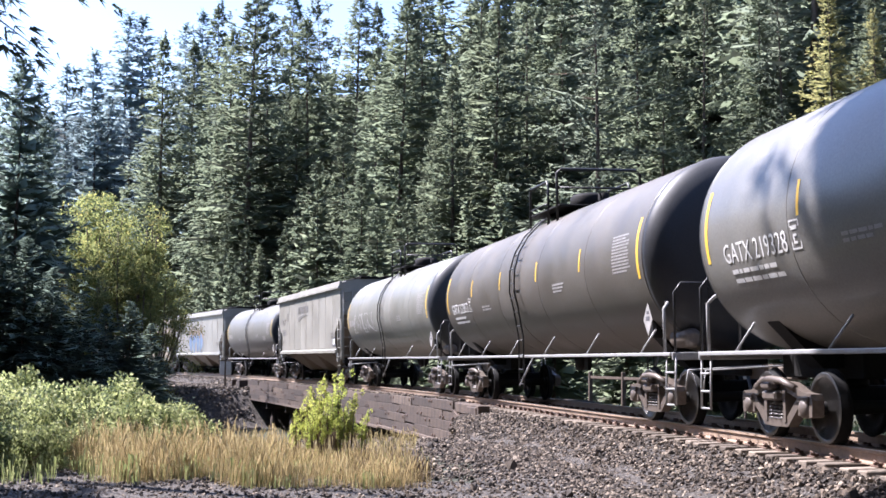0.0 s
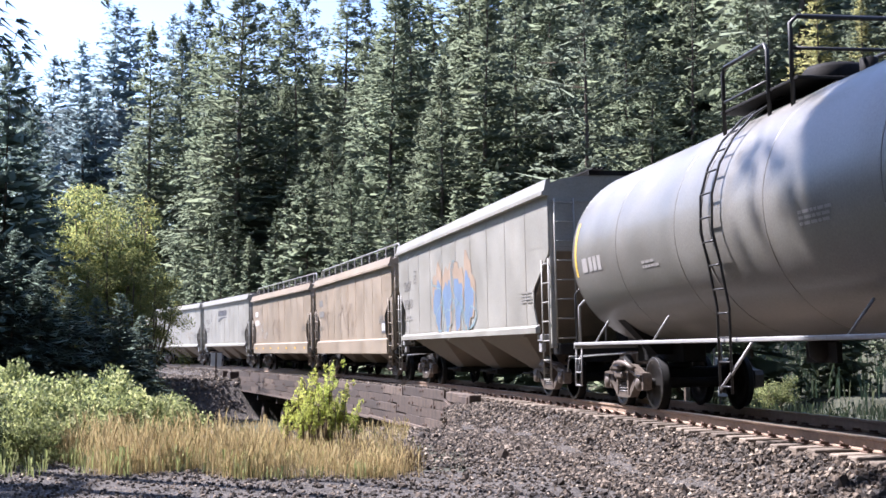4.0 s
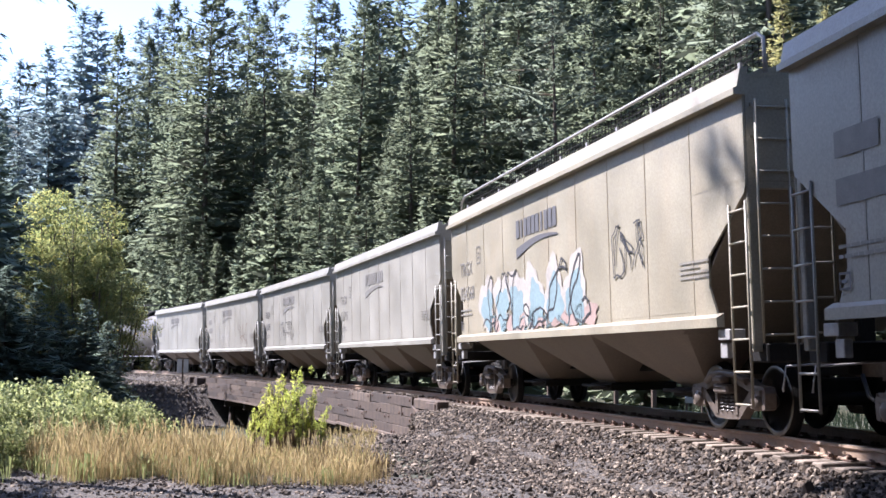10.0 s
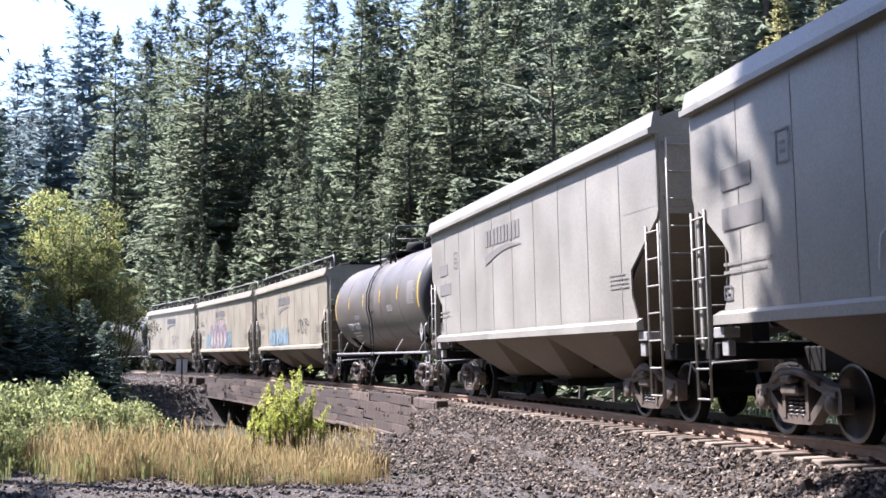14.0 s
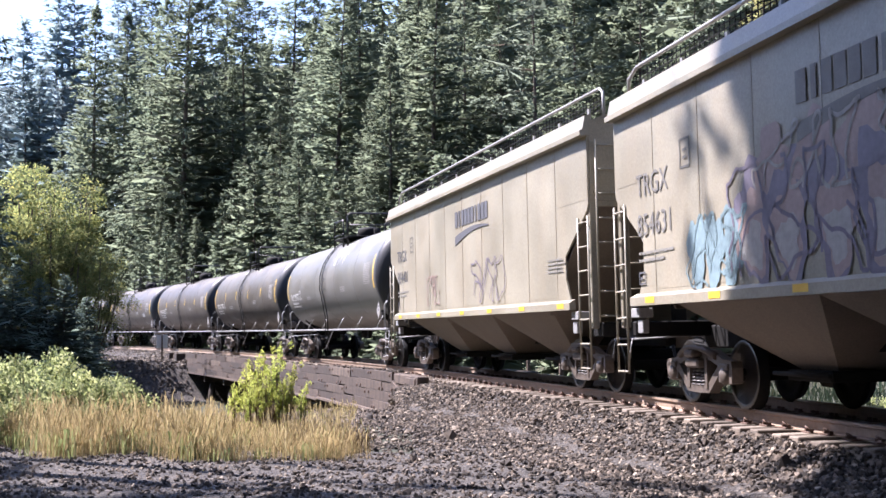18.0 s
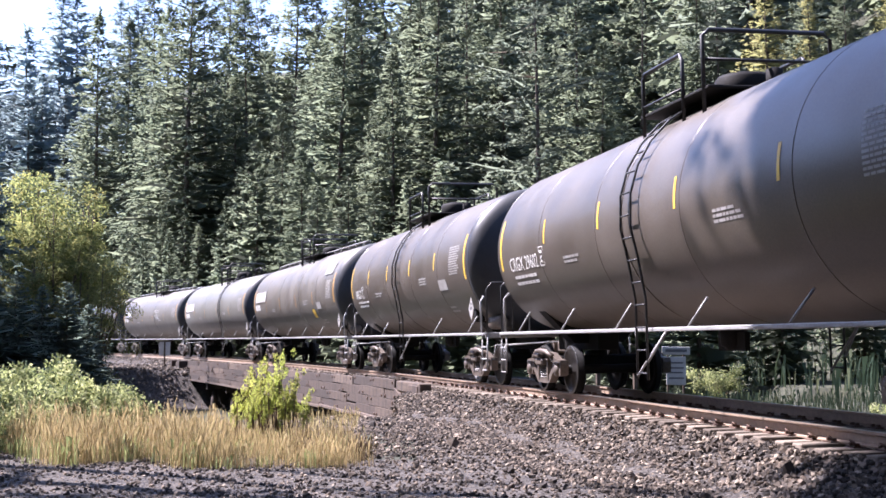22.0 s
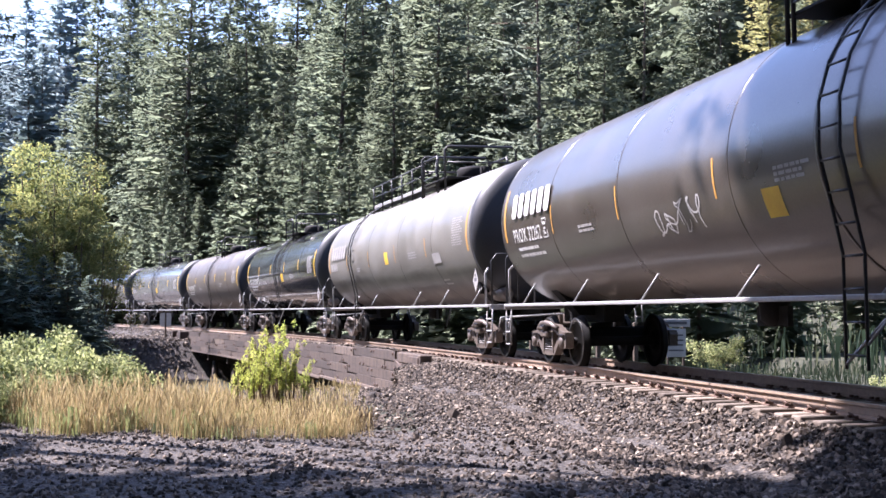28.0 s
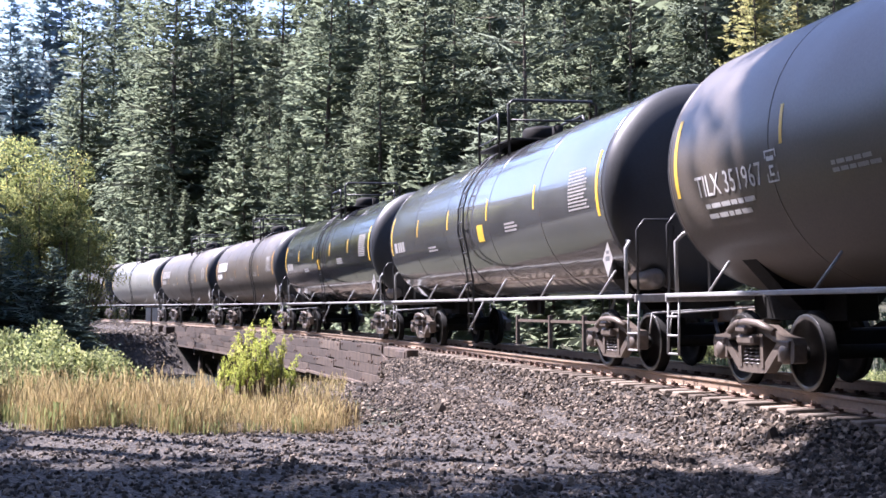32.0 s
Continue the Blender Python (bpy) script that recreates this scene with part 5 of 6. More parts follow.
TRAIN = [
    T(P_GREY, "grey tank car with white car number and yellow reflectors", text="GATX 219328"),
    T(P_BROWN, "dusty brown tank car with yellow reflectors", text="GATX 222032"),
    T(P_PALE, "pale grey streaked tank car with yellow end stripes", few=True, spray=("white", (), 0.66, 4.4, 0.75, -22), mark=M_FADED),
    H(P_HOPPER2, "grey covered hopper car with faded trade blocks", name=M_MUTED, text=("TRGX", "856843"), mark=M_MUTED, panel=True),
    T(P_GREY, "dull grey-brown tank car with black ladder", few=True, mark=M_FADED, patch=True),
    H(P_HOPPER, "grey covered hopper car with blue spray paint", text=("TRGX", "855043"), mark=M_MUTED, spray=((0.16, 5.0, 1.9, 1.62, 4, "aqua", ("orange", "blue")),)),
    H(P_TAN, "tan covered hopper car with outline spray paint and roof rails", deep=True, rails=True, panel=True, spray=((0.12, 3.6, 1.25, 1.75, 4, "brown", ()), (0.36, 2.0, 1.1, 1.7, 3, "brown", ()))),
    H(P_TAN, "pale tan covered hopper car with grey spray paint", deep=True, rails=True, yellow=True, spray=((0.10, 2.6, 1.0, 1.8, 4, "brown", ()), (0.35, 2.8, 0.9, 1.8, 4, "white", ())), faint=M_WHITE),
    H(P_HOPPER, "grey covered hopper car with dark trade blocks", name=M_INK, text=("TRGX", "855771"), mark=M_MUTED),
    H(P_HOPPER2, "streaked grey covered hopper car with pink spray traces", name=M_MUTED, mark=M_MUTED, spray=((0.30, 4.5, 0.45, 1.7, 6, "pink", ()), (-0.2, 2.0, 0.7, 1.8, 3, "orange", ()))),
    H(P_CREAM, "cream covered hopper car with colourful spray paint", rails=True, name=M_INK, text=("TRGX", "854568"), mark=M_MUTED, spray=((0.30, 7.4, 1.2, 1.62, 6, "black", ("pale", "aqua")), (0.24, 6.8, 0.35, 1.6, 7, "aqua", ("pink",)), (-0.20, 1.2, 0.8, 2.3, 3, "black", ()))),
    H(P_HOPPER2, "dusty grey covered hopper car", name=M_MUTED, text=("TRGX", "854715"), mark=M_MUTED),
    H(P_HOPPER, "light grey covered hopper car with black spray paint", name=M_MUTED, text=("TRGX", "855072"), spray=((0.16, 3.0, 0.8, 1.9, 5, "black", ()),)),
    H(P_HOPPER, "light grey covered hopper car with faded trade blocks", name=M_MUTED, mark=M_MUTED, spray=((-0.16, 2.2, 1.2, 1.7, 3, "brown", ()), (0.18, 2.6, 0.8, 1.65, 3, "white", ()))),
    H(P_HOPPER, "light grey covered hopper car, almost clean", name=M_MUTED, mark=M_MUTED),
    T(P_TAUPE, "short grey-brown tank car with black ladder and white number", text="EDFX 201502", text_at=(2.05, -25), r=1.6, end=0.9, mark=M_WHITE),
    H(P_CREAM, "cream covered hopper car with blue spray outline", rails=True, name=M_MUTED, text=("TRGX", "854616"), mark=M_MUTED, spray=((0.25, 4.6, 0.80, 1.58, 6, "blue", ("aqua",)), (-0.14, 2.2, 0.7, 2.0, 4, "black", ()))),
    H(P_CREAM, "cream covered hopper car with blue and violet spray paint", rails=True, name=M_MUTED, text=("TRGX", "854631"), mark=M_MUTED, yellow=True, spray=((0.30, 1.7, 0.9, 1.62, 3, "aqua", ("aqua",)), (0.22, 4.8, 1.35, 1.62, 5, "violet", ("violet", "pink", "pale")), (-0.05, 1.6, 0.9, 1.62, 3, "blue", ("aqua",)), (0.18, 3.6, 0.8, 2.5, 4, "pale", ("pink",)))),
    H(P_CREAM, "cream covered hopper car with dark trade blocks and yellow reflectors", rails=True, name=M_INK, name_x=-0.02, text=("TRGX", "854401"), yellow=True, spray=((0.20, 1.2, 0.7, 1.75, 3, "pink", ()), (-0.05, 2.4, 0.9, 1.7, 4, "violet", ()))),
    T(P_GREY, "grey tank car with orange panel and yellow end stripe", few=True, text="TILX 293735", mark=M_WHITE, spray=("white", (), -0.22, 2.4, 0.7, 22)),
    T(P_BROWN, "brown tank car with yellow reflectors", text="CRGX 29695", mark=M_WHITE),
    T(P_UMBER, "brown tank car with white print and yellow reflectors", text="CRGX 29602", mark=M_WHITE),
    T(P_UMBER, "brown tank car with pale data panel", text="69657", patch=True, mark=M_WHITE),
    T(P_TAUPE, "long brown tank car with top walkway", name=True, long_top=True, few=True, square=-0.50, square_at=-26, no_ladder=True, patch=True, mark=M_WHITE, r=1.69),
    T(P_GREY, "grey tank car with pale name blocks and black ladder", name=True, few=True, mark=M_WHITE, r=1.69),
    T(P_TAUPE, "long brown tank car with pale name blocks and sprayed lines", name=True, long_top=True, no_ladder=True, few=True, mark=M_WHITE, spray=("white", (), -0.35, 1.3, 0.6, -8), r=1.69),
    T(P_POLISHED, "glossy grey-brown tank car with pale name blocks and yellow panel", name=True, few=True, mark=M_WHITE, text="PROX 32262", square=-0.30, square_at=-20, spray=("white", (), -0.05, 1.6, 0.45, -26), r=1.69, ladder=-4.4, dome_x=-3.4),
    T(P_WHITISH, "whitish tank car with soot-brown belly and roof gangway", name=True, few=True, mark=M_FADED, r=1.69, ladder=4.5, dome_x=-3.4, gangway=True, square=-0.02, square_at=-8, patch=True),
    T(P_BLACK, "glossy black tank car with yellow panel", square=-0.1, text="CTCX 730109"),
    T(P_UMBER, "dark brown tank car with white number", text="TILX 351967"),
    T(P_SLATE, "dark grey glossy tank car with yellow panel", square=-0.1, mark=M_FADED),
    T(P_BLACK, "black tank car with yellow panel", square=0.1),
    T(P_UMBER, "brown tank car with pale blocks", name=True, few=True, mark=M_WHITE),
    T(P_BROWN, "dull brown tank car", name=True, few=True, mark=M_FADED),
    T(P_PALE, "pale grey tank car", few=True, mark=M_FADED),
    T(P_BROWN, "brown tank car behind the trees", few=True, mark=M_FADED),
    T(P_SLATE, "dark tank car behind the trees", few=True, mark=M_FADED),
]
CARS = []
for i, spec in enumerate(TRAIN):
    spec["seed"] = 100 + i
    length = GAPS[i + 1] - GAPS[i]
    car = (tank_car if spec["kind"] == "tank" else hopper_car)(spec, length - 0.10)
    CARS.append((car, GAPS[i], GAPS[i + 1]))


GONE_T = [0, 4, 8, 12, 16, 20, 24, 28, 32]
GONE = [0.25, 63.82, 127.2, 191.25, 255.25, 319.15, 383.1, 447.65, 512.6]


def car_pose(a, b, t):
    """A car between two coupling places of the train, at t seconds: its trucks ride the track's line."""
    gone = float(np.interp(t, GONE_T, GONE))
    a, b = a - gone, b - gone
    p = Vector((*rail_at(a + 2.4)[:2], 0))
    q = Vector((*rail_at(b - 2.4)[:2], 0))
    d = q - p
    m = (p + q) / 2
    return pose(m.x, m.y, 0, -math.degrees(CANT), 0, math.degrees(math.atan2(d.y, d.x)))

# ---------------------------------------------------------------- plants
def unit(v):
    return v / np.maximum(np.linalg.norm(v, axis=-1, keepdims=True), 1e-9)


def outward(v, centre=None):
    """Turn triangles (k, 3, 3) to face out of a crown; gives them and soft normals for their corners."""
    mid = v.mean(1)
    if centre is None:
        o = unit(mid * np.array([1, 1, 0]) + np.array([0, 0, 1e-3]))
        o = unit(o + np.array([0, 0, 0.45]))
    else:
        o = unit(mid - centre)
    g = unit(np.cross(v[:, 1] - v[:, 0], v[:, 2] - v[:, 0]))
    turn = (g * o).sum(1) < 0
    v = np.where(turn[:, None, None], v[:, ::-1], v)
    g = np.where(turn[:, None], -g, g)
    return v, np.repeat(unit(0.85 * o + 0.28 * g), 3, axis=0)


def soften(me, normals):
    me.polygons.foreach_set("use_smooth", np.ones(len(me.polygons), bool))
    me.normals_split_custom_set_from_vertices(normals.tolist())
    return me


def spray_mesh(name, p, d, size, material, rng, blades=4, fan=0.75, width=0.2, tilt=0.5, extra=None, sheets=None):
    """Sprays of thin pointed leaves: at p, along d, each a fan of triangles."""
    n = len(p)
    side = unit(np.cross(d, np.array([0, 0, 1.0]) + rng.normal(0, tilt, (n, 3))))
    verts, k = [], 0
    for b in range(blades):
        a = fan * (2 * (b + 0.5) / blades - 1) + rng.normal(0, 0.18, n)
        dd = unit(d * np.cos(a)[:, None] + side * np.sin(a)[:, None] + rng.normal(0, 0.12, (n, 3)))
        w = unit(np.cross(dd, rng.normal(size=(n, 3)) + 0.6 * np.cross(d, side)))
        ln = (size * rng.uniform(0.6, 1.15, n))[:, None]
        tri = np.stack([p - w * ln * width * 0.5, p + w * ln * width * 0.5, p + dd * ln], 1)
        verts.append(tri)
    v = np.concatenate(verts).reshape(-1, 3)
    if sheets is not None and len(sheets):
        v = np.concatenate([v, sheets])
    k = len(v) // 3
    if extra is not None and len(extra):
        v = np.concatenate([v, extra])
    tri, nrm = outward(v.reshape(-1, 3, 3))
    v = tri.reshape(-1, 3)
    me = soften(raw_mesh(name, v, np.arange(len(v)).reshape(-1, 3), material), nrm)
    if extra is not None:
        me.materials.append(M_BARK)
        me.polygons.foreach_set("material_index", (np.arange(len(v) // 3) >= k).astype(np.int32))
    return me


def conifer(H, r_base, base, levels, per, along, size, seed, material, droop=0.25, uneven=0.25, blades=3, top_power=0.62, width=0.45, bare=0.0, frond=0.35, hang=0.45):
    """A conifer's two meshes: trunk with its limbs, and crown of hanging sprays."""
    rng = np.random.default_rng(seed)
    trunk = Shape()
    n = 9
    lean = rng.normal(0, 0.012, 2) * H
    axis = [(lean[0] * (i / n) ** 2, lean[1] * (i / n) ** 2, H * i / n * 0.97) for i in range(n + 1)]
    rad = [0.0085 * H * (1 - 0.97 * i / n) + (0.005 * H if i == 0 else 0) for i in range(n + 1)]
    trunk.tube([(x, y, z - (0.6 if i == 0 else 0)) for i, (x, y, z) in enumerate(axis)], rad, 8)
    P, D, S, twigs, blades_ = [], [], [], [], []
    for li in range(levels):
        u = 1 - (1 - li / (levels - 1)) ** 1.3
        z = base * H + (H - base * H) * u * 0.985
        cx, cy = lean * (z / H) ** 2
        reach = r_base * ((1 - u) ** top_power * 0.96 + 0.04) * min(1.0, 0.5 + 2.6 * u)
        reach *= 1 + 0.13 * math.sin(li * 2.4 + seed)
        k = max(4, int(per * (0.45 + 0.55 * (1 - u))))
        turn = rng.uniform(0, 6.28)
        for b in range(k):
            if rng.random() < bare:
                continue
            a = turn + math.tau * b / k + rng.normal(0, 0.28)
            ln = reach * rng.uniform(1 - uneven * 1.5, 1 + uneven)
            z0 = z + rng.normal(0, 0.5) * H / levels
            rise = rng.normal(0.17, 0.21) * (0.35 + 1.3 * u) - 0.03
            dr = droop * rng.uniform(0.6, 1.3) * (1 - 0.7 * u)
            m = max(3, int(along * (0.34 + 0.78 * ln / r_base)))
            t = rng.uniform(0.06, 1.0, m) ** 0.55
            off = rng.normal(0, 0.20, m) * ln * (1.12 - t)
            rr = ln * t
            px = cx + math.cos(a) * rr - math.sin(a) * off
            py = cy + math.sin(a) * rr + math.cos(a) * off
            pz = z0 + ln * (rise * t - dr * t * t) - np.abs(off) * 0.3 + rng.normal(0, 0.4, m) * size
            P.append(np.stack([px, py, pz], -1))
            dz = rise - 2 * dr * t - hang * rng.uniform(0.2, 1.6, m) * (1 - 0.75 * u) + 0.25 * u
            d = np.stack([math.cos(a) + np.sign(off) * -math.sin(a) * 0.6, math.sin(a) + np.sign(off) * math.cos(a) * 0.6, dz + rng.normal(0, 0.25, m)], -1)
            D.append(unit(d))
            S.append(np.full(m, size) * rng.uniform(0.6, 1.25, m) * (0.62 + 0.42 * (1 - u)))
            if frond and ln > 0.28:
                ca, sa = math.cos(a), math.sin(a)
                tt = np.array([0.03, 0.36, 0.74])
                mid3 = np.stack([cx + ca * ln * tt, cy + sa * ln * tt, z0 + ln * (rise * tt - dr * tt * tt)], -1)
                wd = np.array([0.10, 0.30, 0.04]) * frond * (ln + 0.35) * rng.uniform(0.8, 1.2)
                for sg in (1, -1):
                    q_ = np.stack([-sa * wd * sg, ca * wd * sg, -wd * rng.uniform(0.6, 1.5)], -1)
                    for j in range(2):
                        A, B = mid3[j], mid3[j + 1]
                        blades_.append([A, A + q_[j], B + q_[j + 1] + rng.normal(0, 0.06, 3) * ln])
                        if j < 1:
                            blades_.append([A, B + q_[j + 1], B])
            if ln > 0.5 and b % 3 == 0:
                c3 = np.array([(cx + math.cos(a) * ln * t_, cy + math.sin(a) * ln * t_, z0 + ln * (rise * t_ - dr * t_ * t_)) for t_ in (0.0, 0.5, 0.92)])
                e = np.array((-math.sin(a) * 0.5, math.cos(a) * 0.5, 0.8)) * (0.02 + 0.010 * ln)
                twigs.append([c3[0] - e, c3[0] + e, c3[1]])
                twigs.append([c3[1] - e * 0.6, c3[1] + e * 0.6, c3[2]])
    # leading shoot
    m = 10
    P.append(np.stack([lean[0] + rng.normal(0, 0.05, m), lean[1] + rng.normal(0, 0.05, m), H * rng.uniform(0.955, 0.99, m)], -1))
    D.append(unit(np.stack([rng.normal(0, 0.35, m), rng.normal(0, 0.35, m), np.ones(m)], -1)))
    S.append(np.full(m, size * 0.8))
    crown = spray_mesh("crown", np.concatenate(P), np.concatenate(D), np.concatenate(S), material, rng, blades, width=width, extra=np.array(twigs).reshape(-1, 3), sheets=np.array(blades_).reshape(-1, 3))
    return trunk.mesh("trunk", M_BARK), crown


def broadleaf(H, r, base, leaves, leaf, seed, material, limbs=9, lobes=16, flat=1.0, lobe=(0.24, 0.42), wander=0.10):
    """A broad-leaved tree or shrub: forked stems and a crown of many leaves in uneven lobes."""
    rng = np.random.default_rng(seed)
    wood = Shape()
    stems = []
    for i in range(limbs):
        a, q = rng.uniform(0, 6.28), rng.uniform(0.25, 0.9)
        tip = np.array([math.cos(a) * r * q, math.sin(a) * r * q, H * rng.uniform(0.62, 0.95) * (1.05 - 0.25 * q)])
        fork = np.array([tip[0] * 0.12, tip[1] * 0.12, base * H * rng.uniform(0.3, 0.9)])
        mid = (fork + tip) / 2 + np.array([tip[0] * 0.12, tip[1] * 0.12, 0.05 * H]) + rng.normal(0, 0.03 * H, 3)
        wood.tube([(fork[0] * 0.3, fork[1] * 0.3, -0.15), tuple(fork), tuple(mid), tuple(tip)], [0.012 * H, 0.010 * H, 0.006 * H, 0.002 * H], 5)
        stems.append((fork, mid, tip))
    P = []
    per = leaves // lobes
    for i in range(lobes):
        f, m, t = stems[i % limbs]
        u = rng.uniform(0.08, 1.05)
        c = m + (t - m) * (u - 0.3) / 0.7 if u > 0.3 else f + (m - f) * u
        c = c + rng.normal(0, wander, 3) * r
        lr = r * rng.uniform(*lobe)
        k = int(per * rng.uniform(0.7, 1.3))
        q = unit(rng.normal(size=(k, 3))) * (rng.random((k, 1)) ** 0.42) * lr * np.array([1, 1, 0.78 * flat])
        P.append(c + q)
    P = np.concatenate(P)
    P[:, 2] = np.maximum(P[:, 2], 0.04 * H)
    n = len(P)
    d = unit(rng.normal(size=(n, 3)) + np.array([0, 0, -0.25]))
    w = unit(np.cross(d, rng.normal(size=(n, 3))))
    ln = (leaf * rng.uniform(0.6, 1.3, n))[:, None]
    v = np.stack([P, P + d * ln * 0.5 + w * ln * 0.3, P + d * ln, P + d * ln * 0.5 - w * ln * 0.3], 1).reshape(-1, 3)
    o = unit(P - np.array([0, 0, 0.35 * H]))
    quad = v.reshape(-1, 4, 3)
    g = unit(np.cross(quad[:, 1] - quad[:, 0], quad[:, 3] - quad[:, 0]))
    turn = (g * o).sum(1) < 0
    quad = np.where(turn[:, None, None], quad[:, ::-1], quad)
    g = np.where(turn[:, None], -g, g)
    crown = soften(raw_mesh("crown", quad.reshape(-1, 3), np.arange(len(v)).reshape(-1, 4), material), np.repeat(unit(0.6 * o + 0.6 * g), 4, axis=0))
    return wood.mesh("wood", M_STEM if H < 4 else M_BARK), crown


def plant(name, meshes, label, category, group, m, names=("trunk", "crown")):
    ob = tagged(new(name), label, category, group)
    for nm, me in zip(names, meshes):
        part(nm, me, None, ob)
    ob.matrix_basis = m
    return ob


FIR = [conifer(30, 5.0, 0.03, 66, 9, 25, 0.42, 1, M_NEEDLE, 0.34, 0.26, top_power=0.76, frond=0.20), conifer(30, 4.6, 0.04, 64, 9, 25, 0.42, 2, M_NEEDLE, 0.36, 0.30, top_power=0.82, frond=0.20), conifer(30, 5.0, 0.03, 62, 9, 26, 0.42, 14, M_NEEDLE, 0.26, 0.34, top_power=0.7, frond=0.20)]
PINE = [conifer(30, 4.9, 0.14, 42, 8, 34, 0.44, 3, M_NEEDLE_DARK, 0.10, 0.46, top_power=0.55, bare=0.16, frond=0.08, hang=0.05), conifer(30, 4.7, 0.12, 44, 8, 33, 0.44, 4, M_NEEDLE, 0.16, 0.42, top_power=0.6, bare=0.12, frond=0.08, hang=0.1)]
YOUNG = [conifer(13, 2.9, 0.02, 38, 8, 9, 0.36, 5, M_NEEDLE, 0.30, 0.26, top_power=0.85, frond=0.42), conifer(13, 2.6, 0.02, 38, 8, 9, 0.36, 6, M_NEEDLE, 0.32, 0.30, top_power=0.9, frond=0.42)]
DARK = [conifer(16, 3.9, 0.02, 44, 9, 13, 0.40, 7, M_NEEDLE_TEAL, 0.28, 0.30, top_power=0.75, frond=0.42)]
MID = [conifer(30, 4.8, 0.05, 40, 7, 8, 0.72, 8, M_NEEDLE, 0.34, 0.32, top_power=0.74, frond=0.5), conifer(30, 4.4, 0.06, 40, 7, 8, 0.72, 9, M_NEEDLE, 0.36, 0.36, top_power=0.8, frond=0.5), conifer(30, 4.9, 0.10, 34, 7, 9, 0.72, 10, M_NEEDLE_DARK, 0.18, 0.42, top_power=0.6, bare=0.08, frond=0.42, hang=0.2)]
BLUE = [conifer(30, 4.7, 0.05, 42, 7, 9, 0.66, 71, M_NEEDLE_HAZE, 0.32, 0.32, top_power=0.72, frond=0.5), conifer(30, 4.4, 0.06, 42, 7, 9, 0.66, 72, M_NEEDLE_HAZE, 0.30, 0.38, top_power=0.66, frond=0.5)]
SHADER = [conifer(30, 4.7, 0.50, 28, 9, 17, 0.8, 12, M_NEEDLE_DARK, 0.14, 0.45, top_power=0.5, width=0.4, bare=0.55, frond=0.5), conifer(30, 4.7, 0.52, 26, 9, 17, 0.8, 15, M_NEEDLE_DARK, 0.10, 0.5, top_power=0.5, width=0.4, bare=0.55, frond=0.5), conifer(30, 4.7, 0.69, 24, 10, 30, 0.8, 16, M_NEEDLE_DARK, 0.10, 0.45, top_power=0.5, width=0.6, bare=0.10, frond=1.0)]
BACK = [conifer(30, 4.8, 0.03, 20, 7, 3, 2.2, 44, M_NEEDLE_DEEP, 0.34, 0.38, 2, width=0.6, frond=0.9)]
LARCH = [conifer(30, 4.4, 0.10, 46, 8, 17, 0.55, 61, M_LARCH, 0.2, 0.40, top_power=0.68, bare=0.10, frond=0.25, hang=0.2)]
KINDS = {"larch": (LARCH, 30.0, "larch turning yellow on the hillside"), "fir": (FIR, 30.0, "tall green fir tree on the hillside"), "pine": (PINE, 30.0, "tall pine with open dark boughs"), "young": (YOUNG, 13.0, "young fir tree with boughs to the ground"), "dark": (DARK, 16.0, "dense dark fir in shade"), "mid": (MID, 30.0, "fir tree further up the hillside"), "back": (BACK, 30.0, "unseen fir added round the clearing to block light"), "blue": (BLUE, 30.0, "far ridge conifer tinted blue-green for haze")}
rng = np.random.default_rng(21)


def grow(kind, x, y, top, wide=1.0, pick=None):
    """A conifer at x, y whose tip stands at the height top."""
    protos, h0, label = KINDS[kind]
    z = float(ground_z(np.array([x]), np.array([y]))[0])
    k = max(0.2, (top - z) / h0)
    i = int(rng.integers(len(protos))) if pick is None else pick
    m = Matrix.Translation((x, y, z)) @ pose(0, 0, 0, 0, 0, rng.uniform(0, 360)) @ Matrix.Diagonal((k * wide, k * wide, k, 1))
    return plant("conifer", protos[i], label, "tree", "conifers of the hillside", m)


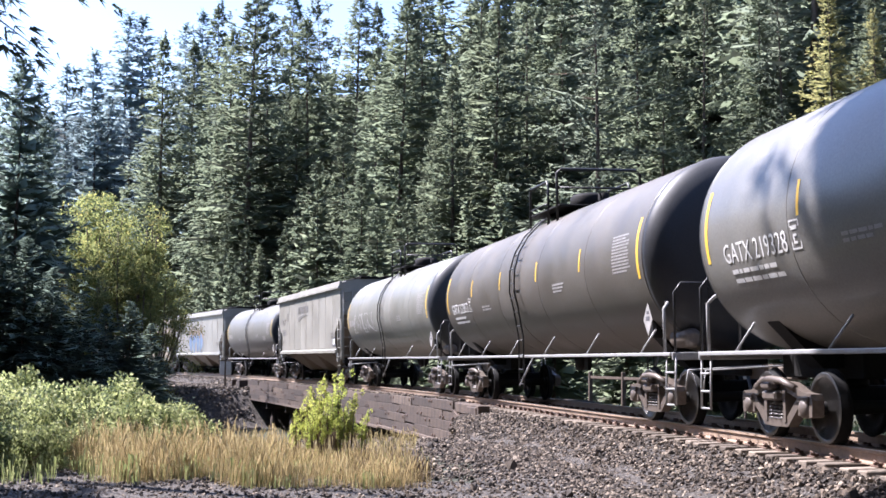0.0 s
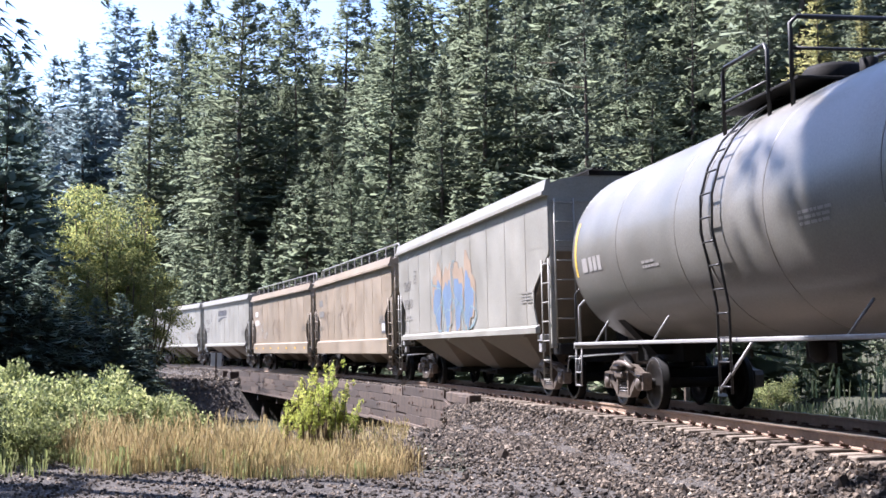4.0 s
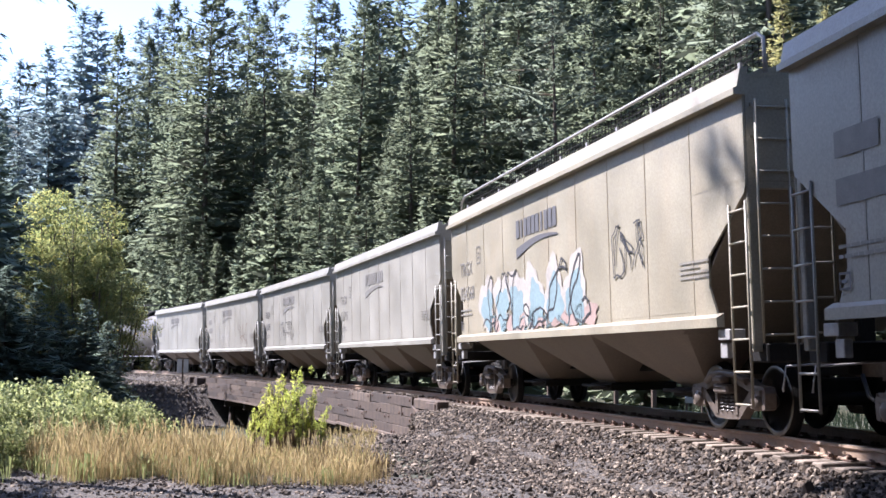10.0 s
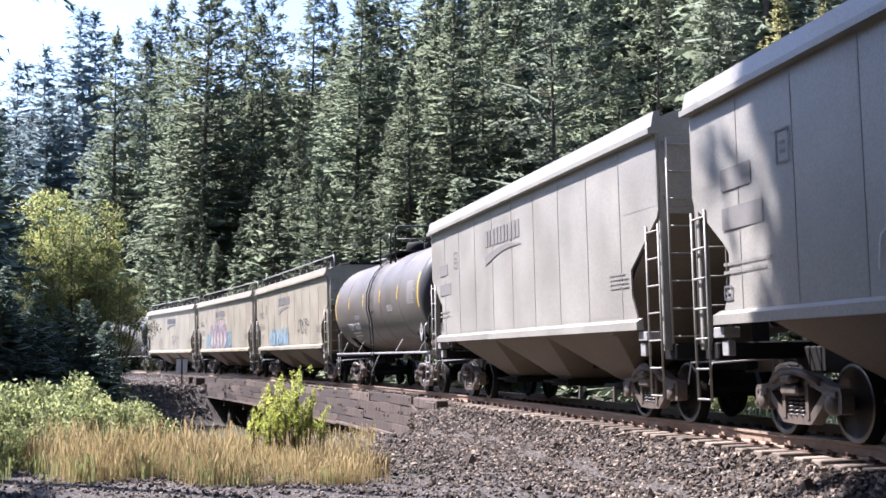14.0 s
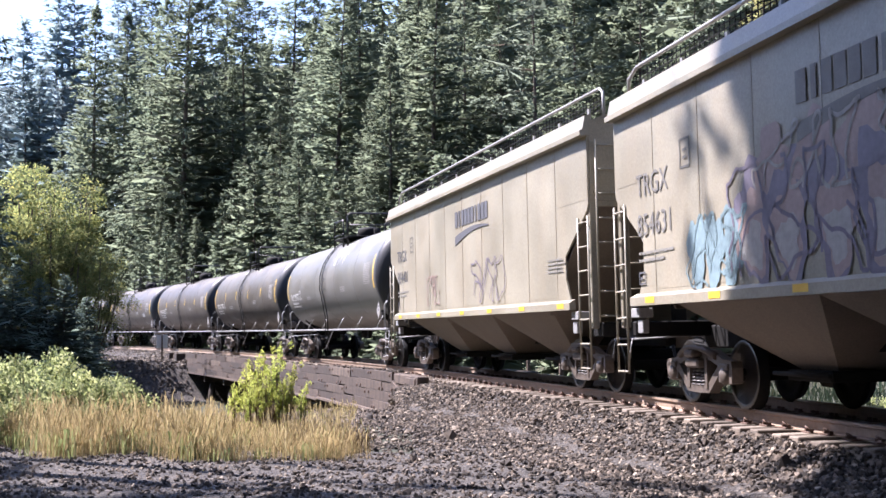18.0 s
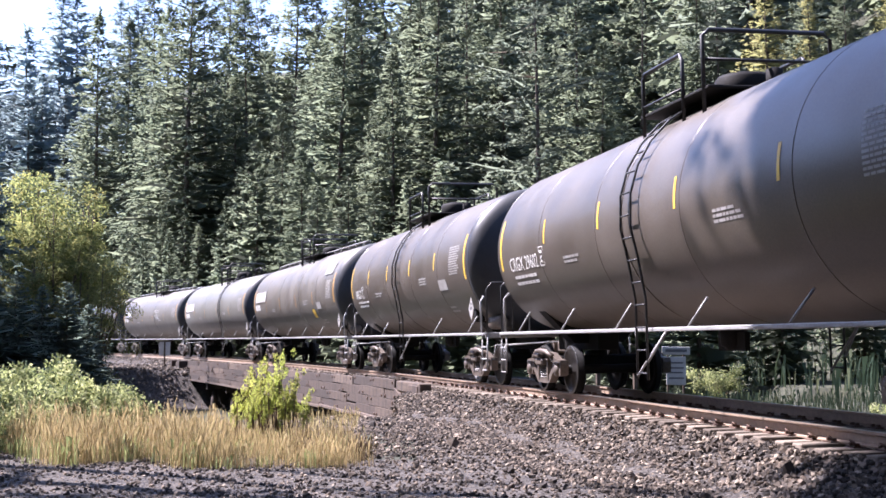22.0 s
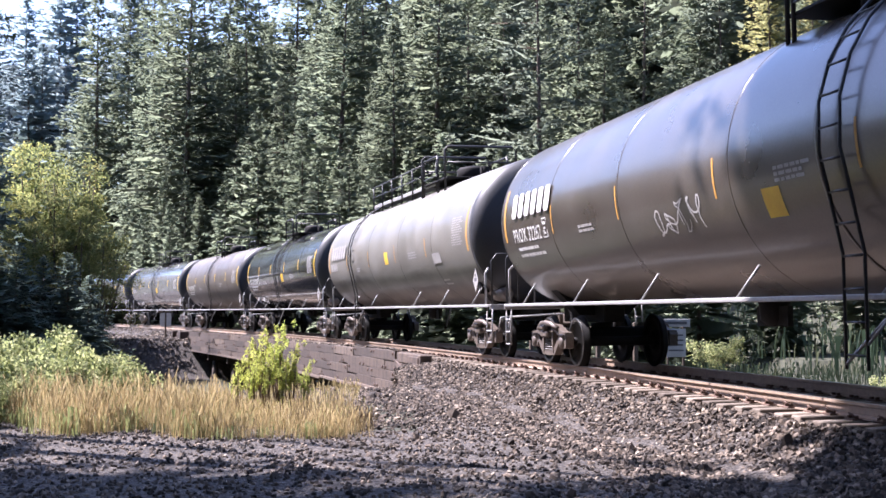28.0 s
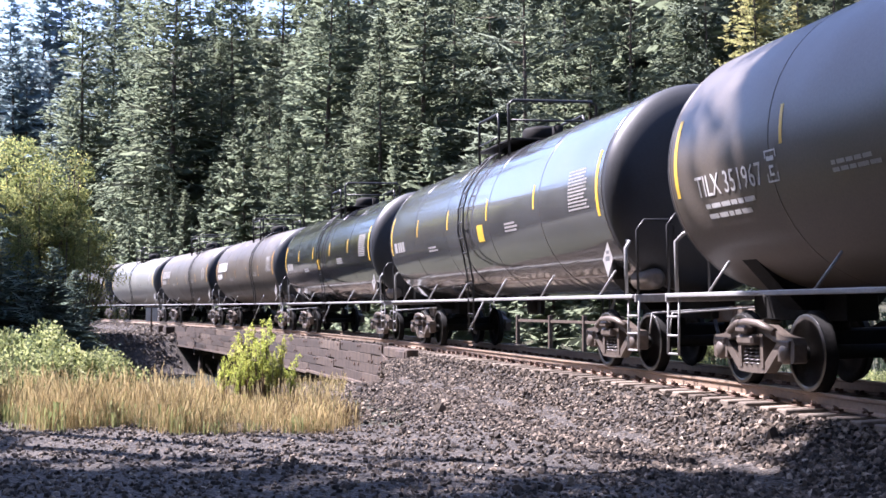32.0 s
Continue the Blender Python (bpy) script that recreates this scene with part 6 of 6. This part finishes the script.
# bearing (tangent), tip's rise (tangent), distance, width
FOREST = [
    ("dark", -0.355, 0.251, 62, 1.05), ("dark", -0.393, 0.236, 66, 1.1), ("dark", -0.335, 0.195, 70, 1.0),
    ("dark", -0.240, 0.030, 63, 1.5), ("dark", -0.257, 0.048, 61, 1.5), ("dark", -0.277, 0.045, 60, 1.6), ("dark", -0.298, 0.055, 58, 1.6), ("dark", -0.322, 0.075, 57, 1.5), ("dark", -0.345, 0.10, 56, 1.3), ("dark", -0.372, 0.12, 56, 1.2),
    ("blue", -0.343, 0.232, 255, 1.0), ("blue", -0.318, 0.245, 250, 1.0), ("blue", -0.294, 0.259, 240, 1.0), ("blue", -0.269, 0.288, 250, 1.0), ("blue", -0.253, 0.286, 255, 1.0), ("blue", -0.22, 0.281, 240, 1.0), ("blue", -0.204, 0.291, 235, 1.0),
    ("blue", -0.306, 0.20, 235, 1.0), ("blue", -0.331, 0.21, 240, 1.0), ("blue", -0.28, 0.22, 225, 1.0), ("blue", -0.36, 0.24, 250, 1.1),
    ("fir", -0.236, 0.272, 150, 0.85), ("fir", -0.213, 0.266, 158, 0.85), ("fir", -0.19, 0.30, 150, 0.8),
    ("fir", -0.164, 0.327, 118, 0.85), ("pine", -0.146, 0.31, 128, 0.85), ("fir", -0.181, 0.28, 124, 0.8), ("fir", -0.132, 0.315, 140, 0.8),
    ("young", -0.164, 0.109, 104, 1.0), ("young", -0.183, 0.111, 107, 1.0), ("young", -0.197, 0.081, 104, 1.0), ("young", -0.211, 0.081, 108, 1.0), ("young", -0.153, 0.095, 102, 1.0), ("young", -0.174, 0.09, 98, 1.1), ("young", -0.225, 0.07, 106, 1.2),
    ("fir", -0.113, 0.29, 130, 0.85), ("pine", -0.097, 0.304, 142, 0.8), ("fir", -0.076, 0.318, 135, 0.85), ("fir", -0.06, 0.30, 150, 0.85), ("fir", -0.122, 0.22, 120, 0.8),
    ("fir", -0.085, 0.19, 90, 1.0), ("young", -0.104, 0.165, 87, 1.0), ("young", -0.118, 0.142, 92, 1.0), ("fir", -0.067, 0.16, 83, 1.1), ("young", -0.055, 0.137, 80, 1.1), ("young", -0.132, 0.115, 90, 1.1),
    ("fir", -0.039, 0.309, 96, 0.9), ("fir", -0.018, 0.327, 102, 0.9), ("pine", -0.058, 0.262, 112, 0.85), ("young", -0.03, 0.146, 76, 1.1), ("young", -0.011, 0.123, 73, 1.1), ("young", -0.045, 0.12, 84, 1.2),
    ("fir", 0.007, 0.244, 82, 1.0), ("fir", 0.04, 0.318, 86, 0.9), ("fir", 0.026, 0.327, 92, 0.9), ("pine", 0.068, 0.313, 94, 0.85), ("young", 0.02, 0.13, 66, 1.2), ("young", 0.05, 0.15, 64, 1.2),
    ("pine", 0.128, 0.337, 72, 0.95), ("fir", 0.093, 0.346, 96, 0.9), ("fir", 0.161, 0.327, 80, 0.9), ("young", 0.09, 0.14, 62, 1.2), ("young", 0.15, 0.12, 58, 1.2),
    ("fir", 0.179, 0.253, 75, 0.9), ("pine", 0.214, 0.327, 80, 0.9), ("fir", 0.262, 0.335, 92, 0.9), ("pine", 0.281, 0.323, 90, 0.85), ("larch", 0.323, 0.327, 80, 1.0), ("fir", 0.356, 0.318, 85, 0.9), ("pine", 0.39, 0.33, 82, 0.9), ("larch", 0.43, 0.32, 80, 1.0), ("fir", 0.10, 0.26, 88, 0.9), ("larch", 0.36, 0.30, 78, 0.9), ("fir", -0.005, 0.20, 84, 0.8),
    ("young", 0.2, 0.14, 54, 1.2), ("young", 0.26, 0.15, 52, 1.1), ("young", 0.33, 0.14, 50, 1.1), ("young", 0.4, 0.15, 50, 1.1)]
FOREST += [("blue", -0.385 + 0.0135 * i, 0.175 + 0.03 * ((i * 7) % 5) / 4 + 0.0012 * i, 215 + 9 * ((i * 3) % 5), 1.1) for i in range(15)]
for kind, tx, tz, dist, wide in FOREST:
    grow(kind, tx * dist, dist, 0.9 + tz * dist, wide * {"fir": 1.5, "pine": 1.3, "larch": 1.2, "blue": 1.55, "young": 1.2}.get(kind, 1.1))
# more trees between and above them
SKYLINE = ([-0.42, -0.364, -0.3175, -0.294, -0.269, -0.2525, -0.236, -0.22, -0.206, -0.1875, -0.165, -0.12, 0.0], [0.24, 0.245, 0.232, 0.245, 0.270, 0.270, 0.258, 0.272, 0.285, 0.30, 0.38, 0.5, 0.7])
made = 0
while made < 150:
    tx = rng.uniform(-0.36, 0.55)
    dist = rng.uniform(95, 270)
    x, y = tx * dist, dist
    s_, d_ = near_track([x], [y])
    if d_[0] > -22:
        continue
    z = float(ground_z(np.array([x]), np.array([y]))[0])
    tip = min(z + rng.uniform(22, 33), 0.9 + dist * (float(np.interp(tx, *SKYLINE)) - 0.02 * rng.random()))
    if tip - z < 9:
        continue
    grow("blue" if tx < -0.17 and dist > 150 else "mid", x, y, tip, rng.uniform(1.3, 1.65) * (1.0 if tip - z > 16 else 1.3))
    made += 1
# the ridge behind: trees where the slope carries their tips to the wanted height
for i, tx in enumerate(np.linspace(-0.185, 0.16, 56)):
    rise = min(0.32 + 0.05 * (i % 3), float(np.interp(tx, *SKYLINE)) + 0.01)
    yy = np.linspace(130, 430, 76)
    zz = ground_z(tx * yy, yy)
    off = near_track(tx * yy, yy)[1]
    miss = np.where(off < -24, np.abs(zz + 27 - 0.9 - rise * yy), 1e9)
    j = int(miss.argmin())
    if miss[j] < 12:
        grow("mid", float(tx * yy[j]), float(yy[j]), 0.9 + rise * float(yy[j]), rng.uniform(1.4, 1.75))
# far woods as one
lowp = [conifer(30, 4.6, 0.04, 17, 6, 2, 1.9, 40 + i, M_NEEDLE, 0.34, 0.38, 2, width=0.5, frond=0.7)[1] for i in range(3)]
lv = []
for me in lowp:
    a = np.empty(len(me.vertices) * 3, np.float32)
    me.vertices.foreach_get("co", a)
    lv.append(a.reshape(-1, 3))
V, VN = [], []
made = tries = 0
while made < 240 and tries < 9000:
    tries += 1
    a, dist = (rng.uniform(-0.40, 0.55), rng.uniform(100, 400)) if made < 170 else (rng.uniform(-1.1, 1.9), rng.uniform(150, 520))
    x, y = math.sin(a) * dist, math.cos(a) * dist
    s_, d_ = near_track([x], [y])
    if d_[0] > -26:
        continue
    z = float(ground_z(np.array([x]), np.array([y]))[0])
    k = min(rng.uniform(0.7, 1.1), (0.9 + (float(np.interp(math.tan(a), *SKYLINE)) - 0.015) * y - z) / 30 if abs(a) < 0.6 else 1)
    if k < 0.25:
        continue
    c, s_ = math.cos(a * 9), math.sin(a * 9)
    q = lv[made % 3] * np.array([max(k, 0.6), max(k, 0.6), k])
    o = outward(q.reshape(-1, 3, 3))[1]
    VN.append(np.stack([o[:, 0] * c - o[:, 1] * s_, o[:, 0] * s_ + o[:, 1] * c, o[:, 2]], -1))
    V.append(np.stack([q[:, 0] * c - q[:, 1] * s_ + x, q[:, 0] * s_ + q[:, 1] * c + y, q[:, 2] + z], -1))
    made += 1
V = np.concatenate(V)
tagged(new("far_woods", soften(raw_mesh("far_woods", V, np.arange(len(V)).reshape(-1, 3), M_NEEDLE), np.concatenate(VN))), "distant fir woods covering the hill", "woods", kind="stuff")

# pines beside the viewer that throw the shade over the gravel
SHADE = [(-17.8, 18.9, 35.0, 0.74, 0), (-10.1, 17.75, 36.0, 0.68, 0), (-19.5, 13.2, 34.0, 0.75, 0), (-10.8, 13.8, 36.0, 0.78, 0), (-16.0, 8.6, 33.0, 0.85, 0), (-9.0, 4.5, 30.0, 0.85, 0), (-10.6, 19.3, 37.5, 0.58, 2), (-11.3, 21.2, 38.0, 0.42, 2)]
for i, (x, y, top, wide, low) in enumerate(SHADE):
    z = float(ground_z(np.array([x]), np.array([y]))[0])
    me2, h0 = SHADER[low or i % 2], 30
    k = (top - z) / h0
    plant("conifer", me2, "tall pine with a high crown beside the gravel clearing", "tree", "pines of the clearing", Matrix.Translation((x, y, z)) @ pose(0, 0, 0, 0, 0, rng.uniform(0, 360)) @ Matrix.Diagonal((k * wide, k * wide, k, 1)))
# unseen firs added behind the viewer and on the sunny side, to cut skylight
made = 0
while made < 120:
    a = rng.uniform(1.75, 5.72)
    dist = rng.uniform(22, 44) if a < 4.3 else rng.uniform(34, 62)
    x, y = math.sin(a) * dist, math.cos(a) * dist
    top = rng.uniform(25, 34) if a < 4.3 else rng.uniform(19, 27)
    if abs(near_track([x], [y])[1][0]) < 8 or (a > 4.3 and x + 0.69 * top > -13):
        continue
    grow("back", x, y, top, 1.5)
    made += 1
# two more out of view, added to shade the dark firs
for x, y, top in ((-33, 60, 18), (-36, 68, 20)):
    grow("back", x, y, top, 1.4)
HANG = conifer(16, 3.3, 0.30, 30, 7, 46, 0.17, 13, M_NEEDLE_DARK, 0.30, 0.35, 5, top_power=0.9, width=0.22, frond=0)
plant("conifer", HANG, "fir whose lowest boughs hang over the clearing", "tree", "pines of the clearing", Matrix.Translation((-6.5, 12.5, -0.55)) @ pose(0, 0, 0, 0, 0, 40))

# yellowing alder clump beside the track
ALDER = [broadleaf(10, 3.4, 0.08, 30000, 0.125, 31, M_LEAF_TREE, 18, 120, 1.0, (0.13, 0.30), 0.15), broadleaf(10, 3.0, 0.06, 27000, 0.125, 32, M_LEAF_TREE, 17, 110, 1.0, (0.13, 0.30), 0.15)]
for x, y, k, i in ((-21.3, 74, 1.36, 0), (-18.6, 72, 1.18, 1), (-23.2, 70, 1.0, 1), (-17.0, 71, 0.82, 0), (-20.0, 68, 0.78, 1)):
    plant("alder_tree", ALDER[i], "yellow-green alder tree turning for autumn", "tree", "alders by the track", Matrix.Translation((x, y, -1.6)) @ pose(0, 0, 0, 0, 0, 70 * i + 20 * x) @ Matrix.Scale(k, 4), ("trunk", "crown"))
# shrubs
WILLOW = [broadleaf(1.5, 1.35, 0.1, 5200, 0.088, 33, M_LEAF_BUSH, 16, 40, 1.0, (0.15, 0.34), 0.14), broadleaf(1.45, 1.25, 0.1, 5000, 0.088, 34, M_LEAF_BUSH, 15, 38, 1.0, (0.15, 0.34), 0.14)]
for x, y, k, i in ((-8.4, 19.6, 0.74, 0), (-7.3, 19.2, 0.68, 1), (-6.4, 19.7, 0.72, 0), (-5.4, 19.6, 0.68, 1), (-4.6, 20.2, 0.60, 0), (-7.0, 20.8, 0.78, 1), (-5.7, 21.0, 0.74, 0), (-8.6, 21.2, 0.82, 1), (-4.6, 21.4, 0.64, 1), (-6.6, 22.4, 0.78, 0), (-9.8, 20.4, 0.76, 0), (-10.4, 22.6, 0.88, 1), (-8.2, 23.2, 0.84, 0), (-7.6, 18.2, 0.62, 1), (-6.4, 18.4, 0.58, 0), (-5.2, 18.8, 0.5, 1), (-6.9, 17.4, 0.58, 0), (-6.0, 17.1, 0.52, 1), (-6.5, 16.6, 0.45, 0), (-5.7, 17.6, 0.45, 0), (-4.5, 19.3, 0.42, 1)):
    plant("willow_shrub", WILLOW[i], "pale green leafy willow shrub behind dry grass", "shrub", "willow shrubs", Matrix.Translation((x, y, -0.80)) @ pose(0, 0, 0, 0, 0, 50 * x) @ Matrix.Diagonal((k, k, 1.2 * k, 1)), ("wood", "crown"))
LIME = [broadleaf(2.2, 0.33, 0.06, 2100, 0.046, 35, M_LEAF_LIME, 8, 60, 2.2, (0.10, 0.26), 0.24)]
for x, y, k in ((-1.92, 19.6, 0.78), (-1.70, 19.8, 0.82), (-2.12, 19.9, 0.70), (-1.48, 19.7, 0.66), (-2.3, 19.6, 0.50), (-1.8, 19.3, 0.62), (-1.28, 19.8, 0.5), (-2.02, 19.3, 0.52), (-1.58, 19.4, 0.55)):
    plant("lime_shrub", LIME[0], "bright yellow-green sapling in front of the bridge", "shrub", "yellow saplings", Matrix.Translation((x, y, -0.8)) @ pose(0, 0, 0, 0, 0, 90 * x) @ Matrix.Scale(k, 4), ("wood", "crown"))
for x, y, k in ((-4.7, 29.0, 0.7), (-5.2, 29.6, 0.6)):
    z = float(ground_z(np.array([x]), np.array([y]))[0])
    plant("lime_shrub", LIME[0], "pale weed beside the gully", "shrub", "yellow saplings", Matrix.Translation((x, y, z)) @ Matrix.Scale(k, 4), ("wood", "crown"))
for s0, off, k, i in ((16.5, -4.9, 0.36, 0), (21.5, -4.8, 0.4, 0), (12, -5.0, 0.45, 0), (33, -7, 0.7, 0), (38, -6, 1.1, 0), (45, -6, 1.2, 1), (18, -8, 0.7, 1), (22, -9, 0.9, 0), (52, -7, 1.2, 0), (14, -8, 0.6, 1)):
    m = track_pose(s0, off, 0, False)
    x, y = m.translation.x, m.translation.y
    z = float(ground_z(np.array([x]), np.array([y]))[0])
    plant("lime_shrub" if i else "willow_shrub", (LIME[0] if i else WILLOW[0]), "sunlit shrub beyond the track", "shrub", "shrubs beyond the track", Matrix.Translation((x, y, z)) @ Matrix.Scale(k, 4), ("wood", "crown"))

# brush on the gully's far bank
for s0, off, k in ((81, 8.6, 1.0), (77, 9.2, 1.0), (86, 8.8, 1.2)):
    q = track_pose(s0, off, 0, False).translation
    z = float(ground_z(np.array([q.x]), np.array([q.y]))[0])
    plant("willow_shrub", WILLOW[0], "low green brush on the gully's bank", "shrub", "brush of the gully", Matrix.Translation((q.x, q.y, z)) @ pose(0, 0, 0, 0, 0, 60 * s0) @ Matrix.Scale(k, 4), ("wood", "crown"))
# dry grass: tufts of thin bent stalks, some with feathery heads
def grass(name, n, label, material, x, y, tall, wide, heads):
    z = ground_z(x, y)
    h = tall * (0.35 + 0.8 * rng.random(n))
    az = rng.uniform(0, 6.28, n)
    bend = h * rng.uniform(0.02, 0.30, n)
    tip = np.stack([x + np.cos(az) * bend, y + np.sin(az) * bend, z + h], -1)
    midp = np.stack([x + np.cos(az) * bend * 0.3, y + np.sin(az) * bend * 0.3, z + h * 0.6], -1)
    b0 = np.stack([x, y, z - 0.02], -1)
    w = np.stack([-np.sin(az * 3), np.cos(az * 3), 0 * az], -1) * (wide * (0.6 + 0.8 * rng.random(n)))[:, None]
    head_ = np.where(rng.random(n) < heads, 2.2, 0.3)[:, None]
    v = np.stack([b0 - w, b0 + w, midp + w * 0.8, midp - w * 0.8, tip + w * head_, tip - w * head_ + np.array([0, 0, 0.03])], 1)
    q = np.arange(n)[:, None] * 6
    f = np.concatenate([q + np.array([0, 1, 2, 3]), q + np.array([3, 2, 4, 5])])
    return tagged(new(name, raw_mesh(name, v.reshape(-1, 3), f, material)), label, "grass", kind="stuff")


def tufts(n, per, x0, x1, y0, y1, spread):
    """Places of stalks in uneven tufts over a stretch of the clearing's edge."""
    ty = y0 + (y1 - y0) * rng.random(n) ** 1.3
    tx = rng.uniform(x0, x1, n) * ty / 17.0
    front = 16.1 + 0.45 * np.sin(tx * 1.3) + 0.4 * np.sin(tx * 3.7 + 1.0) + 1.3 * rng.random(n) ** 2 + 0.9 * np.maximum(0, tx + 1.2)
    ok = (ty > front) & (rough_noise(tx, ty, 1.7, 5.0) > -0.62 + 0.6 * rng.random(n))
    tx, ty = tx[ok], ty[ok]
    x = np.repeat(tx, per) + rng.normal(0, spread, len(tx) * per)
    y = np.repeat(ty, per) + rng.normal(0, spread, len(ty) * per)
    return x, y, np.repeat(rng.uniform(0.65, 1.25, len(tx)) * np.where(tx > -2.4, 0.6, 1.0), per)


gx_, gy_, gs_ = tufts(1000, 18, -5.2, -0.35, 16.2, 20.0, 0.12)
grass("dry_grass", len(gx_), "tall golden dry grass at the gravel's edge", M_GRASS, gx_, gy_, 0.43 * gs_, 0.0026, 0.22)
gx_, gy_, gs_ = tufts(700, 9, -5.0, -0.6, 16.3, 18.6, 0.10)
grass("tall_stalks", len(gx_), "sparse tall straw-coloured stalks", M_GRASS, gx_, gy_, 0.60 * gs_, 0.0022, 0.45)
gx_, gy_, gs_ = tufts(380, 14, -6.2, -0.6, 16.0, 19.0, 0.07)
grass("green_weeds", len(gx_), "low green weeds among the dry grass", M_LEAF_BUSH, gx_, gy_, 0.26 * gs_, 0.007, 0.6)
gx_, gy_, gs_ = tufts(150, 12, -1.4, -0.2, 17.2, 19.6, 0.08)
grass("russet_stalks", len(gx_), "reddish brown dead stalks beside the bridge", M_STEM, gx_, gy_, 0.42 * gs_, 0.003, 0.5)
gx_, gy_ = rng.uniform(-7.5, -0.5, 4200), rng.uniform(20.0, 28.5, 4200)
_, gd = near_track(gx_, gy_)
gx_, gy_ = gx_[gd > 3.6], gy_[gd > 3.6]
grass("gully_grass", len(gx_), "dry grass on the gully's near bank", M_GRASS, gx_, gy_, 0.24 * np.ones(len(gx_)), 0.004, 0.3)

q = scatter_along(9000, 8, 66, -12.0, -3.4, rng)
grass("verge_weeds", 9000, "rough green weeds beyond the track, coloured dark for shade", M_VERGE, q[0], q[1], 0.42 * np.ones(9000), 0.010, 0.5)
# undergrowth added over the lit slope, its dark colour giving the shade
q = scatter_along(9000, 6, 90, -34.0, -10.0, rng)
grass("undergrowth", 9000, "added undergrowth, coloured dark for shade, at the foot of the wooded slope", M_VERGE, q[0], q[1], 1.25 * np.ones(9000), 0.035, 0.4)

# fence posts beyond the track
fence = tagged(new("fence"), "dark wooden fence posts with one rail beyond the track", "fence")
for s0 in (33.5, 36.2, 39.0, 42.0):
    part("post", Shape().box((0, 0, 0.4), (0.12, 0.12, 1.9), 0.012), M_BARK, fence, at=track_pose(s0, -4.8, -0.6, False))
for a, b in ((33.5, 36.2), (36.2, 39.0), (39.0, 42.0)):
    along_box("rail", a, b, -4.8, 0.55, 0.05, 0.09, M_BARK, fence, 0.008)

# ---------------------------------------------------------------- signs
M_SIGN = plain("white_sign_paint", (0.42, 0.42, 0.40), 0.5, 0, 25, 0.15, 0.05)
m = track_pose(81.0, 3.0, -0.55, False)
marker = tagged(new("marker_post"), "small white marker boards on a thin post beside the bridge", "sign")
marker.matrix_basis = m @ pose(0, 0, 0, 0, 0, -38)
part("post", Shape().box((0, 0, 0.5), (0.09, 0.09, 1.9), 0.01), M_BARK, marker)
for dx in (-0.22, 0.22):
    part("board", Shape().box((0.0, dx, 1.05), (0.03, 0.34, 0.85), 0.01), M_SIGN, marker)
part("crossbar", Shape().box((0.0, 0, 1.52), (0.04, 1.0, 0.08), 0.01), M_BARK, marker)
board = tagged(new("notice_board"), "white notice board with dark print beyond the track", "sign")
board.matrix_basis = track_pose(30.3, -4.5, -0.6, False) @ pose(0, 0, 0, 0, 0, -104)
for dx in (-0.2, 0.2):
    part("post", Shape().box((dx, 0.04, 0.5), (0.06, 0.06, 1.9), 0.008), M_BARK, board)
part("header", Shape().box((0.0, 0, 1.36), (0.72, 0.03, 0.20), 0.008), M_SIGN, board)
part("panel", Shape().box((0.0, 0, 0.85), (0.50, 0.03, 0.72), 0.008), M_SIGN, board)
part("print", Shape().box((0, -0.018, 1.36), (0.55, 0.004, 0.07)).box((0, -0.018, 1.05), (0.36, 0.004, 0.04)).box((0, -0.018, 0.92), (0.38, 0.004, 0.04)).box((0, -0.018, 0.8), (0.34, 0.004, 0.04)).box((0, -0.018, 0.66), (0.38, 0.004, 0.04)), M_INK, board)


def motions():
    for car, a, b in CARS:
        walk(car, [(t * 0.5, car_pose(a, b, t * 0.5)) for t in range(65)])


motions()
